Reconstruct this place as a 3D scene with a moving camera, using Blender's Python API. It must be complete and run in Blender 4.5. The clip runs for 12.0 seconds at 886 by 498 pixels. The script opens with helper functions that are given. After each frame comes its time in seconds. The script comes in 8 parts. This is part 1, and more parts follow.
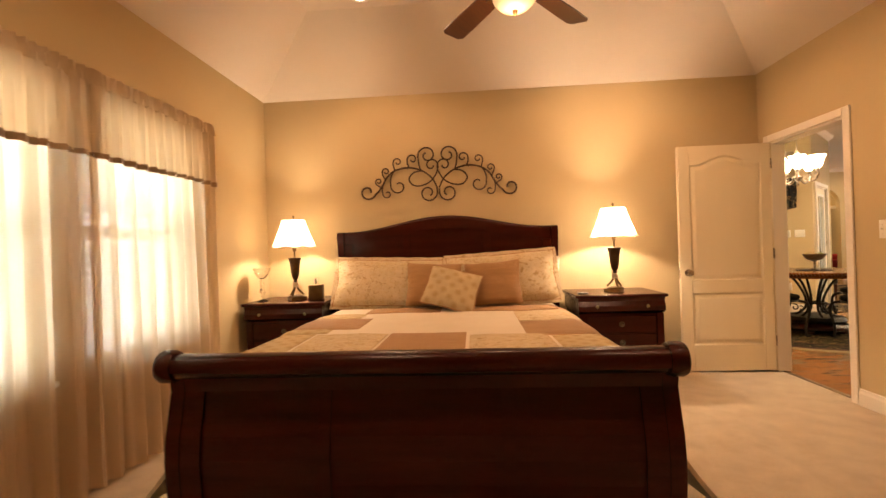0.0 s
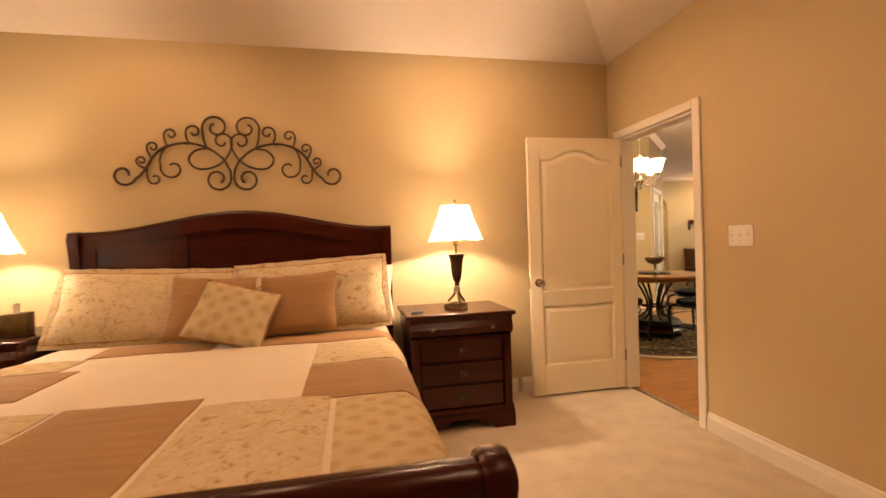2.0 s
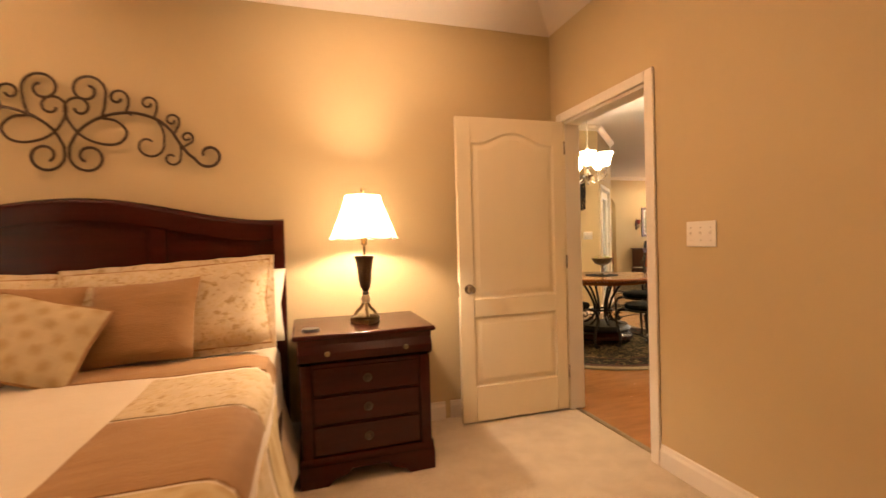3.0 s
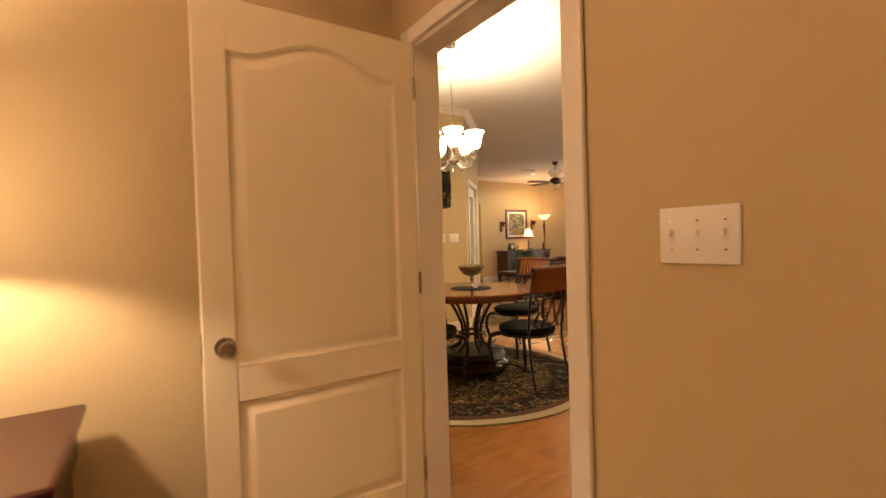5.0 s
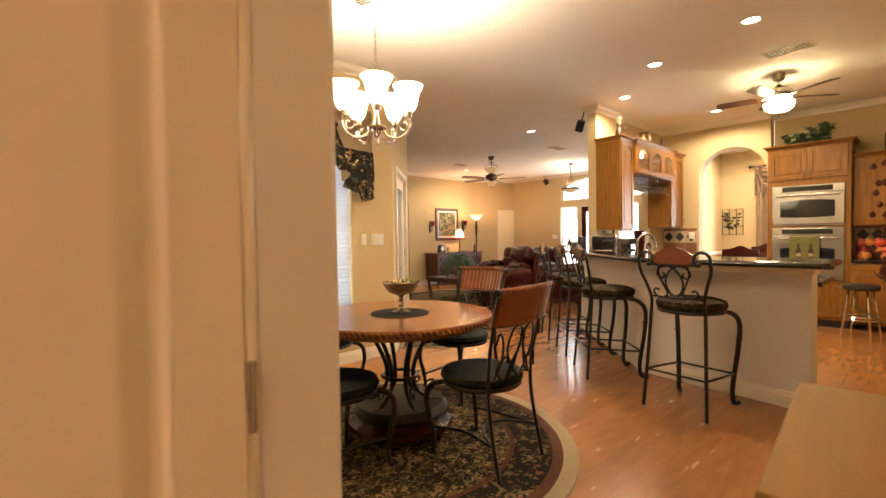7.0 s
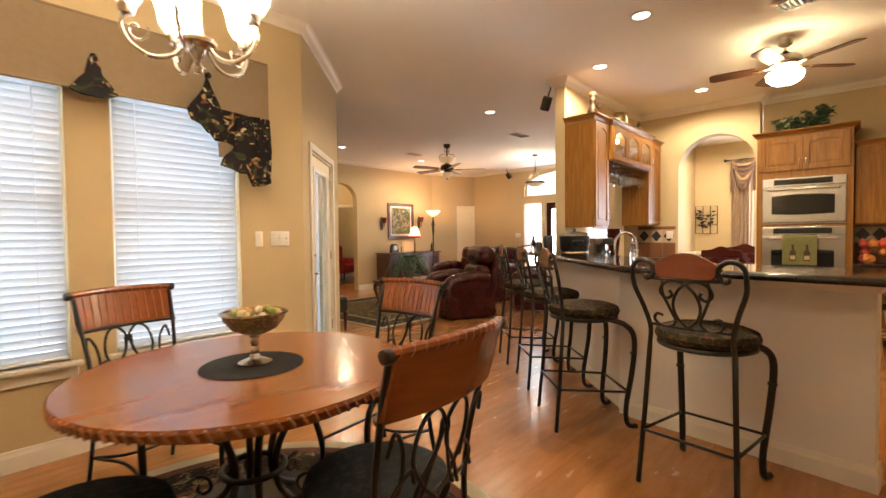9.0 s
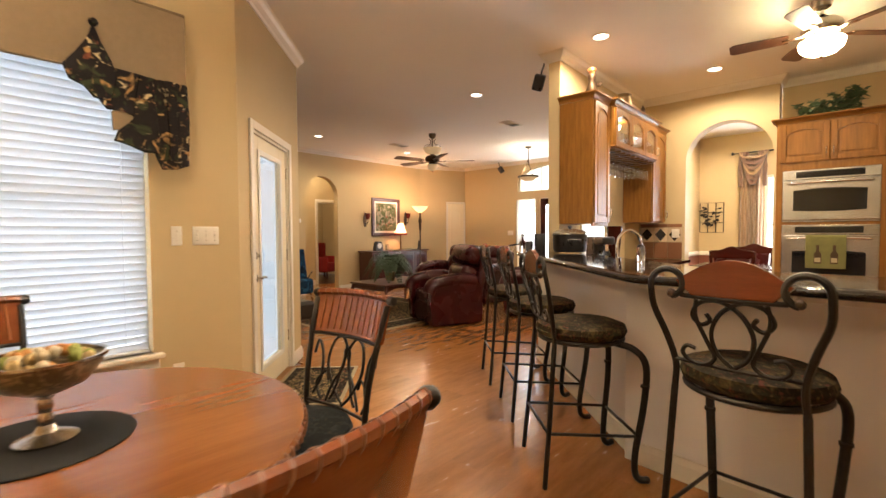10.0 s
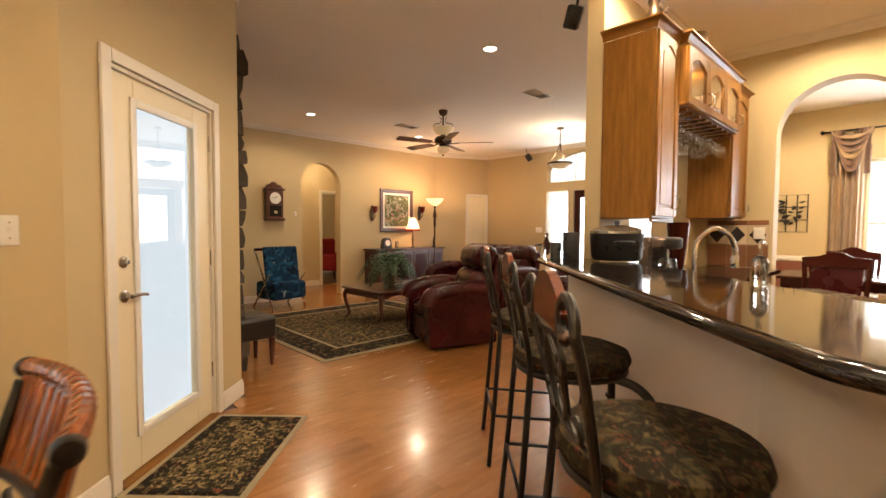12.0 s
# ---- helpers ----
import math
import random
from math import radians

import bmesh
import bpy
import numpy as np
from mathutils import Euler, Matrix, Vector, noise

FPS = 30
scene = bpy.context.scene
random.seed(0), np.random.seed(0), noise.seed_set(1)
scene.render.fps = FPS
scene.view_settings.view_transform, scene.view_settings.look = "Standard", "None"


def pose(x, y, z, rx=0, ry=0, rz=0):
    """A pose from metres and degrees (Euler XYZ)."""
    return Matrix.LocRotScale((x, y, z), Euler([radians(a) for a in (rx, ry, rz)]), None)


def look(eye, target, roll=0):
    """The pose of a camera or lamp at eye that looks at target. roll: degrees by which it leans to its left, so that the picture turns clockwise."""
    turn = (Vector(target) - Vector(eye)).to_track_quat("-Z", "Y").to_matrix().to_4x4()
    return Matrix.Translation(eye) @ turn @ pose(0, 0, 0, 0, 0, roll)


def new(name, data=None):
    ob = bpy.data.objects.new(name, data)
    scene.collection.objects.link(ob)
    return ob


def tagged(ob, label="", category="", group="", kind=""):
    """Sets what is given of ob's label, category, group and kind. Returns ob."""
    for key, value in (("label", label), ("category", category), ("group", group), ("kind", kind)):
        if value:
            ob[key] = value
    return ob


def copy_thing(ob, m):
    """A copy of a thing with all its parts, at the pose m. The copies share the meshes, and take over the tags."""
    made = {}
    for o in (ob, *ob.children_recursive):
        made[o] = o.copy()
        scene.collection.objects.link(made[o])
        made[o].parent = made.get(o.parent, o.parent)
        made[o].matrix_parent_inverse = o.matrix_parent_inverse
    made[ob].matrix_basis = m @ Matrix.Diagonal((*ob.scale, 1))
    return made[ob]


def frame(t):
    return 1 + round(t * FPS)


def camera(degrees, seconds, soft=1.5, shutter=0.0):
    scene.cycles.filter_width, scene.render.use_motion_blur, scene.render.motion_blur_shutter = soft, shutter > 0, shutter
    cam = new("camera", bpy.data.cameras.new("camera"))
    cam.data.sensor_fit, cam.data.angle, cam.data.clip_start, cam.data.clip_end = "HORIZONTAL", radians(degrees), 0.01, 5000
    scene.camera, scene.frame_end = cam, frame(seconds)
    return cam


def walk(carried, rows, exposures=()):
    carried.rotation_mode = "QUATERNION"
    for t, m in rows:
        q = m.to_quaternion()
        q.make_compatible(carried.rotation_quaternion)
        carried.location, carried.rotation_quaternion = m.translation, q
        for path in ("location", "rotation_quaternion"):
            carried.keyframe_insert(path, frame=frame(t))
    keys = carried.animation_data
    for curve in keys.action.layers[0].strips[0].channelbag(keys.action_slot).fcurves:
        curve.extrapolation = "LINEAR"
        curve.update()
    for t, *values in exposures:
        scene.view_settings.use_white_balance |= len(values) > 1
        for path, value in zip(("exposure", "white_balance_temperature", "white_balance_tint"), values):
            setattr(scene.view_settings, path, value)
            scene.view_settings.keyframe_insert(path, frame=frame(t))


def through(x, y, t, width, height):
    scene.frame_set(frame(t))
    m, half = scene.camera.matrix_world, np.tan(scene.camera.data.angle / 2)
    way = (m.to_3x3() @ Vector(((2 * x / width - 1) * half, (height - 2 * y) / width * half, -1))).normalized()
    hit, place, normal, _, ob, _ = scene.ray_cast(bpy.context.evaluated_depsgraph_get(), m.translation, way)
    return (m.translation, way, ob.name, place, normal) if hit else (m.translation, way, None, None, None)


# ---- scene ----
cam = camera(89.2, 12.0, shutter=0.4)
PATH = [
    (0, (0.21, 0.047, 1.189), (0.073, 2.042, 1.191), -1.9),
    (0.5, (0.264, 0.282, 1.19), (0.225, 2.281, 1.182), -1.8),
    (1, (0.378, 0.495, 1.197), (0.492, 2.492, 1.186), -1.8),
    (1.5, (0.571, 0.717, 1.185), (0.849, 2.698, 1.178), -1.7),
    (2, (0.697, 0.945, 1.232), (1.099, 2.904, 1.21), -1.8),
    (2.5, (0.875, 1.212, 1.236), (1.345, 3.156, 1.212), -1.7),
    (3, (1.101, 1.462, 1.225), (1.691, 3.373, 1.192), -1.6),
    (3.5, (1.332, 1.718, 1.234), (2.068, 3.577, 1.196), -1.6),
    (3.7, (1.41, 1.831, 1.23), (2.208, 3.664, 1.184), -1.6),
    (5.3, (2.023, 2.813, 1.234), (3.192, 4.436, 1.196), -1.8),
    (5.5, (2.083, 2.925, 1.235), (3.291, 4.518, 1.195), -1.8),
    (6, (2.282, 3.214, 1.228), (3.561, 4.75, 1.187), -1.3),
    (6.5, (2.465, 3.47, 1.259), (3.79, 4.967, 1.213), -1.0),
    (7, (2.663, 3.658, 1.259), (4.031, 5.116, 1.211), -0.8),
    (8.8, (3.552, 4.2, 1.26), (5.018, 5.559, 1.21), -0.7),
    (9, (3.678, 4.266, 1.268), (5.152, 5.617, 1.208), -0.6),
    (9.5, (3.997, 4.427, 1.269), (5.481, 5.767, 1.204), -0.4),
    (10, (4.311, 4.576, 1.267), (5.797, 5.913, 1.195), -0.3),
    (10.5, (4.649, 4.704, 1.265), (6.128, 6.048, 1.191), -0.2),
    (11, (4.951, 4.845, 1.262), (6.41, 6.211, 1.185), -0.1),
    (11.5, (5.219, 5.025, 1.259), (6.649, 6.421, 1.177), 0.1),
    (12, (5.492, 5.234, 1.271), (6.88, 6.672, 1.181), 0.3),
]
EXPOSURES = [(0, 0.13, 7150, 10), (3.7, 0.14, 7150, 10), (5.3, -0.26, 7300, 10), (6.1, -0.2, 7050, 10), (7.0, 0.12, 6650, 10), (9.0, 0.06, 6300, 10), (10.5, 0.0, 6450, 10), (12, -0.08, 6650, 10)]
walk(cam, [(t, look(eye, target, roll)) for t, eye, target, roll in PATH], EXPOSURES)

# ---- world and light ----
world = bpy.data.worlds.new("world")
scene.world = world
world.use_nodes = True
sky = world.node_tree.nodes.new("ShaderNodeTexSky")
sky.sky_type, sky.sun_disc = "NISHITA", False
sky.sun_elevation, sky.sun_rotation = radians(50), radians(190)
world.node_tree.links.new(sky.outputs[0], world.node_tree.nodes["Background"].inputs[0])
world.node_tree.nodes["Background"].inputs[1].default_value = 0.15
SUN = bpy.data.lights.new("sun", "SUN")
SUN.energy, SUN.angle, SUN.color = 4.5, radians(1), (1, 0.95, 0.88)
new("sun", SUN).matrix_world = look((0, -20, 24), (4, 0, 0))

LAMPS = 2.6  # all electric lamps together
WARM = (1.0, 0.56, 0.29)
BEDSOFT = (1.0, 0.585, 0.36)
SOFT = (1.0, 0.80, 0.56)
DAY = (0.86, 0.93, 1.0)


def area_lamp(name, eye, target, sx, sy, watts, colour):
    d = bpy.data.lights.new(name, "AREA")
    d.shape, d.size, d.size_y, d.energy, d.color = "RECTANGLE", sx, sy, watts, colour
    new(name, d).matrix_world = look(eye, target)


def point_lamp(name, at, watts, colour, radius=0.04):
    d = bpy.data.lights.new(name, "POINT")
    d.energy, d.color, d.shadow_soft_size = LAMPS * watts, colour, radius
    new(name, d).matrix_world = pose(*at)


def spot_lamp(name, at, watts, colour, degrees=130, blend=0.7):
    d = bpy.data.lights.new(name, "SPOT")
    d.energy, d.color, d.shadow_soft_size, d.spot_size, d.spot_blend = LAMPS * watts, colour, 0.05, radians(degrees), blend
    new(name, d).matrix_world = pose(*at)


# daylight in the window openings
area_lamp("window_light", (-1.97, 1.6, 1.35), (0, 1.6, 1.2), 0.85, 1.4, 46, DAY)
area_lamp("window_light", (-1.97, 2.72, 1.35), (0, 2.72, 1.2), 0.85, 1.4, 46, DAY)
area_lamp("window_light", (3.745, 7.84, 1.48), (3.745, 5, 1.48), 0.77, 1.84, 30, DAY)
area_lamp("window_light", (4.74, 7.84, 1.48), (4.74, 5, 1.48), 0.78, 1.84, 30, DAY)
area_lamp("entry_light", (13.98, 9.55, 1.62), (10, 9.55, 1.1), 2.1, 2.5, 100, DAY)
area_lamp("dining_light", (14.1, 4.75, 1.5), (11, 4.9, 1.0), 1.6, 1.8, 150, DAY)

# bedside lamps, inside the shades
for lx in (-1.43, 1.43):
    point_lamp("bedside_bulb", (lx, 4.06, 1.345), 28 if lx > 0 else 20, (1.0, 0.76, 0.57), 0.045)
# recessed cans in the bedroom tray; the pair at y 1.0 is assumed, out of view
for at in ((-0.62, 3.52), (1.55, 3.52), (2.0, 1.0), (-0.62, 1.0)):
    spot_lamp("can_light", (*at, 3.19), 25 if at[0] == 2.0 else (44 if at[0] > 0 else 34), BEDSOFT, 150)
point_lamp("bed_fan_bulb", (0.46, 2.36, 2.30), 4, BEDSOFT, 0.08)
# chandelier, kitchen fan, recessed cans, floor lamp
for k in range(5):
    a = radians(72 * k + 20)
    point_lamp("chandelier_bulb", (4.27 + 0.2 * math.cos(a), 5.95 + 0.2 * math.sin(a), 2.12), 27, SOFT, 0.05)
CANS = [(7.46, 5.55), (8.3, 6.25), (9.92, 5.67), (7.08, 4.63), (8.89, 8.11), (8.87, 11.67), (11.14, 11.77), (11.6, 8.1)]
for at in CANS:
    spot_lamp("can_light", (*at, 2.99), 46 if at[1] < 6.3 else 27, SOFT, 168, 0.4)
spot_lamp("can_light", (12.3, 5.6, 2.99), 110, SOFT, 172, 0.3)
point_lamp("floor_lamp_bulb", (11.95, 12.2, 1.93), 18, WARM, 0.05)
point_lamp("table_lamp_bulb", (11.75, 12.62, 1.36), 6, WARM, 0.03)
point_lamp("pendant_bulb", (12.35, 9.45, 2.5), 13, SOFT, 0.05)
point_lamp("hall_bulb", (9.9, 13.7, 2.8), 16, SOFT, 0.05)
point_lamp("back_room_bulb", (10.4, 15.6, 2.5), 14, SOFT, 0.05)
point_lamp("cabinet_bulb", (9.37, 6.5, 2.43), 3.0, SOFT, 0.03)
spot_lamp("under_cabinet_light", (8.55, 6.5, 1.33), 5, WARM, 150)

# ---- materials ----
def mat(name, c1, c2=None, scale=6.0, rough=0.6, metal=0.0, bump=0.0, bscale=60.0, stretch=(1, 1, 1), coords="Object",
        fine=0.25, rvar=0.1, vary=0.0, sheen=0.0, coat=0.0):
    """Two-scale noise between two colours, with fine relief and uneven gloss; vary: brightness change from object to object."""
    m = bpy.data.materials.new(name)
    m.use_nodes = True
    n, l = m.node_tree.nodes, m.node_tree.links
    b = n["Principled BSDF"]
    c2 = c2 or tuple(0.8 * v for v in c1)
    tc = n.new("ShaderNodeTexCoord")
    mp = n.new("ShaderNodeMapping")
    mp.inputs["Scale"].default_value = stretch
    l.new(tc.outputs[coords], mp.inputs[0])
    big, small = n.new("ShaderNodeTexNoise"), n.new("ShaderNodeTexNoise")
    big.inputs["Scale"].default_value, small.inputs["Scale"].default_value = scale, scale * 9
    big.inputs["Detail"].default_value, small.inputs["Detail"].default_value = 4, 3
    l.new(mp.outputs[0], big.inputs[0])
    l.new(mp.outputs[0], small.inputs[0])
    blend = n.new("ShaderNodeMath")
    blend.operation = "MULTIPLY_ADD"
    blend.inputs[1].default_value = fine
    l.new(small.outputs[0], blend.inputs[0])
    sub = n.new("ShaderNodeMath")
    sub.operation = "MULTIPLY_ADD"
    sub.inputs[1].default_value, sub.inputs[2].default_value = 1.5 * (1 - fine), -0.25 * (1 - fine)
    l.new(big.outputs[0], sub.inputs[0])
    l.new(sub.outputs[0], blend.inputs[2])
    mix = n.new("ShaderNodeMix")
    mix.data_type = "RGBA"
    mix.inputs["A"].default_value, mix.inputs["B"].default_value = (*c1, 1), (*c2, 1)
    l.new(blend.outputs[0], mix.inputs["Factor"])
    out = mix.outputs["Result"]
    if vary:
        info, hsv, mr = n.new("ShaderNodeObjectInfo"), n.new("ShaderNodeHueSaturation"), n.new("ShaderNodeMapRange")
        mr.inputs["To Min"].default_value, mr.inputs["To Max"].default_value = 1 - vary, 1 + vary
        l.new(info.outputs["Random"], mr.inputs["Value"])
        far, add = n.new("ShaderNodeMath"), n.new("ShaderNodeVectorMath")
        far.operation, far.inputs[1].default_value = "MULTIPLY", 61.0
        l.new(info.outputs["Random"], far.inputs[0])
        l.new(mp.outputs[0], add.inputs[0])
        l.new(far.outputs[0], add.inputs[1])
        for tex in (big, small):
            l.new(add.outputs[0], tex.inputs[0])
        l.new(mr.outputs[0], hsv.inputs["Value"])
        l.new(out, hsv.inputs["Color"])
        out = hsv.outputs[0]
    l.new(out, b.inputs["Base Color"])
    rr = n.new("ShaderNodeMapRange")
    rr.inputs["To Min"].default_value, rr.inputs["To Max"].default_value = max(0.02, rough - rvar), min(1, rough + rvar)
    l.new(big.outputs[0], rr.inputs["Value"])
    l.new(rr.outputs[0], b.inputs["Roughness"])
    b.inputs["Metallic"].default_value = metal
    b.inputs["Sheen Weight"].default_value = sheen
    if rough >= 0.85:
        b.inputs["Specular IOR Level"].default_value = 0.12
    b.inputs["Coat Weight"].default_value = coat
    b.inputs["Coat Roughness"].default_value = 0.12
    if bump:
        bn, bp = n.new("ShaderNodeTexNoise"), n.new("ShaderNodeBump")
        bn.inputs["Scale"].default_value, bn.inputs["Detail"].default_value = bscale, 4
        l.new(mp.outputs[0], bn.inputs[0])
        l.new(bn.outputs[0], bp.inputs["Height"])
        bp.inputs["Strength"].default_value, bp.inputs["Distance"].default_value = bump, 0.004
        l.new(bp.outputs[0], b.inputs["Normal"])
    return m


def glow(name, colour, strength, base=(0.8, 0.75, 0.65)):
    m = bpy.data.materials.new(name)
    m.use_nodes = True
    b = m.node_tree.nodes["Principled BSDF"]
    b.inputs["Base Color"].default_value = (*base, 1)
    b.inputs["Emission Color"].default_value = (*colour, 1)
    b.inputs["Emission Strength"].default_value = strength
    b.inputs["Roughness"].default_value = 0.5
    return m


def glass(name, tint=(1, 1, 1), rough=0.0):
    m = bpy.data.materials.new(name)
    m.use_nodes = True
    b = m.node_tree.nodes["Principled BSDF"]
    b.inputs["Base Color"].default_value = (*tint, 1)
    b.inputs["Transmission Weight"].default_value = 1
    b.inputs["Roughness"].default_value = rough
    b.inputs["IOR"].default_value = 1.45
    return m


def sheer(name, colour, through):
    """Cloth that lets light pass: diffuse, translucent and partly open weave."""
    m = bpy.data.materials.new(name)
    m.use_nodes = True
    n, l = m.node_tree.nodes, m.node_tree.links
    d, t, o, mx, mo = (n.new("ShaderNode" + k) for k in ("BsdfDiffuse", "BsdfTranslucent", "BsdfTransparent", "MixShader", "MixShader"))
    d.inputs[0].default_value = t.inputs[0].default_value = (*colour, 1)
    w, tc = n.new("ShaderNodeTexNoise"), n.new("ShaderNodeTexCoord")
    w.inputs["Scale"].default_value = 3
    l.new(tc.outputs["Object"], w.inputs[0])
    mr = n.new("ShaderNodeMapRange")
    mr.inputs["To Min"].default_value, mr.inputs["To Max"].default_value = through * 0.6, through * 1.4
    l.new(w.outputs[0], mr.inputs["Value"])
    mx.inputs[0].default_value = 0.55
    l.new(d.outputs[0], mx.inputs[1])
    l.new(t.outputs[0], mx.inputs[2])
    l.new(mr.outputs[0], mo.inputs[0])
    l.new(mx.outputs[0], mo.inputs[1])
    l.new(o.outputs[0], mo.inputs[2])
    l.new(mo.outputs[0], n["Material Output"].inputs[0])
    return m


def wood(name, dark, light, scale=2.2, rough=0.3, stretch=(1, 12, 12), bump=0.08, coat=0.0, vary=0.0, coords="Object"):
    return mat(name, dark, light, scale, rough, 0, bump, 30, stretch, coords, 0.4, 0.06, vary, 0, coat)


def pattern(name, ground, blots, scale=9.0, rough=0.9, bump=0.25, edge=0.5, rvar=0.1):
    """Woven or printed cloth: a ground with blots of other colours from stepped noise, each (colour, level)."""
    m = mat(name, ground, tuple(0.75 * v for v in ground), 20, rough, 0, bump, 220, rvar=rvar)
    n, l = m.node_tree.nodes, m.node_tree.links
    b = n["Principled BSDF"]
    last = b.inputs["Base Color"].links[0].from_socket
    tc = n.new("ShaderNodeTexCoord")
    for k, (colour, level) in enumerate(blots):
        w, mp, st, mix = n.new("ShaderNodeTexNoise"), n.new("ShaderNodeMapping"), n.new("ShaderNodeMapRange"), n.new("ShaderNodeMix")
        mp.inputs["Location"].default_value = (7.3 * k, 3.1 * k, 1.7 * k)
        w.inputs["Scale"].default_value, w.inputs["Detail"].default_value, w.inputs["Distortion"].default_value = scale * (1 + 0.35 * k), 2, 1.2
        st.inputs["From Min"].default_value, st.inputs["From Max"].default_value = level, level + 0.03 + 0.03 * edge
        mix.data_type = "RGBA"
        mix.inputs["B"].default_value = (*colour, 1)
        l.new(tc.outputs["Object"], mp.inputs[0])
        l.new(mp.outputs[0], w.inputs[0])
        l.new(w.outputs[0], st.inputs["Value"])
        l.new(st.outputs[0], mix.inputs["Factor"])
        l.new(last, mix.inputs["A"])
        last = mix.outputs["Result"]
    l.new(last, b.inputs["Base Color"])
    return m


PAINT = mat("tan_wall_paint", (0.55, 0.425, 0.235), (0.51, 0.39, 0.21), 1.3, 0.75, 0, 0.12, 220, fine=0.15)
PAINT_GREY = mat("pale_bar_paint", (0.76, 0.72, 0.68), (0.72, 0.68, 0.64), 1.5, 0.7, 0, 0.12, 200, fine=0.15)
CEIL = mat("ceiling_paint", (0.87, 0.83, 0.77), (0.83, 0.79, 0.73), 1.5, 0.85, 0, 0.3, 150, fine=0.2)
# Darker than CEIL to offset the bedside lamps' strong glow overhead.
BEDCEIL = mat("bedroom_ceiling_toned_down", (0.68, 0.59, 0.48), (0.64, 0.55, 0.44), 1.5, 0.85, 0, 0.3, 150, fine=0.2)
TRIM = mat("white_trim_paint", (0.76, 0.70, 0.60), (0.72, 0.66, 0.56), 3, 0.35, 0, 0.03, 60)
DOORW = mat("cream_door_paint", (0.80, 0.70, 0.50), (0.76, 0.66, 0.46), 3, 0.38, 0, 0.05, 90, stretch=(3, 3, 0.6))
CARPET = mat("cream_carpet", (0.68, 0.56, 0.39), (0.35, 0.265, 0.165), 7, 0.95, 0, 0.9, 420, fine=0.45, sheen=0.3)
PLANK = wood("oak_laminate", (0.21, 0.077, 0.019), (0.425, 0.19, 0.057), 2.6, 0.25, (1.6, 8, 8), 0.03, 0.25, 0.09)
CHERRY = wood("dark_cherry_wood", (0.020, 0.0024, 0.0014), (0.052, 0.0068, 0.0034), 2.0, 0.24, (1, 10, 10), 0.03, 0.0)
CHERRY.node_tree.nodes["Principled BSDF"].inputs["Specular IOR Level"].default_value = 0.32
MAHOG = wood("mahogany", (0.045, 0.012, 0.008), (0.10, 0.028, 0.016), 2.0, 0.3, (1, 10, 10), 0.05, 0.3)
OAK = wood("oak_cabinet", (0.10, 0.034, 0.005), (0.35, 0.158, 0.030), 2.6, 0.40, (14, 14, 1.4), 0.10)
OAKH = wood("oak_cabinet_rail", (0.10, 0.034, 0.005), (0.35, 0.158, 0.030), 2.6, 0.40, (1.4, 1.4, 14), 0.10)
for oak in (OAK, OAKH):
    oak.node_tree.nodes["Principled BSDF"].inputs["Specular IOR Level"].default_value = 0.22
TABLEW = wood("table_oak", (0.14, 0.043, 0.010), (0.265, 0.095, 0.025), 1.7, 0.24, (1.0, 8, 8), 0.02, 0.2)
BACKW = wood("chair_back_wood", (0.13, 0.032, 0.009), (0.24, 0.070, 0.020), 3, 0.24, (1.5, 12, 12), 0.06, 0.4)
ROPE = mat("carved_rope_edge", (0.27, 0.105, 0.034), (0.15, 0.050, 0.015), 30, 0.36, 0, 0.3, 120)
IRON = mat("black_iron", (0.018, 0.016, 0.014), (0.040, 0.034, 0.028), 14, 0.42, 0.6, 0.25, 130)
IRONB = mat("bronze_iron", (0.045, 0.027, 0.016), (0.09, 0.055, 0.03), 12, 0.45, 0.7, 0.3, 120)
NICKEL = mat("satin_nickel", (0.55, 0.51, 0.45), (0.45, 0.41, 0.36), 9, 0.25, 1.0)
CHROME = mat("chrome", (0.8, 0.8, 0.8), (0.7, 0.7, 0.7), 9, 0.08, 1.0, rvar=0.03)
STEEL = mat("stainless_steel", (0.40, 0.385, 0.35), (0.385, 0.37, 0.335), 3, 0.26, 1.0, 0.0, 60, (1, 40, 40), rvar=0.008)
SILVER = mat("hammered_silver", (0.62, 0.58, 0.52), (0.45, 0.41, 0.36), 20, 0.22, 1.0, 0.3, 60)
BRASS = mat("antique_brass", (0.24, 0.15, 0.06), (0.12, 0.075, 0.03), 20, 0.42, 0.8, 0.2, 90)
BLACKP = mat("black_plastic", (0.012, 0.012, 0.013), (0.022, 0.022, 0.023), 20, 0.3)
BLACKG = mat("black_glass", (0.006, 0.006, 0.007), (0.01, 0.01, 0.011), 10, 0.06, rvar=0.02)
GRANITE = pattern("dark_granite", (0.014, 0.010, 0.008), [((0.040, 0.026, 0.017), 0.56), ((0.006, 0.006, 0.006), 0.60), ((0.07, 0.055, 0.042), 0.70)], 150, 0.07, 0.0, 2.0, 0.02)
SEAT = pattern("tapestry_seat_cloth", (0.020, 0.015, 0.009), [((0.080, 0.058, 0.025), 0.51), ((0.024, 0.026, 0.014), 0.54), ((0.095, 0.028, 0.018), 0.585), ((0.12, 0.085, 0.036), 0.62)], 24, 0.9, 0.25, 3.0)
SEATD = pattern("dark_chair_cloth", (0.010, 0.012, 0.013), [((0.020, 0.023, 0.022), 0.54), ((0.030, 0.025, 0.018), 0.6)], 22, 0.9, 0.25, 2.5)
LEATHER = mat("oxblood_leather", (0.026, 0.0022, 0.0032), (0.055, 0.006, 0.007), 4, 0.27, 0, 0.35, 90, coat=0.0)
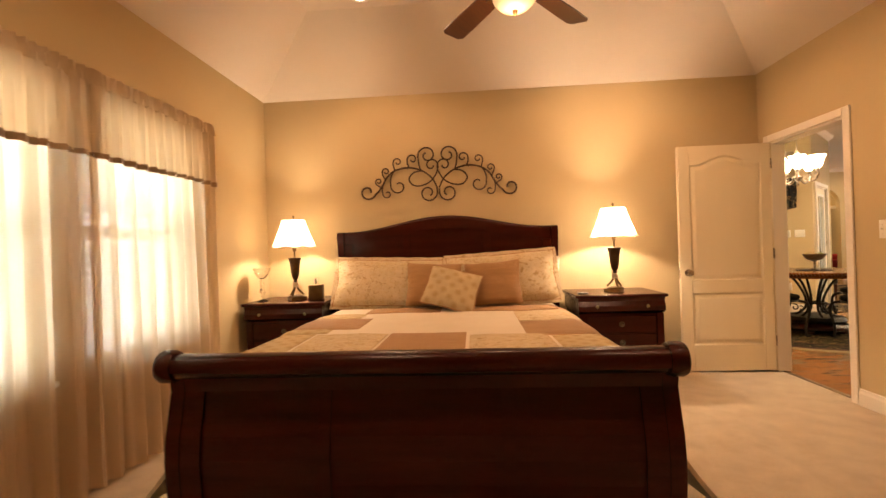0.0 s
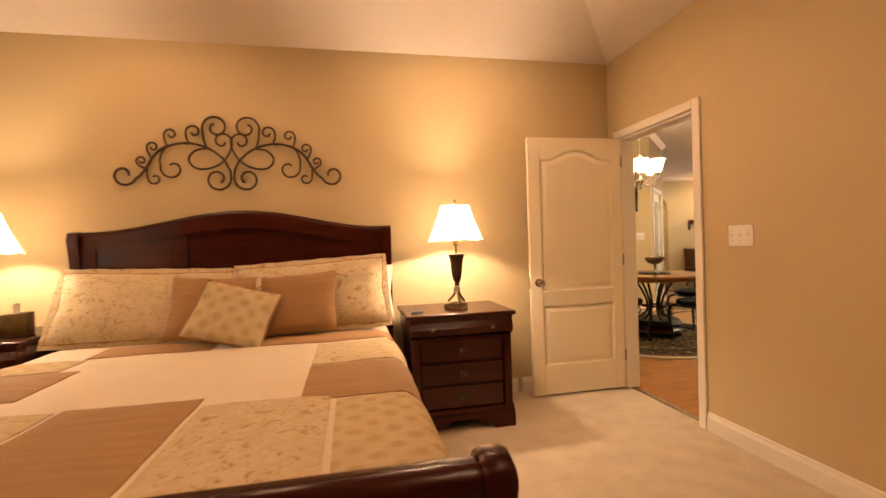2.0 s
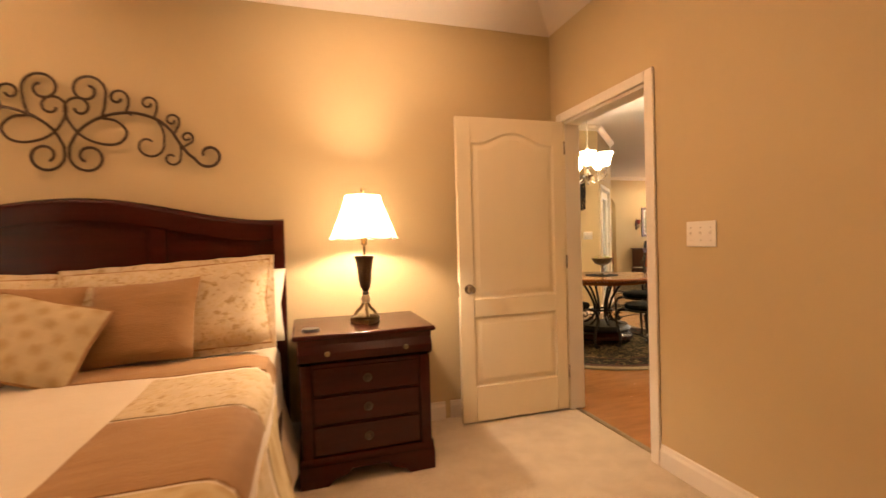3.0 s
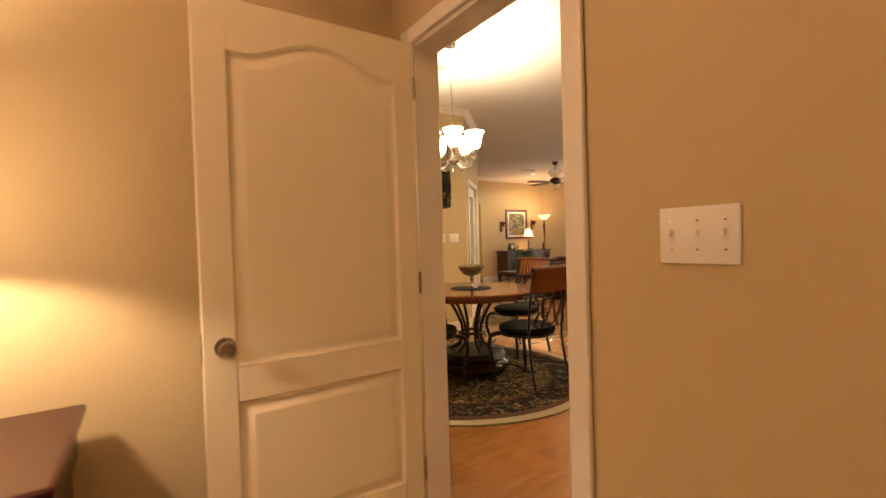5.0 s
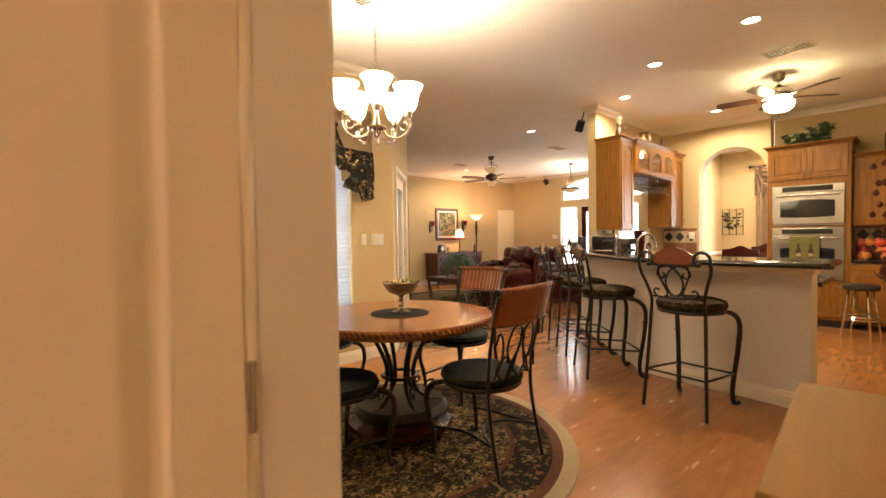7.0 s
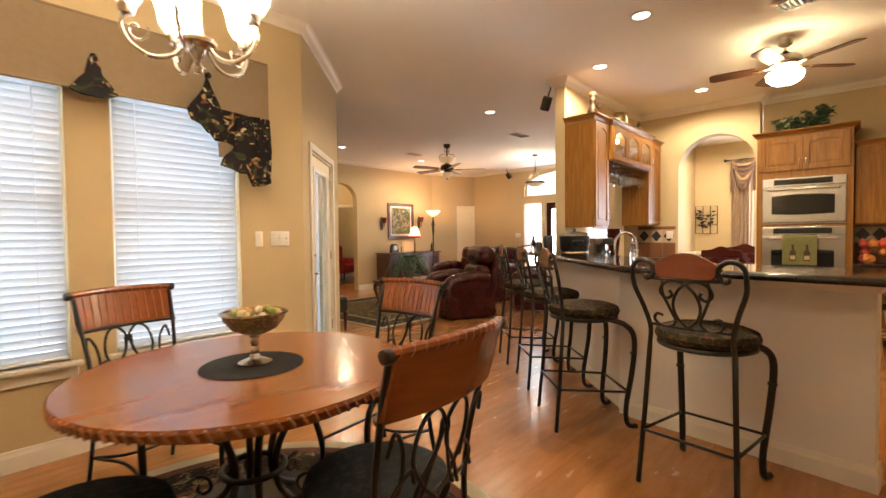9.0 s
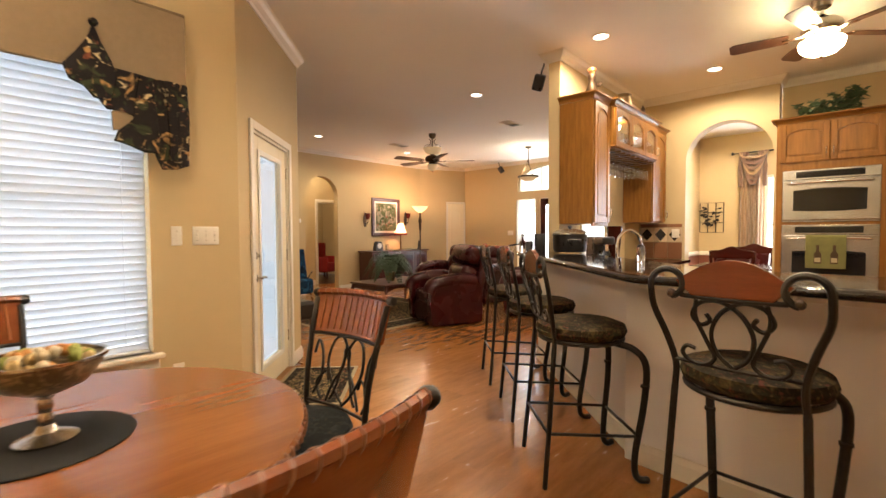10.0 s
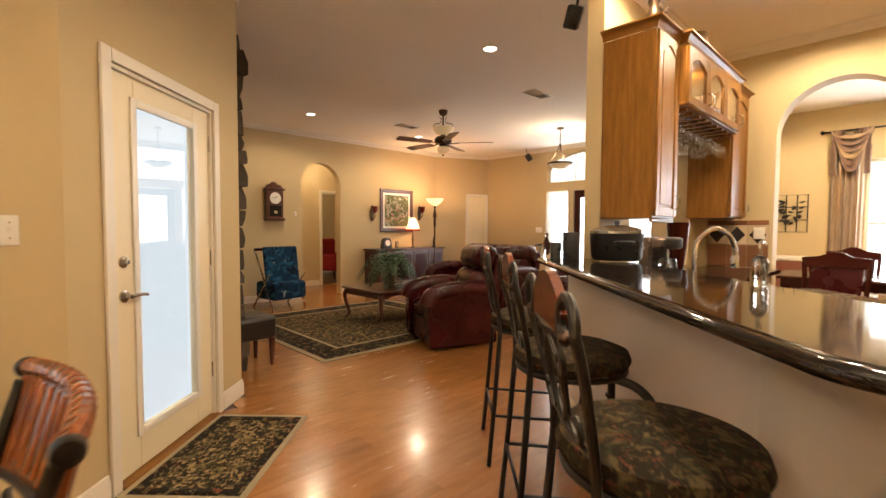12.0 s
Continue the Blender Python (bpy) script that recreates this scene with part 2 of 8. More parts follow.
LEATHER.node_tree.nodes["Principled BSDF"].inputs["Specular IOR Level"].default_value = 0.35
LEATHB = mat("black_leather", (0.012, 0.010, 0.009), (0.022, 0.018, 0.016), 5, 0.35, 0, 0.3, 90)
SLAT = mat("white_blind", (0.80, 0.82, 0.84), (0.76, 0.78, 0.80), 4, 0.45)
SHEERC = sheer("cream_sheer_cloth", (0.68, 0.55, 0.38), 0.035)
SHEERW = sheer("white_sheer_cloth", (0.86, 0.84, 0.80), 0.3)
DRAPE = mat("gold_drape", (0.34, 0.22, 0.11), (0.24, 0.15, 0.075), 10, 0.7, 0, 0.2, 160, sheen=0.4)
DRAPER = mat("plum_swag", (0.055, 0.020, 0.014), (0.15, 0.075, 0.030), 16, 0.6, 0, 0.2, 160, sheen=0.4)
VALANCE = mat("taupe_woven_cloth", (0.25, 0.185, 0.115), (0.20, 0.15, 0.09), 30, 0.9, 0, 0.5, 260, fine=0.5)
FLORAL = pattern("black_floral_cloth", (0.012, 0.010, 0.011), [((0.030, 0.036, 0.018), 0.58), ((0.36, 0.21, 0.08), 0.60), ((0.52, 0.41, 0.23), 0.615), ((0.17, 0.05, 0.03), 0.66)], 9, 0.9, 0.25, 2.0)
GLASSP = glass("window_glass")
CRYSTAL = glass("clear_glass", (0.97, 0.98, 0.98))
SHADE = glow("lit_lamp_shade", (1.0, 0.72, 0.40), 2.6)
SHADEW = glow("lit_glass_shade", (1.0, 0.86, 0.62), 5.0)
SHADED = glow("amber_glass_bowl", (1.0, 0.66, 0.33), 0.35, (0.45, 0.36, 0.24))
LENS = glow("lit_can_lens", (1.0, 0.88, 0.68), 9.0)
SWITCH = mat("white_switch_plastic", (0.78, 0.74, 0.66), (0.75, 0.71, 0.63), 8, 0.35)
LEAF = mat("green_leaf", (0.035, 0.075, 0.030), (0.075, 0.12, 0.055), 20, 0.5, vary=0.25)
LEAFP = mat("pale_green_leaf", (0.06, 0.115, 0.05), (0.11, 0.17, 0.085), 20, 0.6)
SHADEG = sheer("frosted_glass_shade", (0.95, 0.88, 0.76), 0.06)
FANGLOW = glow("lit_fan_bowl", (1.0, 0.80, 0.46), 70.0)


# ---- building tools ----
def empty(name, loc=(0, 0, 0), rz=0.0, label="", category="", group="", kind=""):
    ob = new(name)
    ob.empty_display_size = 0.1
    ob.matrix_world = pose(*loc, 0, 0, rz)
    return tagged(ob, label, category, group, kind)


def part(name, bm, material, parent=None, label="", at=None):
    me = bpy.data.meshes.new(name)
    bmesh.ops.recalc_face_normals(bm, faces=bm.faces)
    bm.to_mesh(me)
    bm.free()
    me.shade_smooth()
    me.set_sharp_from_angle(angle=radians(38))
    for p in me.polygons:
        if len(p.vertices) > 4 or p.area > 0.03:
            p.use_smooth = False
    me.materials.append(material)
    ob = new(name, me)
    if parent:
        ob.parent = parent
    if at:
        ob.matrix_basis = at
    return tagged(ob, label) if label else ob


def again(ob, name, parent, m):
    """One more piece on the same mesh."""
    o = new(name, ob.data)
    o.parent = parent
    o.matrix_basis = m
    return o


def solid(name, bm, material, label, category, group="", kind="", at=None):
    return tagged(part(name, bm, material, None, "", at), label, category, group, kind)


def B():
    return bmesh.new()


def box(bm, a, b, bevel=0.0, seg=1, m=None):
    r = bmesh.ops.create_cube(bm, size=1.0)
    vs = r["verts"]
    c, s = [(a[i] + b[i]) / 2 for i in range(3)], [abs(b[i] - a[i]) for i in range(3)]
    for v in vs:
        v.co = Vector((c[0] + v.co.x * s[0], c[1] + v.co.y * s[1], c[2] + v.co.z * s[2]))
    if bevel:
        es = list({e for v in vs for e in v.link_edges})
        r = bmesh.ops.bevel(bm, geom=es, offset=min(bevel, min(s) * 0.45), segments=seg, affect="EDGES", profile=0.5)
        vs = list({v for f in r["faces"] for v in f.verts} | {v for v in vs if v.is_valid})
    if m is not None:
        for v in vs:
            v.co = m @ v.co
    return bm


def prism(bm, pts, h, m=None, bevel=0.0):
    """A flat outline in x, y raised to height h, then moved by m."""
    lo = [bm.verts.new((x, y, 0)) for x, y in pts]
    hi = [bm.verts.new((x, y, h)) for x, y in pts]
    n = len(pts)
    bm.faces.new(lo[::-1])
    top = bm.faces.new(hi)
    for i in range(n):
        bm.faces.new((lo[i], lo[(i + 1) % n], hi[(i + 1) % n], hi[i]))
    vs = lo + hi
    if bevel:
        r = bmesh.ops.bevel(bm, geom=list(top.edges), offset=bevel, segments=2, affect="EDGES", profile=0.5)
        vs = list({v for f in r["faces"] for v in f.verts} | {v for v in vs if v.is_valid})
    if m is not None:
        for v in vs:
            v.co = m @ v.co
    return bm


def lathe(bm, prof, seg=24, m=None):
    rings = []
    for r, z in prof:
        if r < 1e-5:
            rings.append([bm.verts.new((0, 0, z))])
        else:
            rings.append([bm.verts.new((r * math.cos(2 * math.pi * k / seg), r * math.sin(2 * math.pi * k / seg), z)) for k in range(seg)])
    for a, b in zip(rings, rings[1:]):
        for k in range(seg):
            if len(a) == 1 and len(b) == 1:
                continue
            if len(a) == 1:
                bm.faces.new((a[0], b[k], b[(k + 1) % seg]))
            elif len(b) == 1:
                bm.faces.new((a[k], a[(k + 1) % seg], b[0]))
            else:
                bm.faces.new((a[k], a[(k + 1) % seg], b[(k + 1) % seg], b[k]))
    if m is not None:
        for ring in rings:
            for v in ring:
                v.co = m @ v.co
    return bm


def tube(bm, pts, r, seg=6, flat=1.0):
    """A rod along points; r may be one radius or one each; flat squeezes the section."""
    pts = [Vector(p) for p in pts]
    rs = r if isinstance(r, (list, tuple)) else [r] * len(pts)
    up, rings = None, []
    for i, p in enumerate(pts):
        d = (pts[min(i + 1, len(pts) - 1)] - pts[max(i - 1, 0)]).normalized()
        if up is None:
            up = d.orthogonal().normalized()
        up = (up - d * up.dot(d)).normalized()
        side = d.cross(up)
        rings.append([bm.verts.new(p + rs[i] * (up * math.cos(2 * math.pi * k / seg) + side * flat * math.sin(2 * math.pi * k / seg))) for k in range(seg)])
    for a, b in zip(rings, rings[1:]):
        for k in range(seg):
            bm.faces.new((a[k], a[(k + 1) % seg], b[(k + 1) % seg], b[k]))
    bm.faces.new(rings[0][::-1])
    bm.faces.new(rings[-1])
    return bm


def curve(ctrl, n=8):
    """A smooth run of points through the given ones."""
    c = [Vector(p) for p in ctrl]
    c = [2 * c[0] - c[1]] + c + [2 * c[-1] - c[-2]]
    out = []
    for i in range(1, len(c) - 2):
        a, b, d, e = c[i - 1:i + 3]
        for k in range(n):
            t = k / n
            out.append(0.5 * (2 * b + (d - a) * t + (2 * a - 5 * b + 4 * d - e) * t * t + (3 * b - a - 3 * d + e) * t ** 3))
    return out + [c[-2]]


def spiral(cx, cz, r0, r1, a0, a1, y=0.0, n=22):
    """A scroll in the x, z plane, from radius r0 at a0 degrees to r1 at a1 degrees."""
    return [Vector((cx + (r0 + (r1 - r0) * k / n) * math.cos(radians(a0 + (a1 - a0) * k / n)), y,
                    cz + (r0 + (r1 - r0) * k / n) * math.sin(radians(a0 + (a1 - a0) * k / n)))) for k in range(n + 1)]


def sweep(bm, prof, path):
    """A moulding: a profile (out, up) carried along a level path of (x, y); out is to the right of the path's way."""
    rings = []
    P = [Vector(p) for p in path]
    for i, p in enumerate(P):
        d0 = (P[i] - P[i - 1]).normalized() if i else (P[1] - P[0]).normalized()
        d1 = (P[i + 1] - P[i]).normalized() if i + 1 < len(P) else d0
        n0, n1 = Vector((d0.y, -d0.x)), Vector((d1.y, -d1.x))
        n = (n0 + n1).normalized()
        n = n / max(0.3, n.dot(n0))
        rings.append([bm.verts.new((p.x + n.x * o, p.y + n.y * o, u)) for o, u in prof])
    for a, b in zip(rings, rings[1:]):
        for k in range(len(prof)):
            bm.faces.new((a[k], a[(k + 1) % len(prof)], b[(k + 1) % len(prof)], b[k]))
    bm.faces.new(rings[0])
    bm.faces.new(rings[-1][::-1])
    return bm


def wall(name, p0, p1, th, z0, z1, openings=(), material=None, label="tan painted plaster wall"):
    """A wall whose room face runs from p0 to p1; its thickness goes to the left of that way. Openings: s0, s1, za, zb, rise of the arch."""
    p0, p1 = Vector((*p0, 0)), Vector((*p1, 0))
    L = (p1 - p0).length
    ang = math.atan2(p1.y - p0.y, p1.x - p0.x)
    m = Matrix.Translation(p0) @ Matrix.Rotation(ang, 4, "Z")
    up = m @ Matrix.Translation((0, th, 0)) @ Matrix.Rotation(math.pi / 2, 4, "X")
    bm, s = B(), 0.0
    for s0, s1, za, zb, *rise in sorted(openings):
        if s0 > s + 1e-4:
            box(bm, (s, 0, z0), (s0, th, z1), m=m)
        if za > z0 + 1e-4:
            box(bm, (s0, 0, z0), (s1, th, za), m=m)
        rise = rise[0] if rise else 0
        if rise:
            n, c, hw = 20, (s0 + s1) / 2, (s1 - s0) / 2
            arc = [(c - hw * math.cos(math.pi * k / n), zb + rise * math.sin(math.pi * k / n)) for k in range(n + 1)]
            prism(bm, [(s0, z1)] + arc + [(s1, z1)], th, up)
        elif zb < z1 - 1e-4:
            box(bm, (s0, 0, zb), (s1, th, z1), m=m)
        s = s1
    if s < L - 1e-4:
        box(bm, (s, 0, z0), (L, th, z1), m=m)
    return solid(name, bm, material or PAINT, label, "wall", kind="structure")


def run_m(p0, p1, off=0.0):
    """A frame with x along the way from p0 to p1 and y to its left, moved off to the right."""
    p0, p1 = Vector((*p0, 0)), Vector((*p1, 0))
    return Matrix.Translation(p0) @ Matrix.Rotation(math.atan2(p1.y - p0.y, p1.x - p0.x), 4, "Z") @ Matrix.Translation((0, -off, 0))

# ---- the structure ----
H, BH, TRAY = 3.015, 2.72, 3.2
# bedroom
wall("wall_bedroom_head", (2.885, 4.43), (-1.85, 4.43), -0.12, 0, 3.3)
wall("wall_bedroom_window", (-1.85, -1.9), (-1.85, 4.43), 0.15, 0, 3.3, [(3.05, 3.95, 0.62, 2.06), (4.2, 5.05, 0.62, 2.06)])
wall("wall_bedroom_rear", (2.885, -1.9), (-1.85, -1.9), 0.12, 0, 3.3)
wall("wall_bedroom_door", (2.885, 4.55), (2.885, -1.9), 0.115, 0, 3.3, [(0.28, 1.095, 0, 2.05)])
# breakfast nook, living room, entry
C0, C1 = (5.655, 7.645), (6.735, 8.725)
wall("wall_nook_side", (3.0, 4.55), (3.0, 7.645), 0.15, 0, H + 0.1)
wall("wall_nook_window", (3.0, 7.645), C0, 0.16, 0, H + 0.1, [(0.36, 1.13, 0.56, 2.4), (1.35, 2.13, 0.56, 2.4)])
wall("wall_patio_door", C0, C1, 0.075, 0, H + 0.1, [(0.262, 1.162, 0, 2.04)])
wall("wall_hearth", C1, (6.82, 12.9), 0.15, 0, H + 0.1)
wall("wall_living_back", (6.82, 12.9), (12.66, 12.9), 0.15, 0, H + 0.1, [(2.5, 3.3, 0, 2.08, 0.4)])
wall("wall_closet", (12.66, 12.9), (13.85, 12.35), 0.12, 0, H + 0.1)
wall("wall_entry", (13.85, 12.35), (13.85, 6.8), 0.16, 0, 2.17, [(1.68, 2.18, 0.12, 2.08), (2.30, 3.25, 0, 2.08), (3.37, 3.87, 0.12, 2.08)])
wall("wall_entry_upper", (13.85, 12.35), (13.85, 6.8), 0.16, 2.17, H + 0.1, [(1.68, 3.87, 2.26, 2.5, 0.38)])
wall("wall_cabinet", (8.36, 6.68), (10.65, 6.68), 0.12, 0, H + 0.1, [(0.45, 1.75, 0.95, 1.98)])
wall("wall_dining_north", (10.65, 6.68), (13.95, 6.68), 0.12, 0, H + 0.1)
wall("wall_arch", (10.65, 6.68), (10.65, 5.17), 0.2, 0, H + 0.1, [(0.56, 1.47, 0, 2.15, 0.45)])
wall("wall_oven", (10.9, 5.17), (10.9, 2.4), 0.12, 0, H + 0.1)
wall("wall_kitchen_south", (10.9, 2.4), (5.2, 2.4), 0.12, 0, H + 0.1)
wall("wall_kitchen_return", (5.2, 2.4), (5.2, 3.4), 0.12, 0, H + 0.1)
wall("wall_nook_south", (5.2, 3.4), (3.0, 3.4), 0.12, 0, H + 0.1)
wall("wall_dining_window", (13.95, 6.68), (13.95, 2.4), 0.15, 0, H + 0.1, [(1.02, 2.8, 0.5, 2.25)])
wall("wall_dining_south", (13.95, 2.4), (10.9, 2.4), 0.12, 0, H + 0.1)
# little hall behind the living room
wall("wall_hall_left", (9.1, 13.05), (9.1, 14.35), 0.12, 0, H + 0.1)
wall("wall_hall_back", (9.1, 14.35), (11.4, 14.35), 0.12, 0, H + 0.1, [(1.42, 2.16, 0, 2.05)])
wall("wall_hall_right", (11.4, 14.35), (11.4, 13.05), 0.12, 0, H + 0.1)
wall("wall_back_room", (9.4, 17.0), (12.4, 17.0), 0.12, 0, H + 0.1)
wall("wall_back_room_left", (9.4, 14.47), (9.4, 17.0), 0.12, 0, H + 0.1)
wall("wall_back_room_right", (12.4, 17.0), (12.4, 14.47), 0.12, 0, H + 0.1)


def slab(name, x0, y0, x1, y1, z0, z1, material, label, category):
    return solid(name, box(B(), (x0, y0, z0), (x1, y1, z1)), material, label, category, kind="structure")


slab("floor_bedroom", -1.85, -1.9, 2.94, 4.43, -0.1, 0.0, CARPET, "cream cut-pile carpet with faint tread marks", "carpet")
PLAN = [(2.94, 2.4), (14.0, 2.4), (14.0, 17.05), (6.75, 17.05), (6.75, 8.88), (5.58, 7.72), (2.94, 7.72)]
solid("floor_base", prism(B(), PLAN, 0.088, pose(0, 0, -0.1)), MAHOG, "dark underlay below the laminate planks", "floor", kind="structure")
solid("ceiling_main", prism(B(), [(x - 0.04 if x < 3 else x, y) for x, y in PLAN], 0.12, pose(0, 0, H)), CEIL, "off-white painted ceiling", "ceiling", kind="structure")
ground = solid("ground", box(B(), (-400, -400, -0.3), (400, 400, -0.16)), mat("pale_paving", (0.42, 0.40, 0.36), (0.30, 0.30, 0.26), 0.6, 0.9, 0, 0.3, 30),
               "pale paved yard and grass outside", "ground", kind="structure")

# bedroom tray ceiling: four slopes and a flat top
bm = B()
a = [(-1.9, -1.95), (2.94, -1.95), (2.94, 4.48), (-1.9, 4.48)]
q = 0.74
b = [(-1.85 + q, -1.9 + q), (2.885 - q, -1.9 + q), (2.885 - q, 4.43 - q), (-1.85 + q, 4.43 - q)]
rings = [[bm.verts.new((*p, z)) for p in pts] for pts, z in ((a, BH - 0.033), (b, TRAY), (b, TRAY + 0.08), (a, BH + 0.05))]
for r0, r1 in zip(rings, rings[1:] + rings[:1]):
    if r0 is rings[1]:
        bm.faces.new(rings[1])
        bm.faces.new(rings[2])
        continue
    for i in range(4):
        bm.faces.new((r0[i], r0[(i + 1) % 4], r1[(i + 1) % 4], r1[i]))
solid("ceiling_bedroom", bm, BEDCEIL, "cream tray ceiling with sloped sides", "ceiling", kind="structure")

# crown moulding, baseboards
CROWN = [(0.0, 0.0), (0.012, 0.0), (0.02, 0.02), (0.05, 0.045), (0.065, 0.075), (0.08, 0.085), (0.0, 0.085)]
BASE = [(0.0, 0.0), (0.016, 0.0), (0.016, 0.085), (0.010, 0.10), (0.008, 0.115), (0.0, 0.118)]


def moulding(name, prof, z, path, label, category):
    return solid(name, sweep(B(), [(o, u + z) for o, u in prof], path), TRIM, label, category, kind="structure")


big = [(3.0, 4.55), (3.0, 7.645), C0, C1, (6.82, 12.9), (12.66, 12.9), (13.85, 12.35), (13.85, 6.8), (8.36, 6.8), (8.36, 6.68), (10.65, 6.68), (10.65, 5.17), (10.9, 5.17), (10.9, 2.4)]
moulding("crown_moulding", CROWN, H - 0.086, big, "white stepped crown moulding along the ceiling", "moulding")
for p in ([(3.0, 4.55), (3.0, 7.645), C0, (5.79, 7.78)], [(6.53, 8.52), C1, (6.82, 12.9), (9.3, 12.9)], [(10.14, 12.9), (12.66, 12.9), (12.95, 12.766)],
          [(13.71, 12.415), (13.85, 12.35), (13.85, 10.75)], [(5.2, 2.4), (5.2, 3.4), (3.0, 3.4)]):
    moulding("baseboard", BASE, 0.0, p, "white moulded baseboard", "baseboard")
for p in ([(2.04, 4.43), (2.885, 4.43), (2.885, 4.335)], [(2.885, 3.39), (2.885, -1.9), (-1.85, -1.9), (-1.85, 4.43), (2.0, 4.43)], [(9.1, 13.05), (9.1, 14.35), (10.45, 14.35)]):
    moulding("baseboard", BASE, 0.0, p, "cream moulded baseboard above the floor", "baseboard")


def casing(name, p0, p1, s0, s1, h, w=0.062, proud=0.018, depth=0.115, both=True, label="white moulded door casing"):
    """Door trim round an opening of a wall whose room face runs from p0 to p1, with the jamb lining."""
    m = run_m(p0, p1)
    th = empty(name, (0, 0, 0), 0, label, "door frame", kind="structure")
    for y0, y1 in ([(-proud, -0.001)] + ([(depth + 0.001, depth + proud)] if both else [])):
        for k, (a, b, c, d) in enumerate(((s0 - w, 0, s0, h + w), (s1, 0, s1 + w, h + w), (s0, h, s1, h + w))):
            bm = B()
            box(bm, (a, y0, b), (c, y1, d), 0.006, 2, m)
            part("trim_board", bm, TRIM, th)
    for a, c in ((s0 - 0.001, s0 + 0.02), (s1 - 0.02, s1 + 0.001)):
        part("jamb", box(B(), (a, 0, 0), (c, depth, h), 0.002, 1, m), TRIM, th)
    part("head_jamb", box(B(), (s0 + 0.02, 0, h - 0.02), (s1 - 0.02, depth, h), 0.002, 1, m), TRIM, th)
    return th

# ---- doors, windows, wall plates ----
def panel_door(name, m, w, h, t, panels, material, label, category="door"):
    """A moulded door: a core with stiles and rails proud on both faces and a raised field in each panel. Panels: x0, x1, z0, z1, rise."""
    th = empty(name, (0, 0, 0), 0, label, category, kind="structure")
    th.matrix_world = m
    up = lambda y: Matrix.Translation((0, y, 0)) @ Matrix.Rotation(math.pi / 2, 4, "X")
    bm = B()
    box(bm, (0, 0.011, 0), (w, t - 0.011, h)) if t > 0.03 else box(bm, (0, t * 0.45, 0), (w, t * 0.55, h))
    x0, x1 = panels[0][0], panels[0][1]
    n = 18

    def eyebrow(a, b, z, rise):
        out = []
        for k in range(n + 1):
            f = k / n
            s = max(0.0, math.sin(math.pi * min(1, max(0, (f - 0.12) / 0.76)))) ** 1.3
            out.append((a + (b - a) * f, z + rise * s))
        return out
    for y in (0.008, t):
        box(bm, (0, y - 0.008, 0), (x0, y, h), 0.003)
        box(bm, (x1, y - 0.008, 0), (w, y, h), 0.003)
        zz = 0.0
        for a, b, z0, z1, rise in sorted(panels, key=lambda p: p[2]):
            box(bm, (x0, y - 0.008, zz), (x1, y, z0), 0.003)
            zz = z1
        a, b, z0, z1, rise = max(panels, key=lambda p: p[2])
        prism(bm, [(x0, h)] + eyebrow(x0, x1, z1, rise) + [(x1, h)], 0.008, up(y))
    part("leaf", bm, material, th)
    for a, b, z0, z1, rise in panels:
        for face, way in ((0.0, -1), (t, 1)):
            def outline(g):
                return [(a + g, z0 + g), (b - g, z0 + g)] + eyebrow(a + g, b - g, z1 - g, rise)[::-1]
            bm = B()
            rings = []
            for g, dep in ((0.0, 0.0005), (0.010, 0.009), (0.016, 0.0105), (0.022, 0.009), (0.045, 0.0), (0.050, -0.0006)):
                rings.append([bm.verts.new((x, face - way * dep, z)) for x, z in outline(g)])
            for r0, r1 in zip(rings, rings[1:]):
                for k in range(len(r0)):
                    bm.faces.new((r0[k], r0[(k + 1) % len(r0)], r1[(k + 1) % len(r0)], r1[k]))
            bm.faces.new(rings[-1])
            part("panel", bm, material, th)
    return th


def knob(parent, x, z, y, way, material=None, lever=False):
    m = Matrix.Translation((x, y, z)) @ Matrix.Rotation(math.pi / 2 * way, 4, "X")
    p = part("knob", lathe(B(), [(0, 0), (0.032, 0), (0.033, 0.006), (0.012, 0.012), (0.011, 0.03), (0.022, 0.036), (0.027, 0.048), (0.024, 0.06), (0, 0.065)], 20, m),
             material or NICKEL, parent, "satin nickel door knob")
    return p


# open bedroom door, hinged at the jamb beside the head wall
door = panel_door("door_1", pose(2.8690, 4.283, 0.015, 0, 0, 180), 0.80, 2.03, 0.036,
                  [(0.085, 0.70, 0.82, 1.86, 0.075), (0.085, 0.70, 0.235, 0.70, 0.0)], DOORW,
                  "open cream two-panel door with an arched upper panel")
knob(door, 0.735, 0.89, 0.036, -1)
knob(door, 0.735, 0.89, 0.0, 1)
# Filler strip added to close the hinge gap and its dark line.
part("hinge_edge", box(B(), (-0.0145, 0.015, 0), (0.0, 0.034, 2.03)), DOORW, door)
part("latch_plate", box(B(), (0.7995, 0.008, 0.84), (0.802, 0.028, 0.94), 0.0008), NICKEL, door, "satin nickel latch plate")
for z in (0.22, 1.0, 1.80):
    part("hinge", lathe(B(), [(0, 0), (0.006, 0), (0.006, 0.09), (0, 0.09)], 10, pose(-0.004, 0.042, z)), NICKEL, door, "satin nickel hinge knuckle")
casing("door_frame_1", (2.885, 4.55), (2.885, -1.9), 0.28, 1.095, 2.05)
part("strip", box(B(), (2.925, 3.475, 0.0), (2.965, 4.25, 0.006), 0.002), BRASS).name = "threshold_strip"
tagged(bpy.data.objects["threshold_strip"], "thin brass strip between carpet and laminate", "threshold", kind="structure")


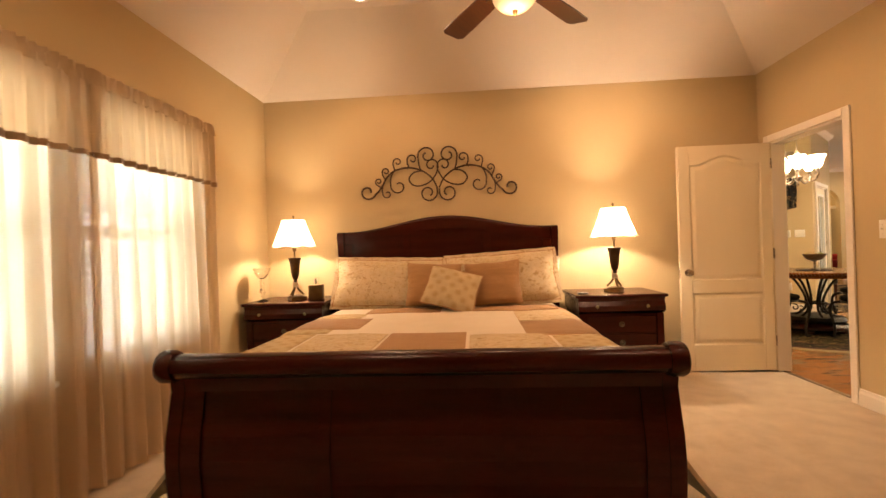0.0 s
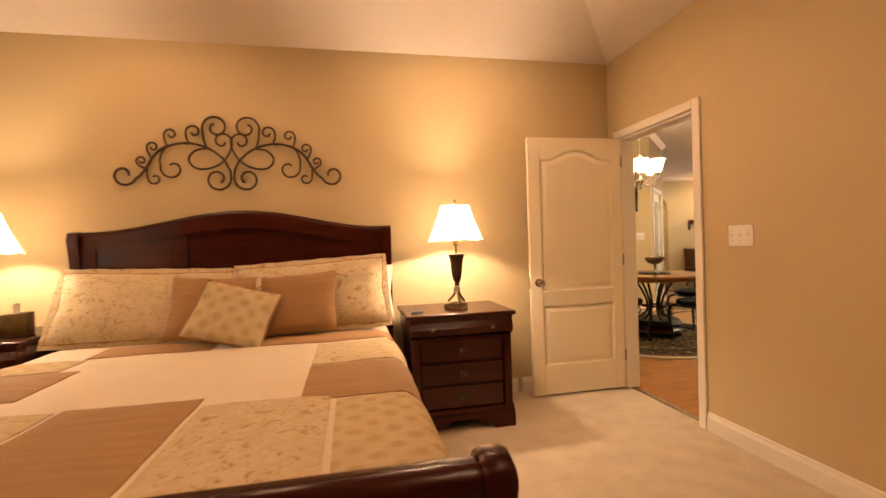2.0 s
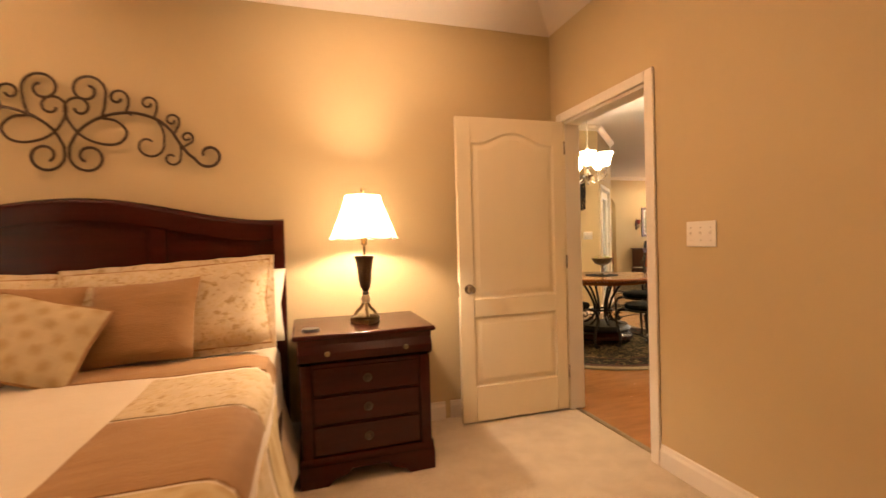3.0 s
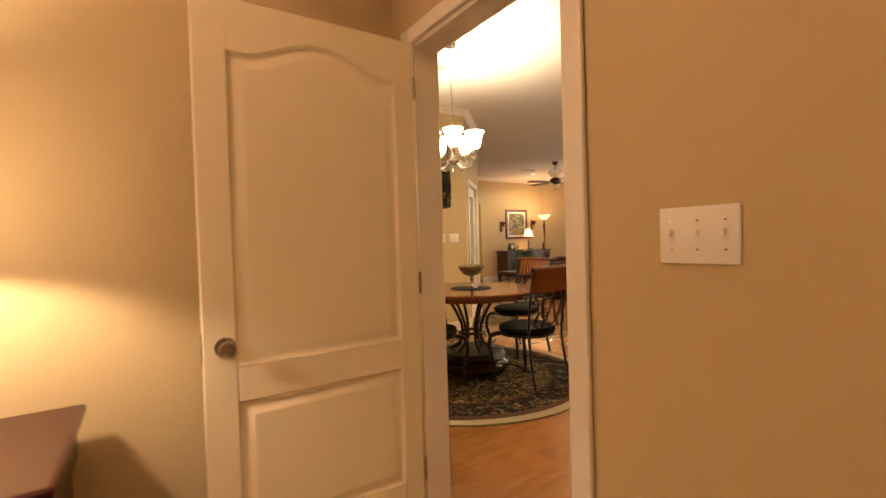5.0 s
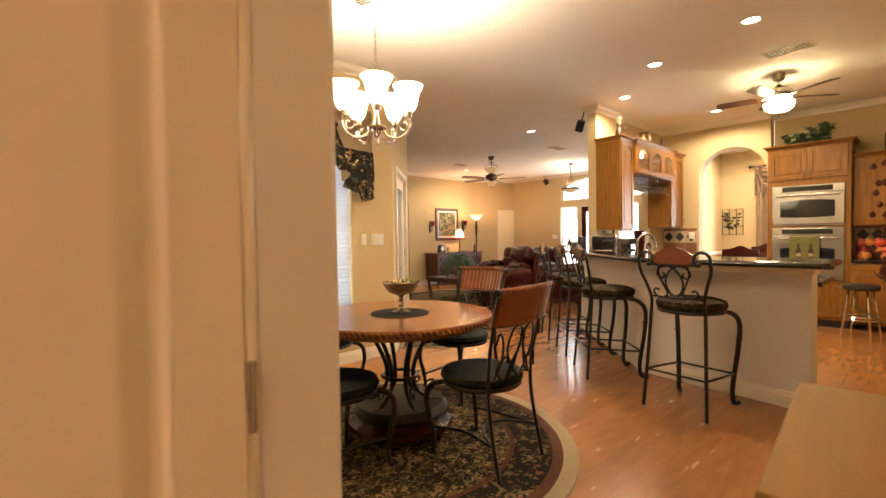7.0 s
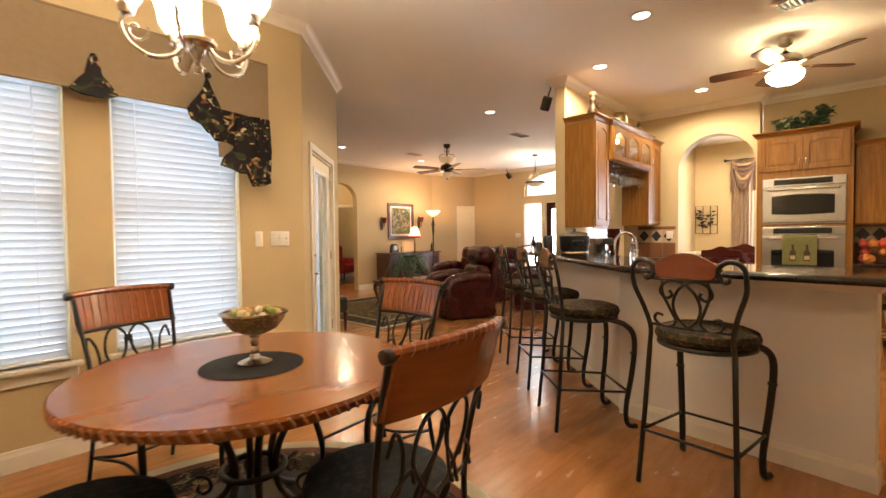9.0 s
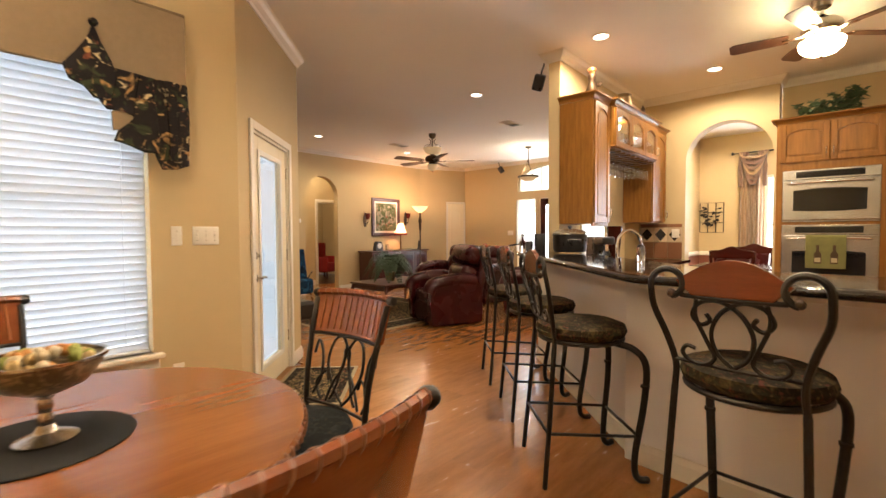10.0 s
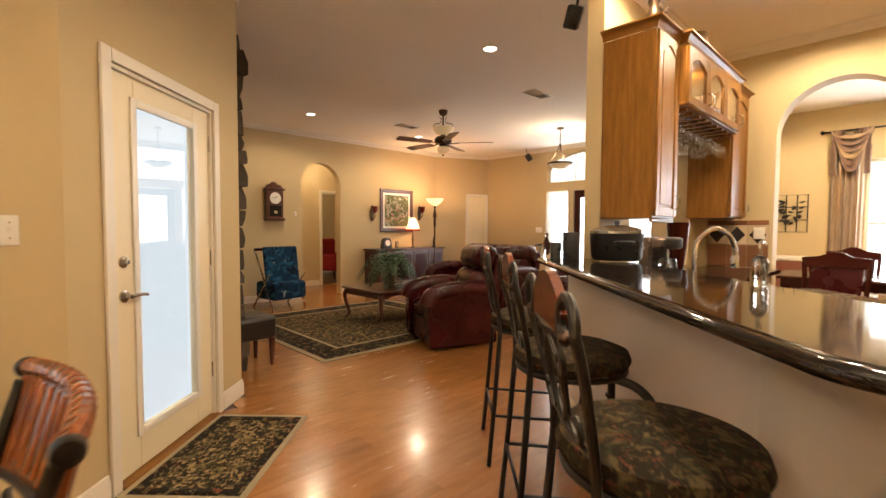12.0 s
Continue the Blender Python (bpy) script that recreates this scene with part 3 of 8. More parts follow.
def wall_plate(p0, p1, s0, s1, z0, z1, kind, label):
    """A switch or socket plate on a wall face; kind: number of toggles, 0 for a socket."""
    m = run_m(p0, p1)
    th = empty("switch_plate" if kind else "socket_plate", (0, 0, 0), 0, label, "light switch" if kind else "socket")
    part("plate", box(B(), (s0, -0.007, z0), (s1, -0.0005, z1), 0.004, 2, m), SWITCH, th)
    zc, w = (z0 + z1) / 2, s1 - s0
    for k in range(kind):
        x = s0 + w * (k + 0.5) / kind
        part("toggle_frame", box(B(), (x - 0.007, -0.0085, zc - 0.014), (x + 0.007, -0.007, zc + 0.014), 0.001, 1, m), SWITCH, th)
        part("toggle", box(B(), (x - 0.004, -0.018, zc - 0.001), (x + 0.004, -0.0085, zc + 0.012), 0.002, 1, m), SWITCH, th)
        for dz in (-0.03, 0.03):
            part("screw", lathe(B(), [(0, 0), (0.003, 0), (0.0025, 0.0012), (0, 0.0014)], 8, m @ pose(x, -0.007, zc + dz, 90)), NICKEL, th)
    if not kind:
        for dz in (-0.02, 0.02):
            part("outlet", box(B(), ((s0 + s1) / 2 - 0.016, -0.010, zc + dz - 0.014), ((s0 + s1) / 2 + 0.016, -0.007, zc + dz + 0.014), 0.004, 2, m), SWITCH, th)
    return th


wall_plate((2.885, 4.55), (2.885, -1.9), 4.55 - 3.20, 4.55 - 3.037, 1.167, 1.287, 3, "white three-gang toggle switch plate on tan wall")


def window_unit(name, p0, p1, s0, s1, z0, z1, depth, label, sill=True):
    m = run_m(p0, p1)
    th = empty(name, (0, 0, 0), 0, label, "window", kind="structure")
    fy0, fy1 = depth * 0.55, depth * 0.9
    fr = part("window_frame", box(B(), (s0, fy0, z0), (s0 + 0.035, fy1, z1), 0.003, 1, m), SWITCH, th)
    part("window_frame", box(B(), (s1 - 0.035, fy0, z0), (s1, fy1, z1), 0.003, 1, m), SWITCH, th)
    zm = (z0 + z1) / 2
    for a, b in ((z0, z0 + 0.04), (zm - 0.02, zm + 0.02), (z1 - 0.035, z1)):
        part("window_rail", box(B(), (s0 + 0.035, fy0, a), (s1 - 0.035, fy1, b), 0.003, 1, m), SWITCH, th)
    for a, b in ((z0 + 0.04, zm - 0.02), (zm + 0.02, z1 - 0.035)):
        g = part("pane", box(B(), (s0 + 0.035, (fy0 + fy1) / 2, a), (s1 - 0.035, (fy0 + fy1) / 2 + 0.004, b), 0, 1, m), GLASSP, th)
        g.visible_shadow = False
    if sill:
        part("window_sill", box(B(), (s0 - 0.05, -0.055, z0 - 0.03), (s1 + 0.05, fy0, z0), 0.008, 2, m), TRIM, th)
        part("apron", box(B(), (s0 - 0.03, -0.018, z0 - 0.10), (s1 + 0.03, -0.001, z0 - 0.03), 0.006, 2, m), TRIM, th)
    return th


def blind(name, p0, p1, s0, s1, z0, z1, y, label, tilt=38, gap=0.044):
    m = run_m(p0, p1)
    th = empty(name, (0, 0, 0), 0, label, "blind", "window blinds")
    part("headrail", box(B(), (s0, y - 0.02, z1 - 0.045), (s1, y + 0.02, z1), 0.004, 1, m), SLAT, th)
    part("bottom_rail", box(B(), (s0, y - 0.02, z0), (s1, y + 0.02, z0 + 0.018), 0.004, 1, m), SLAT, th)
    n = int((z1 - z0 - 0.06) / gap)
    first = None
    for k in range(n):
        at = m @ pose((s0 + s1) / 2, y, z0 + 0.04 + k * gap, -tilt + 2.5 * math.sin(k * 1.7))
        if first is None:
            w = (s1 - s0) / 2 - 0.004
            bm = B()
            rows = [[bm.verts.new((x, v, 0.003 * (1 - (v / 0.025) ** 2))) for v in (-0.025, -0.012, 0, 0.012, 0.025)] for x in (-w, w)]
            low = [[bm.verts.new((x, v, 0.003 * (1 - (v / 0.025) ** 2) - 0.0028)) for v in (-0.025, -0.012, 0, 0.012, 0.025)] for x in (-w, w)]
            for i in range(4):
                bm.faces.new((rows[0][i], rows[1][i], rows[1][i + 1], rows[0][i + 1]))
                bm.faces.new((low[0][i], low[0][i + 1], low[1][i + 1], low[1][i]))
            for i in (0, 4):
                bm.faces.new((rows[0][i], low[0][i], low[1][i], rows[1][i]))
            first = part("slat", bm, SLATT, th, "", at)
        else:
            again(first, "slat", th, at)
    for f in (0.16, 0.84):
        x = s0 + (s1 - s0) * f
        part("ladder_cord", tube(B(), [m @ Vector((x, y - 0.022, z0 + 0.01)), m @ Vector((x, y - 0.022, z1 - 0.02))], 0.0015, 5), SLAT, th)
    return th


SLATT = mat("white_slat", (0.84, 0.86, 0.88), (0.80, 0.82, 0.84), 4, 0.45)
SLATT.node_tree.nodes["Principled BSDF"].inputs["Transmission Weight"].default_value = 0.0
nt = SLATT.node_tree
tr, mx = nt.nodes.new("ShaderNodeBsdfTranslucent"), nt.nodes.new("ShaderNodeMixShader")
tr.inputs[0].default_value, mx.inputs[0].default_value = (0.82, 0.86, 0.9, 1), 0.35
nt.links.new(nt.nodes["Principled BSDF"].outputs[0], mx.inputs[1])
nt.links.new(tr.outputs[0], mx.inputs[2])
nt.links.new(mx.outputs[0], nt.nodes["Material Output"].inputs[0])

BW = ((-1.85, -1.9), (-1.85, 4.43))
for k, (a, b) in enumerate(((3.05, 3.95), (4.2, 5.05))):
    window_unit("window_%d" % (k + 1), *BW, a, b, 0.62, 2.06, 0.15, "white double-hung window behind sheer curtains")
    blind("window_blind", *BW, a + 0.01, b - 0.01, 0.63, 2.05, 0.045, "white slatted blind behind sheer curtains", 25, 0.05)

# ---- sheer curtains ----
def drape(bm, y0, y1, z0, z1, x, amp, waves, seed, gather=0.0, rows=10, cols=90):
    rnd = random.Random(seed)
    ph = [rnd.uniform(0, 6.28) for _ in range(4)]
    grid = []
    for i in range(rows + 1):
        f = i / rows
        z = z0 + (z1 - z0) * f
        row = []
        for j in range(cols + 1):
            u = j / cols
            y = y0 + (y1 - y0) * u
            a = amp * (0.35 + 0.65 * (1 - f) ** 0.6) if gather else amp
            w = math.sin(6.283 * waves * u + ph[0] + 0.5 * math.sin(9 * u + ph[1])) + 0.4 * math.sin(6.283 * waves * 2.3 * u + ph[2] + 2 * f)
            row.append(bm.verts.new((x + a * w, y + 0.3 * a * math.sin(6.283 * waves * u + ph[3]), z + 0.006 * math.sin(8 * u + ph[1]) * (1 if i == 0 else 0))))
        grid.append(row)
    for a, b in zip(grid, grid[1:]):
        for j in range(cols):
            bm.faces.new((a[j], a[j + 1], b[j + 1], b[j]))
    return bm


rod = empty("curtain_rod", (-1.76, 2.15, 2.13), 0, "dark bronze curtain rod with small round finials", "curtain rod")
part("rod", tube(B(), [(0, -1.2, 0), (0, 1.2, 0)], 0.011, 10), BRASS, rod)
for s in (-1, 1):
    part("finial", lathe(B(), [(0, -0.02), (0.012, -0.018), (0.02, 0), (0.022, 0.012), (0.014, 0.03), (0, 0.034)], 14, pose(0, 1.2 * s, 0, -90 * s)), BRASS, rod)
    part("bracket", box(B(), (-0.088, 1.14 * s - 0.012, -0.03), (0.004, 1.14 * s + 0.012, -0.012), 0.003), BRASS, rod)
for k, (a, b) in enumerate(((0.98, 2.27), (2.22, 3.32))):
    cur = empty("sheer_curtain", (-1.76, (a + b) / 2, 0.02), 0, "cream sheer curtain hanging in soft folds to the carpet", "curtain", "sheer curtains")
    part("panel", drape(B(), a - (a + b) / 2, b - (a + b) / 2, 0, 2.09, 0, 0.042, 8, 3 + k, 1, 10, 140), SHEERC, cur)
    val = empty("curtain_valance", (-1.735, (a + b) / 2, 1.73), 0, "gathered cream valance with a braided hem", "valance", "curtain valances")
    part("cloth", drape(B(), a - (a + b) / 2, b - (a + b) / 2, 0, 0.37, 0.014, 0.016, 12, 8 + k), SHEERC, val)
    part("header_ruffle", drape(B(), a - (a + b) / 2, b - (a + b) / 2, 0.37, 0.45, 0.0, 0.022, 26, 18 + k, 0, 3, 160), SHEERC, val, "ruffled header")
    part("braid", drape(B(), a - (a + b) / 2, b - (a + b) / 2, -0.012, 0.018, 0.022, 0.018, 12, 8 + k, 0, 2), DRAPE, val, "tan braided trim")

# ---- bed ----
bed = empty("sleigh_bed", (-0.05, 3.1, 0), 0, "dark cherry king sleigh bed with arched panelled headboard", "bed")
UPX = Matrix(((0, 0, 1, 0), (1, 0, 0, 0), (0, 1, 0, 0), (0, 0, 0, 1)))  # outline (y, z) carried along x


def foot_line(off):
    pts = [(-1.235, 0.06), (-1.245, 0.14), (-1.258, 0.24), (-1.263, 0.34), (-1.252, 0.44), (-1.226, 0.54), (-1.207, 0.62), (-1.218, 0.69), (-1.258, 0.735)]
    return [(y - off, z) for y, z in pts]


def slab_x(bm, outer, inner, x0, x1):
    return prism(bm, outer + inner[::-1], x1 - x0, Matrix.Translation((x0, 0, 0)) @ UPX)


part("footboard", slab_x(B(), foot_line(0.0), foot_line(-0.045), -0.985, 0.985), CHERRY, bed)
for x0, x1 in ((-0.985, -0.90), (-0.40, -0.35), (0.35, 0.40), (0.90, 0.985)):
    part("stile", slab_x(B(), foot_line(0.012), foot_line(-0.002), x0, x1), CHERRY, bed)
for i0, i1 in ((0, 2), (6, 9)):
    part("rail", slab_x(B(), foot_line(0.013)[i0:i1], foot_line(-0.002)[i0:i1], -0.985, 0.985), CHERRY, bed)
part("top_roll", lathe(B(), [(0, -1.0), (0.05, -1.0), (0.052, -0.99), (0.052, 0.99), (0.05, 1.0), (0, 1.0)], 24, pose(0, -1.262, 0.738, 0, 90)), CHERRY, bed)
for s in (-1, 1):
    prof = [(y - 0.018, z) for y, z in foot_line(0)] + [(y + 0.075, z) for y, z in foot_line(0)[::-1]]
    x0 = 0.985 if s > 0 else -1.045
    part("footboard_post", prism(B(), prof, 0.06, Matrix.Translation((x0, 0, 0)) @ UPX), CHERRY, bed)
    part("scroll_end", lathe(B(), [(0, -0.033), (0.062, -0.033), (0.068, -0.02), (0.068, 0.02), (0.062, 0.033), (0.04, 0.036), (0.035, 0.045), (0.02, 0.05), (0, 0.05)], 24,
                             pose(s * 1.02, -1.262, 0.738, 0, 90 * s)), CHERRY, bed)
    part("side_rail", box(B(), (s * 0.985, -1.2, 0.18), (s * 1.02, 1.2, 0.40), 0.006), CHERRY, bed)
    part("bun_foot", lathe(B(), [(0, 0), (0.035, 0), (0.05, 0.02), (0.05, 0.04), (0.035, 0.062), (0, 0.062)], 18, pose(s * 1.012, -1.23, 0)), CHERRY, bed)


def arch_top(x, z=1.345, rise=0.13):
    f = min(1, abs(x) / 0.96)
    return z + rise * (0.5 + 0.5 * math.cos(math.pi * f))


UPY = Matrix(((1, 0, 0, 0), (0, 0, -1, 0), (0, 1, 0, 0), (0, 0, 0, 1)))  # outline (x, z) carried along -y
xs = [-0.98 + 1.96 * k / 30 for k in range(31)]
hb = [(-0.98, 0.3)] + [(x, arch_top(x)) for x in xs] + [(0.98, 0.3)]
part("headboard", prism(B(), hb[::-1], 0.04, Matrix.Translation((0, 1.26, 0)) @ UPY), CHERRY, bed)
part("top_rail", prism(B(), ([(x, arch_top(x) - 0.085) for x in xs] + [(x, arch_top(x) + 0.004) for x in xs[::-1]]), 0.026, Matrix.Translation((0, 1.22, 0)) @ UPY, 0.006), CHERRY, bed)
bm = B()
tube(bm, [(x, 1.235, arch_top(x) + 0.012) for x in xs], 0.03, 12, 0.8)
part("arched_crest", bm, CHERRY, bed)
for x0, x1 in ((-0.98, -0.90), (-0.42, -0.345), (0.345, 0.42), (0.90, 0.98)):
    part("stile", prism(B(), [(x0, 0.6), (x1, 0.6), (x1, arch_top(x1) - 0.083), (x0, arch_top(x0) - 0.083)], 0.022, Matrix.Translation((0, 1.22, 0)) @ UPY, 0.005), CHERRY, bed)
for x0, x1 in ((-0.86, -0.45), (-0.32, 0.32), (0.45, 0.86)):
    n = 8
    top = [(x0 + (x1 - x0) * k / n, arch_top(x0 + (x1 - x0) * k / n) - 0.115) for k in range(n + 1)]
    part("panel", prism(B(), [(x0, 0.62)] + [(x1, 0.62)] + top[::-1], 0.008, Matrix.Translation((0, 1.22, 0)) @ UPY), CHERRY, bed)
for s in (-1, 1):
    pp = [(1.20, 0.0), (1.20, 0.9), (1.185, 1.1), (1.165, 1.25), (1.15, 1.33), (1.165, 1.375), (1.21, 1.385), (1.255, 1.36), (1.275, 1.3), (1.28, 0.0)]
    part("headboard_post", prism(B(), pp, 0.06, Matrix.Translation((0.98 if s > 0 else -1.04, 0, 0)) @ UPX), CHERRY, bed)
mattress = solid("mattress", box(B(), (-0.95, -1.07, 0), (0.95, 1.15, 0.44), 0.06, 3), mat("white_ticking", (0.7, 0.66, 0.58), None, 6, 0.9, 0, 0.2, 90),
                 "white mattress under the quilt on the bed", "mattress", at=pose(-0.05, 3.1, 0.2))

# ---- quilt with its patches ----
CREAM = mat("cream_satin", (0.62, 0.52, 0.37), (0.56, 0.46, 0.32), 5, 0.6, 0, 0.3, 40, sheen=0.3)
BROWN = mat("tan_corded_cloth", (0.36, 0.195, 0.068), (0.25, 0.125, 0.040), 3, 0.75, 0, 0.9, 26, (1.5, 9, 9), sheen=0.1)
QFLOR = pattern("cream_leaf_print", (0.60, 0.48, 0.31), [((0.36, 0.25, 0.12), 0.575), ((0.49, 0.375, 0.21), 0.54)], 27, 0.9, 0.5, 1.8)


def lattice(name, ground, dot, pitch):
    """Printed cloth: soft motifs on a diagonal lattice, pitch metres apart."""
    m = pattern(name, ground, [(tuple(0.86 * v for v in ground), 0.54)], 18, 0.9, 0.35, 2.4)
    n, l = m.node_tree.nodes, m.node_tree.links
    b = n["Principled BSDF"]
    last = b.inputs["Base Color"].links[0].from_socket
    tc, mp, v, st, mix, wob = (n.new("ShaderNode" + k) for k in ("TexCoord", "Mapping", "TexVoronoi", "MapRange", "Mix", "TexNoise"))
    mp.inputs["Rotation"].default_value = (0, 0, radians(45))
    mp.inputs["Scale"].default_value = (1 / pitch, 1 / pitch, 0)
    v.inputs["Scale"].default_value, v.inputs["Randomness"].default_value = 1.0, 0.08
    wob.inputs["Scale"].default_value = 60
    add = n.new("ShaderNodeMath")
    add.operation, add.inputs[1].default_value = "MULTIPLY_ADD", 0.35
    st.inputs["From Min"].default_value, st.inputs["From Max"].default_value = 0.58, 0.30
    mix.data_type = "RGBA"
    mix.inputs["B"].default_value = (*dot, 1)
    l.new(tc.outputs["Object"], mp.inputs[0])
    l.new(tc.outputs["Object"], wob.inputs[0])
    l.new(mp.outputs[0], v.inputs[0])
    l.new(wob.outputs[0], add.inputs[0])
    l.new(v.outputs["Distance"], add.inputs[2])
    l.new(add.outputs[0], st.inputs["Value"])
    l.new(st.outputs[0], mix.inputs["Factor"])
    l.new(last, mix.inputs["A"])
    l.new(mix.outputs["Result"], b.inputs["Base Color"])
    return m


OLIVE = lattice("tan_motif_print", (0.55, 0.43, 0.25), (0.40, 0.29, 0.14), 0.08)


def quilt_at(u, y, off):
    """Across the bed: flat top, rounded edge, then a drop that flares a little."""
    top, r = 0.90, 0.10
    a = abs(u)
    wob = 0.008 * noise.noise(Vector((u * 2.2, y * 2.2, 0.3))) + 0.004 * noise.noise(Vector((u * 9, y * 9, 1.3)))
    if a < top:
        x, z, nx, nz = a, 0.69, 0, 1
    elif a < top + r * 1.571:
        t = (a - top) / r
        x, z, nx, nz = top + r * math.sin(t), 0.69 - r + r * math.cos(t), math.sin(t), math.cos(t)
    else:
        d = a - top - r * 1.571
        flare = (0.10 + 0.16 * min(1, max(0, (0.3 - y) / 1.1))) * (d / 0.52) ** 2 + 0.03 * (d / 0.52) * math.sin(9 * y)
        x, z, nx, nz = top + r + flare, 0.69 - r - d, 1, 0.1
    s = 1 if u >= 0 else -1
    return Vector((s * (x + nx * (off + wob)), y, z + nz * (off + wob)))


def quilt_sheet(u0, u1, y0, y1, off, thick, nu, ny, puff=0.0):
    bm = B()
    lay = []
    for o in (off, off - thick):
        lay.append([[bm.verts.new(quilt_at(u0 + (u1 - u0) * i / nu, y0 + (y1 - y0) * j / ny,
                                           o + (puff * (math.sin(math.pi * i / nu) * math.sin(math.pi * j / ny)) ** 0.4 if o == off else 0)))
                     for j in range(ny + 1)] for i in range(nu + 1)])
    for g, f in ((lay[0], 1), (lay[1], -1)):
        for i in range(nu):
            for j in range(ny):
                q4 = (g[i][j], g[i + 1][j], g[i + 1][j + 1], g[i][j + 1])
                bm.faces.new(q4 if f > 0 else q4[::-1])
    a, b = lay
    rim = [(i, 0) for i in range(nu)] + [(nu, j) for j in range(ny)] + [(i, ny) for i in range(nu, 0, -1)] + [(0, j) for j in range(ny, 0, -1)]
    for k in range(len(rim)):
        (i, j), (i2, j2) = rim[k], rim[(k + 1) % len(rim)]
        bm.faces.new((a[i][j], b[i][j], b[i2][j2], a[i2][j2]))
    return bm


quilt = empty("patchwork_quilt", (-0.05, 3.1, 0), 0, "cream, tan and olive patchwork quilt spread over the bed", "quilt")
part("cover", quilt_sheet(-1.56, 1.56, -1.165, 1.1, 0.0, 0.02, 60, 44), CREAM, quilt)
PATCHES = [(-0.25, 0.20, -1.15, -0.36, BROWN), (0.22, 0.66, -1.15, -0.44, QFLOR), (0.68, 1.10, -1.15, -0.50, OLIVE), (0.55, 1.04, -0.48, 0.0, BROWN),
           (0.55, 1.06, 0.02, 0.46, QFLOR), (0.15, 1.04, 0.50, 0.76, BROWN), (-0.70, -0.27, -1.15, -0.38, QFLOR), (-1.10, -0.72, -1.15, -0.36, OLIVE),
           (-1.04, -0.50, -0.20, 0.22, BROWN), (-1.08, -0.66, -0.34, -0.22, OLIVE), (-1.04, -0.60, 0.24, 0.48, OLIVE), (-0.62, -0.02, 0.50, 0.76, BROWN),
           (1.12, 1.54, -1.15, -0.55, BROWN), (1.10, 1.54, -0.50, 0.0, QFLOR), (1.12, 1.54, 0.05, 0.6, OLIVE), (-1.54, -1.12, -1.15, -0.5, BROWN), (-1.54, -1.12, -0.45, 0.3, OLIVE)]
for u0, u1, y0, y1, ma in PATCHES:
    part("patch", quilt_sheet(u0, u1, y0, y1, 0.004, 0.006, 12, 12, 0.012), ma, quilt)


# ---- pillows ----
def pillow(name, m, w, h, t, material, label, border=None, cuff=0.0):
    th = empty(name, (0, 0, 0), 0, label, "pillow")
    th.matrix_world = m
    n = 16

    def sheet(w, h, t, grow=0.0, wr=1.0):
        bm = B()
        g = {}
        for s in (1, -1):
            for i in range(n + 1):
                for j in range(n + 1):
                    u, v = 2 * i / n - 1, 2 * j / n - 1
                    e = max(0.0, (1 - abs(u) ** 2.4) * (1 - abs(v) ** 2.4))
                    pin = 1 - 0.06 * (1 - abs(u)) * abs(v) ** 4 - 0.06 * (1 - abs(v)) * abs(u) ** 4
                    edge = i in (0, n) or j in (0, n)
                    if edge and s < 0:
                        g[s, i, j] = g[1, i, j]
                        continue
                    k = 0.012 * wr * noise.noise(Vector((u * 2.5 + w, v * 2.5 + h, s)))
                    g[s, i, j] = bm.verts.new((u * w / 2 * pin, v * h / 2 * pin, s * (t / 2 * e ** 0.45 + grow) + (0 if edge else k)))
            for i in range(n):
                for j in range(n):
                    q4 = (g[s, i, j], g[s, i + 1, j], g[s, i + 1, j + 1], g[s, i, j + 1])
                    bm.faces.new(q4 if s > 0 else q4[::-1])
        return bm
    part("cushion", sheet(w, h, t), material, th)
    if cuff:
        n2, rim = 72, []
        for k in range(n2):
            f = 4 * k / n2
            q, u = int(f), 2 * (f - int(f)) - 1
            x, y = ((u, -1), (1, u), (-u, 1), (-1, -u))[q]
            rim.append((x, y, 0.006 * math.sin(k * 1.9)))
        bm = B()
        rings = [[bm.verts.new((x * (w / 2 * 0.93 + g), y * (h / 2 * 0.90 + g), z * e + d)) for x, y, z in rim] for g, e, d in ((0, 0, 0.006), (cuff + 0.018, 1, 0.003), (cuff + 0.018, 1, -0.003), (0, 0, -0.006))]
        for r0, r1 in zip(rings, rings[1:]):
            for k in range(n2):
                bm.faces.new((r0[k], r0[(k + 1) % n2], r1[(k + 1) % n2], r1[k]))
        part("flange", bm, material, th, "flat cloth flange")
    if border:
        pts = [(-w / 2 * 0.985, -h / 2 * 0.985, 0), (0, -h / 2 * 0.935, 0), (w / 2 * 0.985, -h / 2 * 0.985, 0), (w / 2 * 0.935, 0, 0), (w / 2 * 0.985, h / 2 * 0.985, 0),
               (0, h / 2 * 0.935, 0), (-w / 2 * 0.985, h / 2 * 0.985, 0), (-w / 2 * 0.935, 0, 0), (-w / 2 * 0.985, -h / 2 * 0.985, 0)]
        part("piping", tube(B(), pts, 0.008, 6), border, th, "twisted tan piping")
    return th


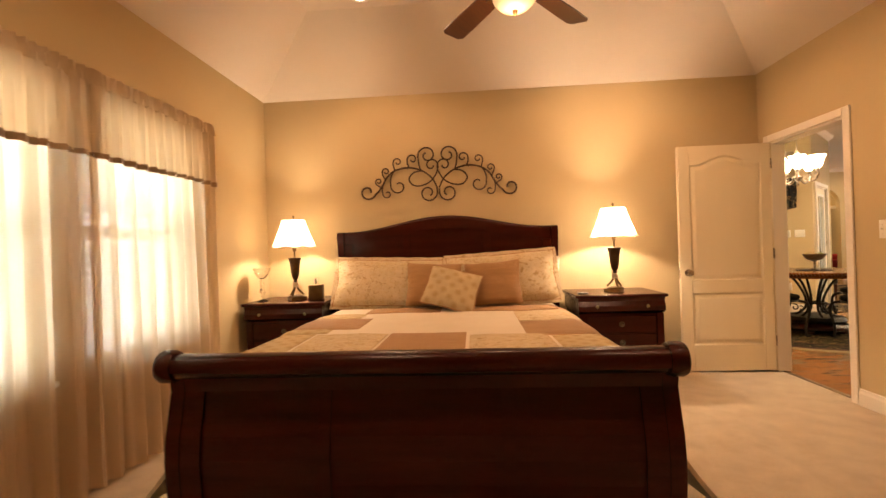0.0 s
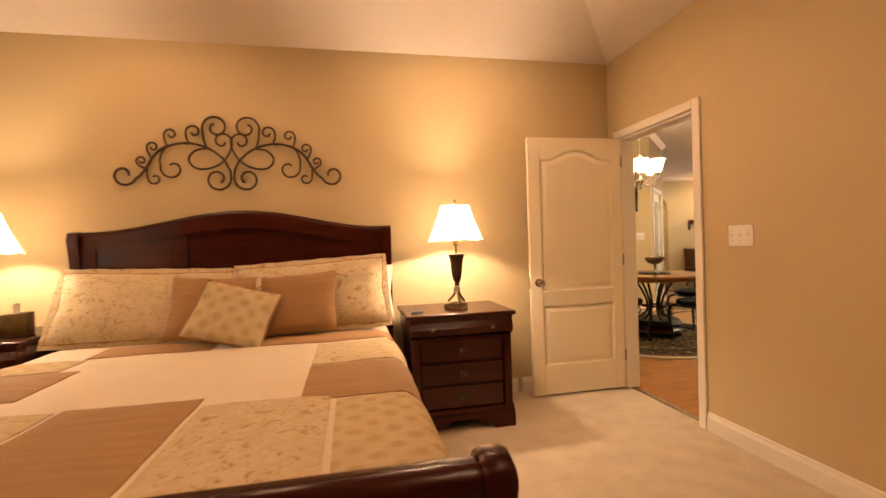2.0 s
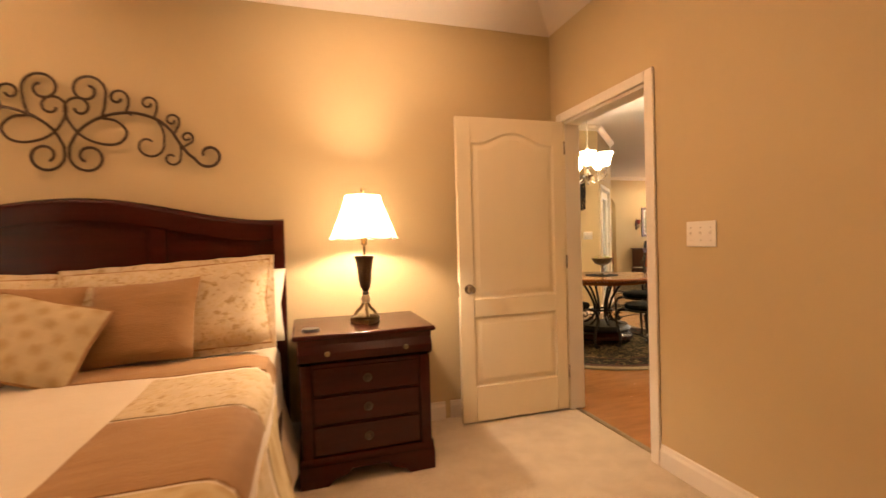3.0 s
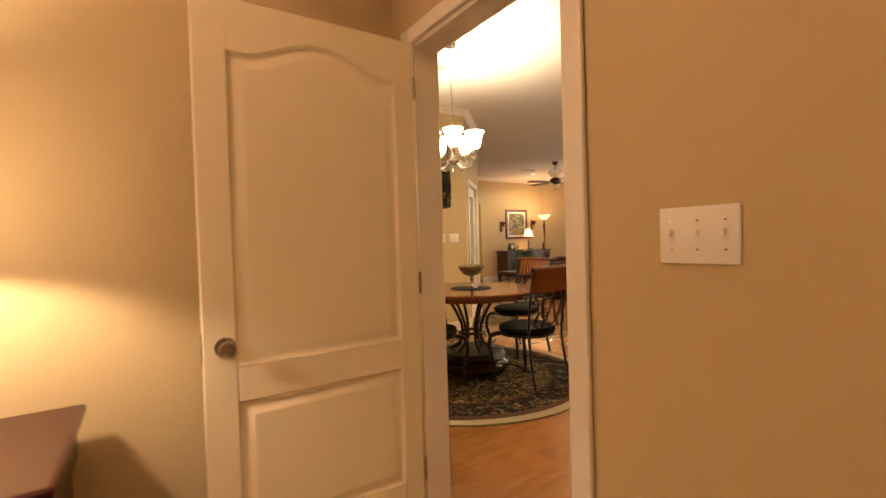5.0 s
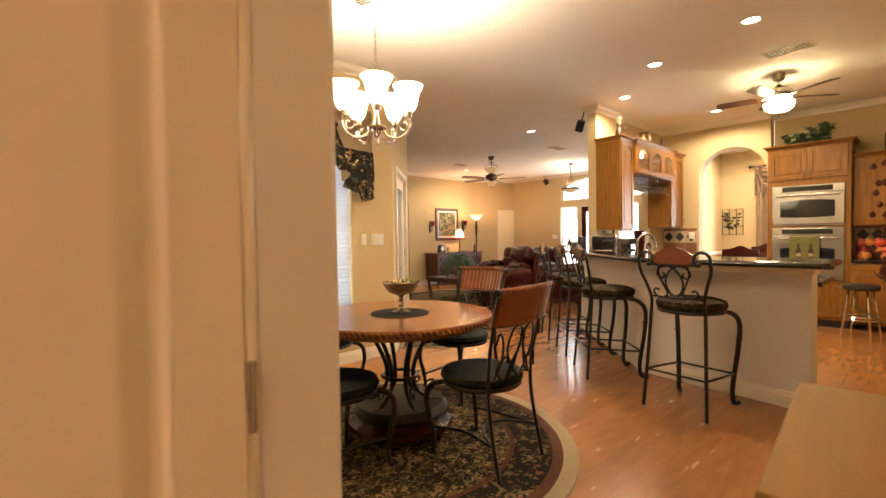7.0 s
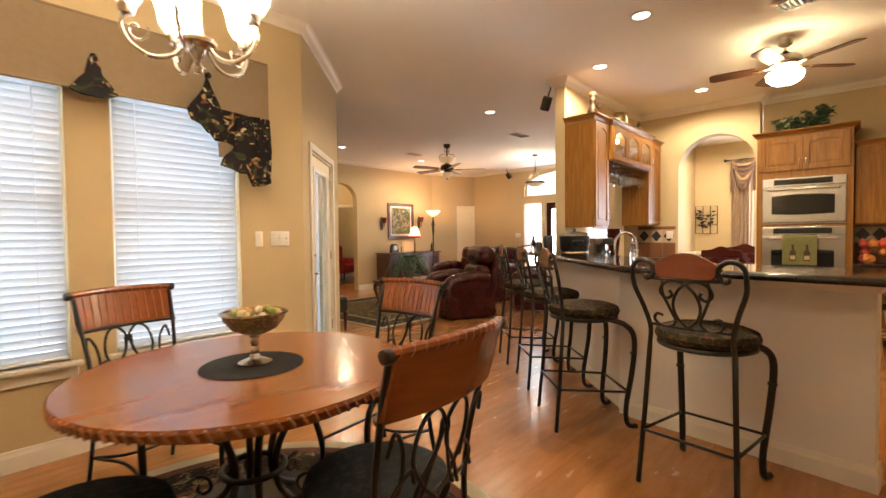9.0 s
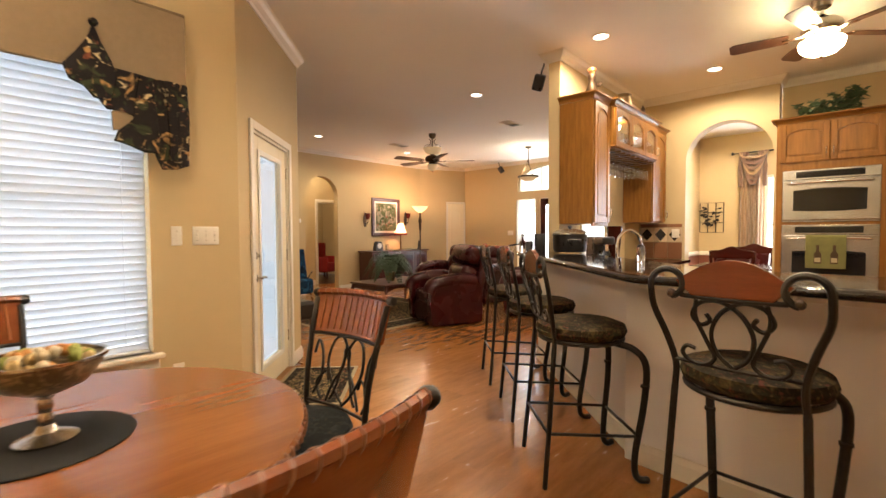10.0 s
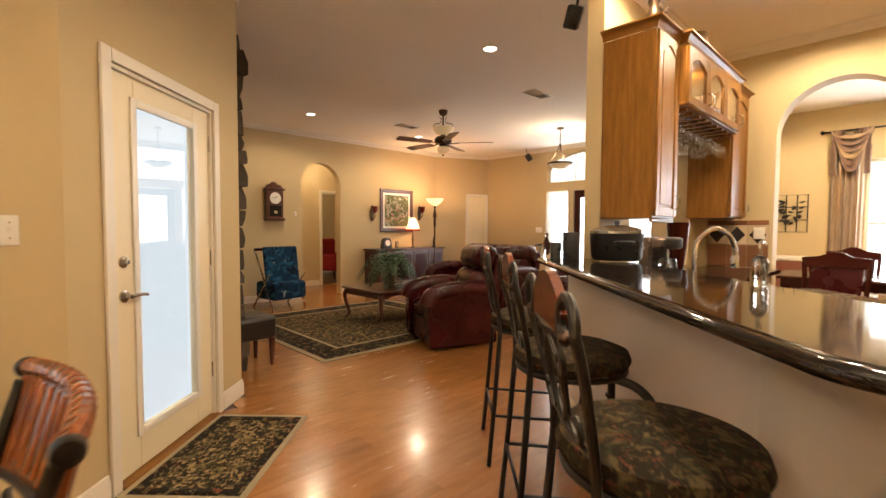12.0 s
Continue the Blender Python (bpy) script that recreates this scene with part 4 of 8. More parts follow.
SHAMW = mat("ivory_pillow_cotton", (0.66, 0.58, 0.45), None, 6, 0.85, 0, 0.2, 80)
pillow("pillow", pose(-0.60, 4.19, 0.905, 68, 0, 3), 0.86, 0.42, 0.16, SHAMW, "ivory cotton pillow leaning on the headboard")
pillow("pillow", pose(0.56, 4.19, 0.90, 68, 0, -4), 0.86, 0.42, 0.16, SHAMW, "ivory cotton pillow leaning on the headboard")
pillow("pillow_sham", pose(-0.56, 4.04, 0.905, 62, 2, 2), 0.98, 0.46, 0.17, QFLOR, "cream leaf-print sham with a flange and tan piping", BROWN, 0.03)
pillow("pillow_sham", pose(0.44, 4.03, 0.92, 62, -3, -2), 0.98, 0.48, 0.17, QFLOR, "cream leaf-print sham with a flange and tan piping", BROWN, 0.03)
pillow("throw_pillow", pose(-0.14, 3.91, 0.89, 58, 3, 6), 0.48, 0.42, 0.14, BROWN, "square tan corded throw pillow")
pillow("throw_pillow", pose(0.36, 3.90, 0.89, 58, -4, -6), 0.48, 0.42, 0.14, BROWN, "square tan corded throw pillow")
pillow("accent_pillow", pose(0.02, 3.72, 0.865, 52, 14, -6), 0.44, 0.38, 0.13, OLIVE, "small cream and olive print accent pillow", BROWN)


# ---- nightstands ----
def nightstand(loc, label):
    w, d, h = 0.70, 0.56, 0.775
    th = empty("nightstand", loc, 0, label, "nightstand", "nightstands")
    part("body", box(B(), (-w / 2 + 0.02, -d / 2 + 0.02, 0.12), (w / 2 - 0.02, d / 2, 0.62), 0.006, 1), CHERRY, th)
    part("top", box(B(), (-w / 2 - 0.02, -d / 2 - 0.02, h - 0.028), (w / 2 + 0.02, d / 2 + 0.005, h), 0.012, 3), CHERRY, th)
    prof = [(-d / 2 + 0.02, 0.62), (-d / 2 - 0.012, 0.64), (-d / 2 - 0.016, 0.68), (-d / 2 + 0.002, 0.72), (-d / 2 - 0.008, 0.748), (d / 2, 0.748), (d / 2, 0.62)]
    hid = part("hidden_drawer", prism(B(), prof, w - 0.01, Matrix.Translation((-w / 2 + 0.005, 0, 0)) @ UPX), CHERRY, th, "bowed frieze drawer")
    for x in (-0.2, 0.2):
        part("knob", lathe(B(), [(0, 0), (0.006, 0), (0.006, 0.012), (0.013, 0.018), (0.012, 0.026), (0, 0.029)], 14, pose(x, -d / 2 - 0.013, 0.68, 90)), BRASS, hid, "small brass knob")
    for a, b in ((0.155, 0.30), (0.31, 0.45), (0.46, 0.60)):
        dr = part("drawer", box(B(), (-w / 2 + 0.075, -d / 2 + 0.006, a), (w / 2 - 0.075, -d / 2 + 0.021, b), 0.004, 1), CHERRY, th)
        part("pull", lathe(B(), [(0, 0), (0.022, 0), (0.024, 0.003), (0.012, 0.006), (0.008, 0.012), (0.015, 0.02), (0.010, 0.027), (0, 0.029)], 16, pose(0, -d / 2 + 0.006, (a + b) / 2, 90)), IRONB, dr, "dark bronze round pull")
    for s in (-1, 1):
        part("corner_post", box(B(), (s * (w / 2 - 0.07), -d / 2 + 0.004, 0.12), (s * (w / 2 - 0.012), -d / 2 + 0.03, 0.62), 0.008, 2), CHERRY, th)
    part("base_moulding", box(B(), (-w / 2, -d / 2, 0.10), (w / 2, d / 2, 0.15), 0.012, 2), CHERRY, th)
    foot = [(-w / 2, 0.0), (-w / 2 + 0.14, 0.0), (-w / 2 + 0.17, 0.03), (-w / 2 + 0.24, 0.05), (-w / 2 + 0.26, 0.075), (w / 2 - 0.26, 0.075), (w / 2 - 0.24, 0.05),
            (w / 2 - 0.17, 0.03), (w / 2 - 0.14, 0.0), (w / 2, 0.0), (w / 2, 0.11), (-w / 2, 0.11)]
    part("bracket_foot", prism(B(), foot, 0.03, Matrix.Translation((0, -d / 2 + 0.025, 0)) @ UPY), CHERRY, th)
    for s in (-1, 1):
        part("side_foot", box(B(), (s * (w / 2 - 0.028), -d / 2 + 0.026, 0), (s * w / 2, d / 2, 0.10), 0.004), CHERRY, th)
    return th


nightstand((1.395, 4.08, 0), "dark cherry nightstand with bracket feet beside the bed")
nightstand((-1.44, 4.08, 0), "dark cherry nightstand between bed and curtained wall")


def table_lamp(loc, label):
    th = empty("table_lamp", loc, 0, label, "table lamp", "bedside lamps")
    tri = [(0.10 * math.cos(radians(a)) * (1 if k % 2 == 0 else 0.72), 0.10 * math.sin(radians(a)) * (1 if k % 2 == 0 else 0.72)) for k, a in enumerate(range(30, 390, 60))]
    part("base", prism(B(), tri, 0.026, None, 0.008), BRASS, th)
    part("plinth", lathe(B(), [(0.07, 0.026), (0.072, 0.034), (0.045, 0.042), (0.0, 0.042)], 20), BRASS, th)
    for a in (30, 150, 270):
        c, s = math.cos(radians(a)), math.sin(radians(a))
        part("scroll_leg", tube(B(), curve([(0.07 * c, 0.07 * s, 0.042), (0.055 * c, 0.055 * s, 0.06), (0.03 * c, 0.03 * s, 0.085), (0.012 * c, 0.012 * s, 0.115)], 5), 0.009, 6), BRASS, th)
    part("ball", lathe(B(), [(0, 0.105), (0.018, 0.11), (0.027, 0.128), (0.026, 0.142), (0.014, 0.158), (0, 0.16)], 18), mat("cream_marble", (0.52, 0.42, 0.28), None, 12, 0.35), th, "cream stone ball")
    part("vase", lathe(B(), [(0.012, 0.158), (0.022, 0.166), (0.014, 0.178), (0.028, 0.2), (0.038, 0.25), (0.043, 0.31), (0.050, 0.355), (0.058, 0.375), (0.056, 0.382), (0.02, 0.384), (0, 0.384)], 22), IRONB, th, "dark bronze tapering urn")
    part("stem", lathe(B(), [(0.007, 0.384), (0.007, 0.44), (0.018, 0.445), (0.018, 0.49), (0, 0.49)], 12), BRASS, th)
    bm = B()
    n = 48
    rings = []
    for z, r in ((0.485, 0.190), (0.53, 0.168), (0.60, 0.138), (0.67, 0.112), (0.725, 0.098)):
        rings.append([(r * (1 + 0.035 * abs(math.sin(4 * 6.283 * k / n))) * math.cos(6.283 * k / n), r * (1 + 0.035 * abs(math.sin(4 * 6.283 * k / n))) * math.sin(6.283 * k / n),
                       z - 0.012 * (1 if z < 0.5 else 0) * abs(math.sin(4 * 6.283 * k / n))) for k in range(n)])
    vs = [[bm.verts.new(p) for p in r] for r in rings]
    for a, b in zip(vs, vs[1:]):
        for k in range(n):
            bm.faces.new((a[k], a[(k + 1) % n], b[(k + 1) % n], b[k]))
    part("shade", bm, SHADECLOTH, th, "cream fabric bell shade, lit")
    part("trim_ring", tube(B(), [Vector(p) * 1.004 for p in rings[0]] + [Vector(rings[0][0]) * 1.004], 0.004, 5), DRAPE, th, "tan braid on the hem")
    part("finial", lathe(B(), [(0.003, 0.725), (0.003, 0.742), (0.010, 0.748), (0.012, 0.758), (0.006, 0.77), (0, 0.775)], 12), BRASS, th)
    part("harp", tube(B(), curve([(0.02, 0, 0.49), (0.05, 0, 0.56), (0.045, 0, 0.66), (0, 0, 0.728)], 5), 0.002, 5), BRASS, th)
    part("bulb", lathe(B(), [(0.012, 0.49), (0.016, 0.50), (0.024, 0.525), (0.022, 0.545), (0.010, 0.558), (0, 0.56)], 14), SHADEW, th, "lit bulb")
    return th


SHADECLOTH = sheer("cream_shade_cloth", (0.86, 0.72, 0.50), 0.14)
table_lamp((1.43, 4.06, 0.775), "bronze urn lamp with lit cream bell shade on a nightstand")
table_lamp((-1.43, 4.06, 0.775), "bronze urn lamp with lit cream bell shade beside a tissue box")

# small things on the nightstands
tb = empty("tissue_box", (-1.215, 4.0, 0.775), 8, "bronze cube tissue box with a tissue pulled up", "tissue box")
part("box", box(B(), (-0.06, -0.06, 0), (0.06, 0.06, 0.135), 0.008, 2), BRASS, tb)
part("tissue", drape(B(), -0.03, 0.03, 0.13, 0.19, 0, 0.012, 1.5, 4, 0, 4, 12), SHAMW, tb, "white tissue")
cv = empty("glass_decanter", (-1.70, 3.97, 0.775), 0, "clear glass candle holder catching the lamp light", "glassware")
part("stem", lathe(B(), [(0, 0), (0.045, 0), (0.045, 0.008), (0.012, 0.02), (0.014, 0.06), (0.026, 0.09), (0.012, 0.12), (0.018, 0.17), (0.012, 0.2), (0, 0.2)], 18), CRYSTAL, cv)
part("bowl", lathe(B(), [(0.0, 0.2), (0.03, 0.21), (0.06, 0.25), (0.075, 0.30), (0.073, 0.30), (0.057, 0.252), (0.028, 0.214), (0, 0.206)], 20), CRYSTAL, cv)
solid("coaster", lathe(B(), [(0, 0), (0.045, 0), (0.047, 0.004), (0.042, 0.012), (0, 0.010)], 20), BLACKP, "small black coaster on the nightstand", "coaster", at=pose(1.12, 3.93, 0.775))

# ---- wrought scroll above the bed ----
art = empty("scroll_wall_art", (-0.115, 4.418, 1.66), 0, "dark bronze wrought-iron scroll hung above the headboard", "wall art")


def scroll_part(lead, cx, cz, r0, r1, a0, a1, r=0.0075):
    """A lead-in bar that winds into a spiral, on both sides of the middle."""
    pts = curve([(x, 0, z) for x, z in lead], 5) if len(lead) > 2 else [Vector((x, 0, z)) for x, z in lead]
    pts = pts + spiral(cx, cz, r0, r1, a0, a1, n=44)[::-1]
    for s in (1, -1):
        part("scroll", tube(B(), [(s * p.x, -0.012, p.z) for p in pts], r, 7), IRONB, art)


scroll_part([(0.139, 0.295), (0.221, 0.328), (0.32, 0.339), (0.426, 0.312), (0.50, 0.254), (0.549, 0.172), (0.59, 0.115)], 0.697, 0.115, 0.03, 0.078, 190, -160, 0.009)
scroll_part([(0.221, 0.328), (0.139, 0.295), (0.057, 0.226), (0.012, 0.14)], 0.098, 0.086, 0.03, 0.088, 600, 180, 0.008)
scroll_part([(0.165, 0.30), (0.182, 0.36)], 0.102, 0.451, 0.026, 0.09, 430, -10, 0.008)
scroll_part([(0.165, 0.303), (0.238, 0.287), (0.284, 0.23), (0.254, 0.172), (0.189, 0.156), (0.107, 0.177), (0.049, 0.221), (0.012, 0.28), (-0.004, 0.33)], 0.062, 0.353, 0.02, 0.065, -170, 175)
scroll_part([(0.28, 0.337), (0.297, 0.38)], 0.246, 0.418, 0.014, 0.052, 350, -10)
scroll_part([(0.42, 0.312), (0.437, 0.37)], 0.394, 0.397, 0.012, 0.043, 360, -10, 0.0065)
scroll_part([(0.52, 0.23), (0.545, 0.28)], 0.51, 0.308, 0.012, 0.038, 360, -15, 0.0065)
scroll_part([(0.569, 0.16), (0.608, 0.185)], 0.585, 0.213, 0.010, 0.032, 360, -20, 0.0065)
scroll_part([(0.43, 0.31), (0.455, 0.27), (0.469, 0.22)], 0.389, 0.161, 0.026, 0.08, -310, 15, 0.007)
scroll_part([(0.549, 0.17), (0.552, 0.12)], 0.503, 0.09, 0.014, 0.046, -320, 10, 0.0065)
for x in (-0.3, 0.3):
    part("standoff", lathe(B(), [(0, 0), (0.008, 0), (0.008, 0.016), (0, 0.016)], 8, pose(x, 0.012, 0.335, 90)), IRONB, art)



# ---- ceiling fans ----
def ceiling_fan(loc, ceil, angle, n, radius, label, bowl, bowl_mat, metal, up_bowl=False, drop=0.1):
    """loc: centre at the height of the blades; ceil: height of the ceiling."""
    th = empty("ceiling_fan", loc, angle, label, "ceiling fan", "ceiling fans")
    part("canopy", lathe(B(), [(0, 0), (0.03, -0.075), (0.055, -0.06), (0.065, -0.02), (0.068, 0)], 20, pose(0, 0, ceil - loc[2])), metal, th)
    part("downrod", lathe(B(), [(0, 0.02), (0.012, 0.02), (0.012, ceil - loc[2] - 0.05), (0, ceil - loc[2] - 0.05)], 12), metal, th)
    part("motor", lathe(B(), [(0, -0.045), (0.09, -0.045), (0.12, -0.03), (0.13, 0.0), (0.125, 0.04), (0.10, 0.065), (0.05, 0.08), (0.02, 0.11), (0, 0.11)], 26), metal, th)
    for k in range(n):
        m = pose(0, 0, 0, 0, 0, 360 * k / n)
        arm = part("blade_arm", box(B(), (0.10, -0.018, -0.035), (0.24, 0.018, -0.027), 0.003, 1, m), metal, th)
        out = [(0.2, -0.055), (0.3, -0.062), (0.5, -0.07), (radius - 0.03, -0.072), (radius, -0.05), (radius, 0.05), (radius - 0.03, 0.072), (0.5, 0.07), (0.3, 0.062), (0.2, 0.055)]
        part("blade", prism(B(), out, 0.008, m @ pose(0, 0, -0.026, 11), 0.003), FANW, th, "dark walnut blade")
    part("light_fitter", lathe(B(), [(0, -0.045), (0.055, -0.045), (0.06, -0.07), (0.09, -0.085), (0.0, -0.085)], 20), metal, th)
    part("glass_bowl", lathe(B(), [(0.12 * bowl, -0.085), (0.125 * bowl, -0.1), (0.115 * bowl, -0.14), (0.08 * bowl, -0.175), (0.03 * bowl, -0.19), (0, -0.192)], 26), bowl_mat, th, "frosted glass bowl")
    part("finial", lathe(B(), [(0.012, -0.19), (0.014, -0.20), (0.006, -0.215), (0, -0.218)], 12), metal, th)
    return th


FANW = wood("fan_blade_wood", (0.055, 0.02, 0.010), (0.13, 0.05, 0.022), 3, 0.35, (1, 14, 14), 0.05)
ceiling_fan((0.46, 2.36, 2.585), TRAY, 49, 5, 0.68, "ceiling fan with walnut blades and amber glass bowl", 0.95, SHADED, BRASS)


def can_light(x, y, z, group, label="lit recessed can light with white trim ring"):
    th = empty("recessed_light", (x, y, z), 0, label, "ceiling light", group)
    part("trim_ring", lathe(B(), [(0.062, 0.0), (0.085, -0.001), (0.088, -0.006), (0.080, -0.009), (0.064, -0.006), (0.060, 0.0)], 28), SWITCH, th)
    part("lens", lathe(B(), [(0, -0.003), (0.062, -0.003), (0.062, -0.0005), (0, -0.0005)], 24), LENS, th, "glowing lens")
    return th


# The two at y 1.0 are assumed fittings that stay out of view.
for x, y in ((-0.62, 3.52), (1.55, 3.52), (2.0, 1.0), (-0.62, 1.0)):
    can_light(x, y, TRAY, "bedroom recessed lights")

# ---- breakfast nook ----
NW = ((3.0, 7.645), C0)
for a, b in ((0.36, 1.13), (1.35, 2.13)):
    window_unit("window_3" if a < 1 else "window_4", *NW, a, b, 0.56, 2.4, 0.16, "tall white window with a moulded sill in the nook")
    blind("window_blind", *NW, a + 0.012, b - 0.012, 0.565, 2.38, 0.03, "white slatted blind, nearly closed, glowing with daylight", 63, 0.043)

val = empty("window_valance", (4.15, 7.56, 2.12), 0, "taupe woven cornice valance with black floral jabots", "valance")
bm = B()
box(bm, (-0.98, -0.06, 0.0), (1.15, -0.035, 0.42), 0.006, 2)
box(bm, (1.125, -0.035, 0.0), (1.15, 0.083, 0.42), 0.004, 1)
box(bm, (-0.98, -0.035, 0.0), (-0.955, 0.083, 0.42), 0.004, 1)
box(bm, (-0.98, -0.06, 0.42), (1.15, 0.083, 0.435), 0.004, 1)
part("cornice", bm, VALANCE, val)
part("welt", tube(B(), [(-0.98, -0.062, 0.0), (1.152, -0.062, 0.0)], 0.007, 6), VALANCE, val)


def pleat(pts, y, material=None, label="black floral pleat", puff=0.012):
    """One flat-hung fold of cloth, its free edge rounded over."""
    bm = B()
    prism(bm, pts, puff, Matrix.Translation((0, y, 0)) @ UPY, 0.004)
    part("jabot_fold", bm, material or FLORAL, val, label)


# stepped floral jabot at the outer end: each fold hangs lower than the last
pleat([(0.90, 0.02), (1.148, 0.02), (1.158, -0.20), (1.150, -0.45), (1.09, -0.475), (1.01, -0.485), (0.985, -0.43), (0.92, -0.25)], -0.066)
pleat([(0.84, -0.16), (0.90, -0.21), (0.845, -0.285), (0.78, -0.30), (0.775, -0.20)], -0.074, VALANCE, "taupe lining of a pleat", 0.006)
pleat([(0.76, 0.03), (0.93, 0.02), (0.93, -0.19), (0.89, -0.215), (0.82, -0.19), (0.755, -0.195), (0.70, -0.12)], -0.080)
pleat([(0.90, 0.015), (0.965, 0.015), (1.0, -0.40), (0.92, -0.40), (0.84, -0.37), (0.78, -0.355), (0.80, -0.30), (0.87, -0.23)], -0.088)
pleat([(1.03, 0.018), (1.09, 0.018), (1.085, -0.42), (1.05, -0.43)], -0.078, FLORAL, "black floral pleat", 0.018)
pleat([(0.575, -0.01), (0.60, -0.075), (0.66, -0.10), (0.70, -0.15), (0.765, -0.155), (0.80, -0.03), (0.775, 0.05), (0.735, 0.13), (0.70, 0.225), (0.672, 0.13), (0.625, 0.06)], -0.094, FLORAL, "black floral gathered peak", 0.022)
for cx in (0.10, -0.86):
    part("rosette_cone", prism(B(), [(cx - 0.115, -0.01), (cx - 0.05, -0.035), (cx + 0.05, -0.035), (cx + 0.115, -0.01), (cx + 0.075, 0.05), (cx + 0.04, 0.09), (cx + 0.024, 0.17), (cx + 0.012, 0.205), (cx - 0.012, 0.205), (cx - 0.024, 0.17), (cx - 0.04, 0.09), (cx - 0.075, 0.05)], 0.025, Matrix.Translation((0, -0.062, 0)) @ UPY), FLORAL, val, "black floral gathered cone")
part("knot", lathe(B(), [(0, 0), (0.02, 0.006), (0.022, 0.02), (0.012, 0.034), (0, 0.036)], 14, pose(0.70, -0.112, 0.222, 90)), FLORAL, val, "black covered button")

wall_plate(*NW, 2.24, 2.30, 1.198, 1.315, 1, "white single switch plate beside the window")
wall_plate(*NW, 2.36, 2.52, 1.198, 1.315, 3, "white three-gang switch plate on tan wall")
wall_plate(*NW, 2.232, 2.295, 0.345, 0.468, 0, "white wall socket below the switches")

# patio door in the angled wall
casing("door_frame_2", C0, C1, 0.262, 1.162, 2.04, 0.062, 0.02, 0.07, False, "white moulded casing round the glazed patio door")
pm = run_m(C0, C1)
pd = empty("door_2", (0, 0, 0), 0, "closed cream patio door with a tall glass light", "door", kind="structure")
pd.matrix_world = pm @ pose(0.284, 0.02, 0.02)
W = 0.856
g0, g1, z0, z1 = 0.165, 0.69, 0.20, 1.87
bm = B()
box(bm, (0, 0, 0), (g0, 0.044, 2.0), 0.003)
box(bm, (g1, 0, 0), (W, 0.044, 2.0), 0.003)
box(bm, (g0, 0, 0), (g1, 0.044, z0), 0.003)
box(bm, (g0, 0, z1), (g1, 0.044, 2.0), 0.003)
part("leaf", bm, DOORW, pd)
for a, b, c, d in ((g0 - 0.03, z0 - 0.03, g0 + 0.012, z1 + 0.03), (g1 - 0.012, z0 - 0.03, g1 + 0.03, z1 + 0.03), (g0 + 0.012, z0 - 0.03, g1 - 0.012, z0 + 0.012), (g0 + 0.012, z1 - 0.012, g1 - 0.012, z1 + 0.03)):
    part("glazing_bead", box(B(), (a, -0.012, b), (c, -0.0005, d), 0.005, 2), SWITCH, pd)
part("pane", box(B(), (g0, 0.02, z0), (g1, 0.025, z1)), GLASSP, pd, "clear glass light").visible_shadow = False
part("deadbolt", lathe(B(), [(0, 0), (0.028, 0), (0.029, 0.008), (0.012, 0.014), (0.012, 0.03), (0, 0.03)], 18, pose(0.065, 0, 1.08, 90)), NICKEL, pd, "satin nickel deadbolt")
part("rose", lathe(B(), [(0, 0), (0.03, 0), (0.031, 0.008), (0.012, 0.014), (0.011, 0.045), (0, 0.045)], 18, pose(0.065, 0, 0.91, 90)), NICKEL, pd)
part("lever", tube(B(), curve([(0.065, -0.045, 0.91), (0.10, -0.05, 0.914), (0.15, -0.048, 0.91), (0.175, -0.044, 0.905)], 4), 0.009, 8), NICKEL, pd, "satin nickel lever")
for z in (0.25, 1.0, 1.75):
    part("hinge", lathe(B(), [(0, 0), (0.007, 0), (0.007, 0.1), (0, 0.1)], 10, pose(W + 0.006, -0.006, z)), NICKEL, pd)
part("threshold", box(B(), (-0.02, -0.05, -0.02), (W + 0.02, 0.12, -0.004), 0.006), OAKH, pd, "oak threshold")

# patio outside, seen through the glass
PATIO = mat("pale_brick", (0.80, 0.78, 0.76), (0.70, 0.67, 0.64), 3, 0.9, 0, 0.3, 40, vary=0.15)
pat = empty("patio_paving", (0, 0, 0), 0, "pale brick paving of the covered patio", "paving", kind="structure")
pat.matrix_world = pm @ pose(0.71, 0.47, -0.16)
bk = part("brick", box(B(), (-0.098, -0.048, 0), (0.098, 0.048, 0.06), 0.004), PATIO, pat, "", pose(0, 0, 0))
for i in range(-5, 6):
    for j in range(-3, 4):
        if i or j:
            again(bk, "brick", pat, pose(i * 0.205 + (0.1 if j % 2 else 0), j * 0.105, 0))
# Emissive sheets set close outside stand in for blown-out daylight.
YARDGLOW = glow("yard_glow_sheet", (0.80, 0.91, 1.0), 0.95, (0.04, 0.04, 0.04))
STREETGLOW = glow("street_glow_sheet", (0.88, 0.95, 1.0), 1.6)
solid("backdrop", box(B(), (0.04, 0.48, -0.1), (1.72, 0.5, 2.8)), YARDGLOW, "plain glowing sheet standing in for daylight beyond the patio", "backdrop", kind="structure", at=pm)


# Added glowing return that covers the outer house wall beside the patio.
solid("backdrop", box(B(), (6.52, 8.85, -0.1), (6.545, 9.35, 2.8)), YARDGLOW, "plain glowing sheet added at the patio corner", "backdrop", kind="structure")


# Added glow panel behind the nook blinds; it also brightens the slats.
solid("backdrop", box(B(), (2.2, 8.4, -0.1), (5.3, 8.43, 3.2)), YARDGLOW, "plain glowing sheet standing in for daylight beyond the nook windows", "backdrop", kind="structure")

# ---- rugs ----
def ring_mesh(r0, r1, z0, z1, seg=96):
    return lathe(B(), [(r0, z0), (r0, z1), (r1, z1), (r1, z0), (r0, z0)], seg)


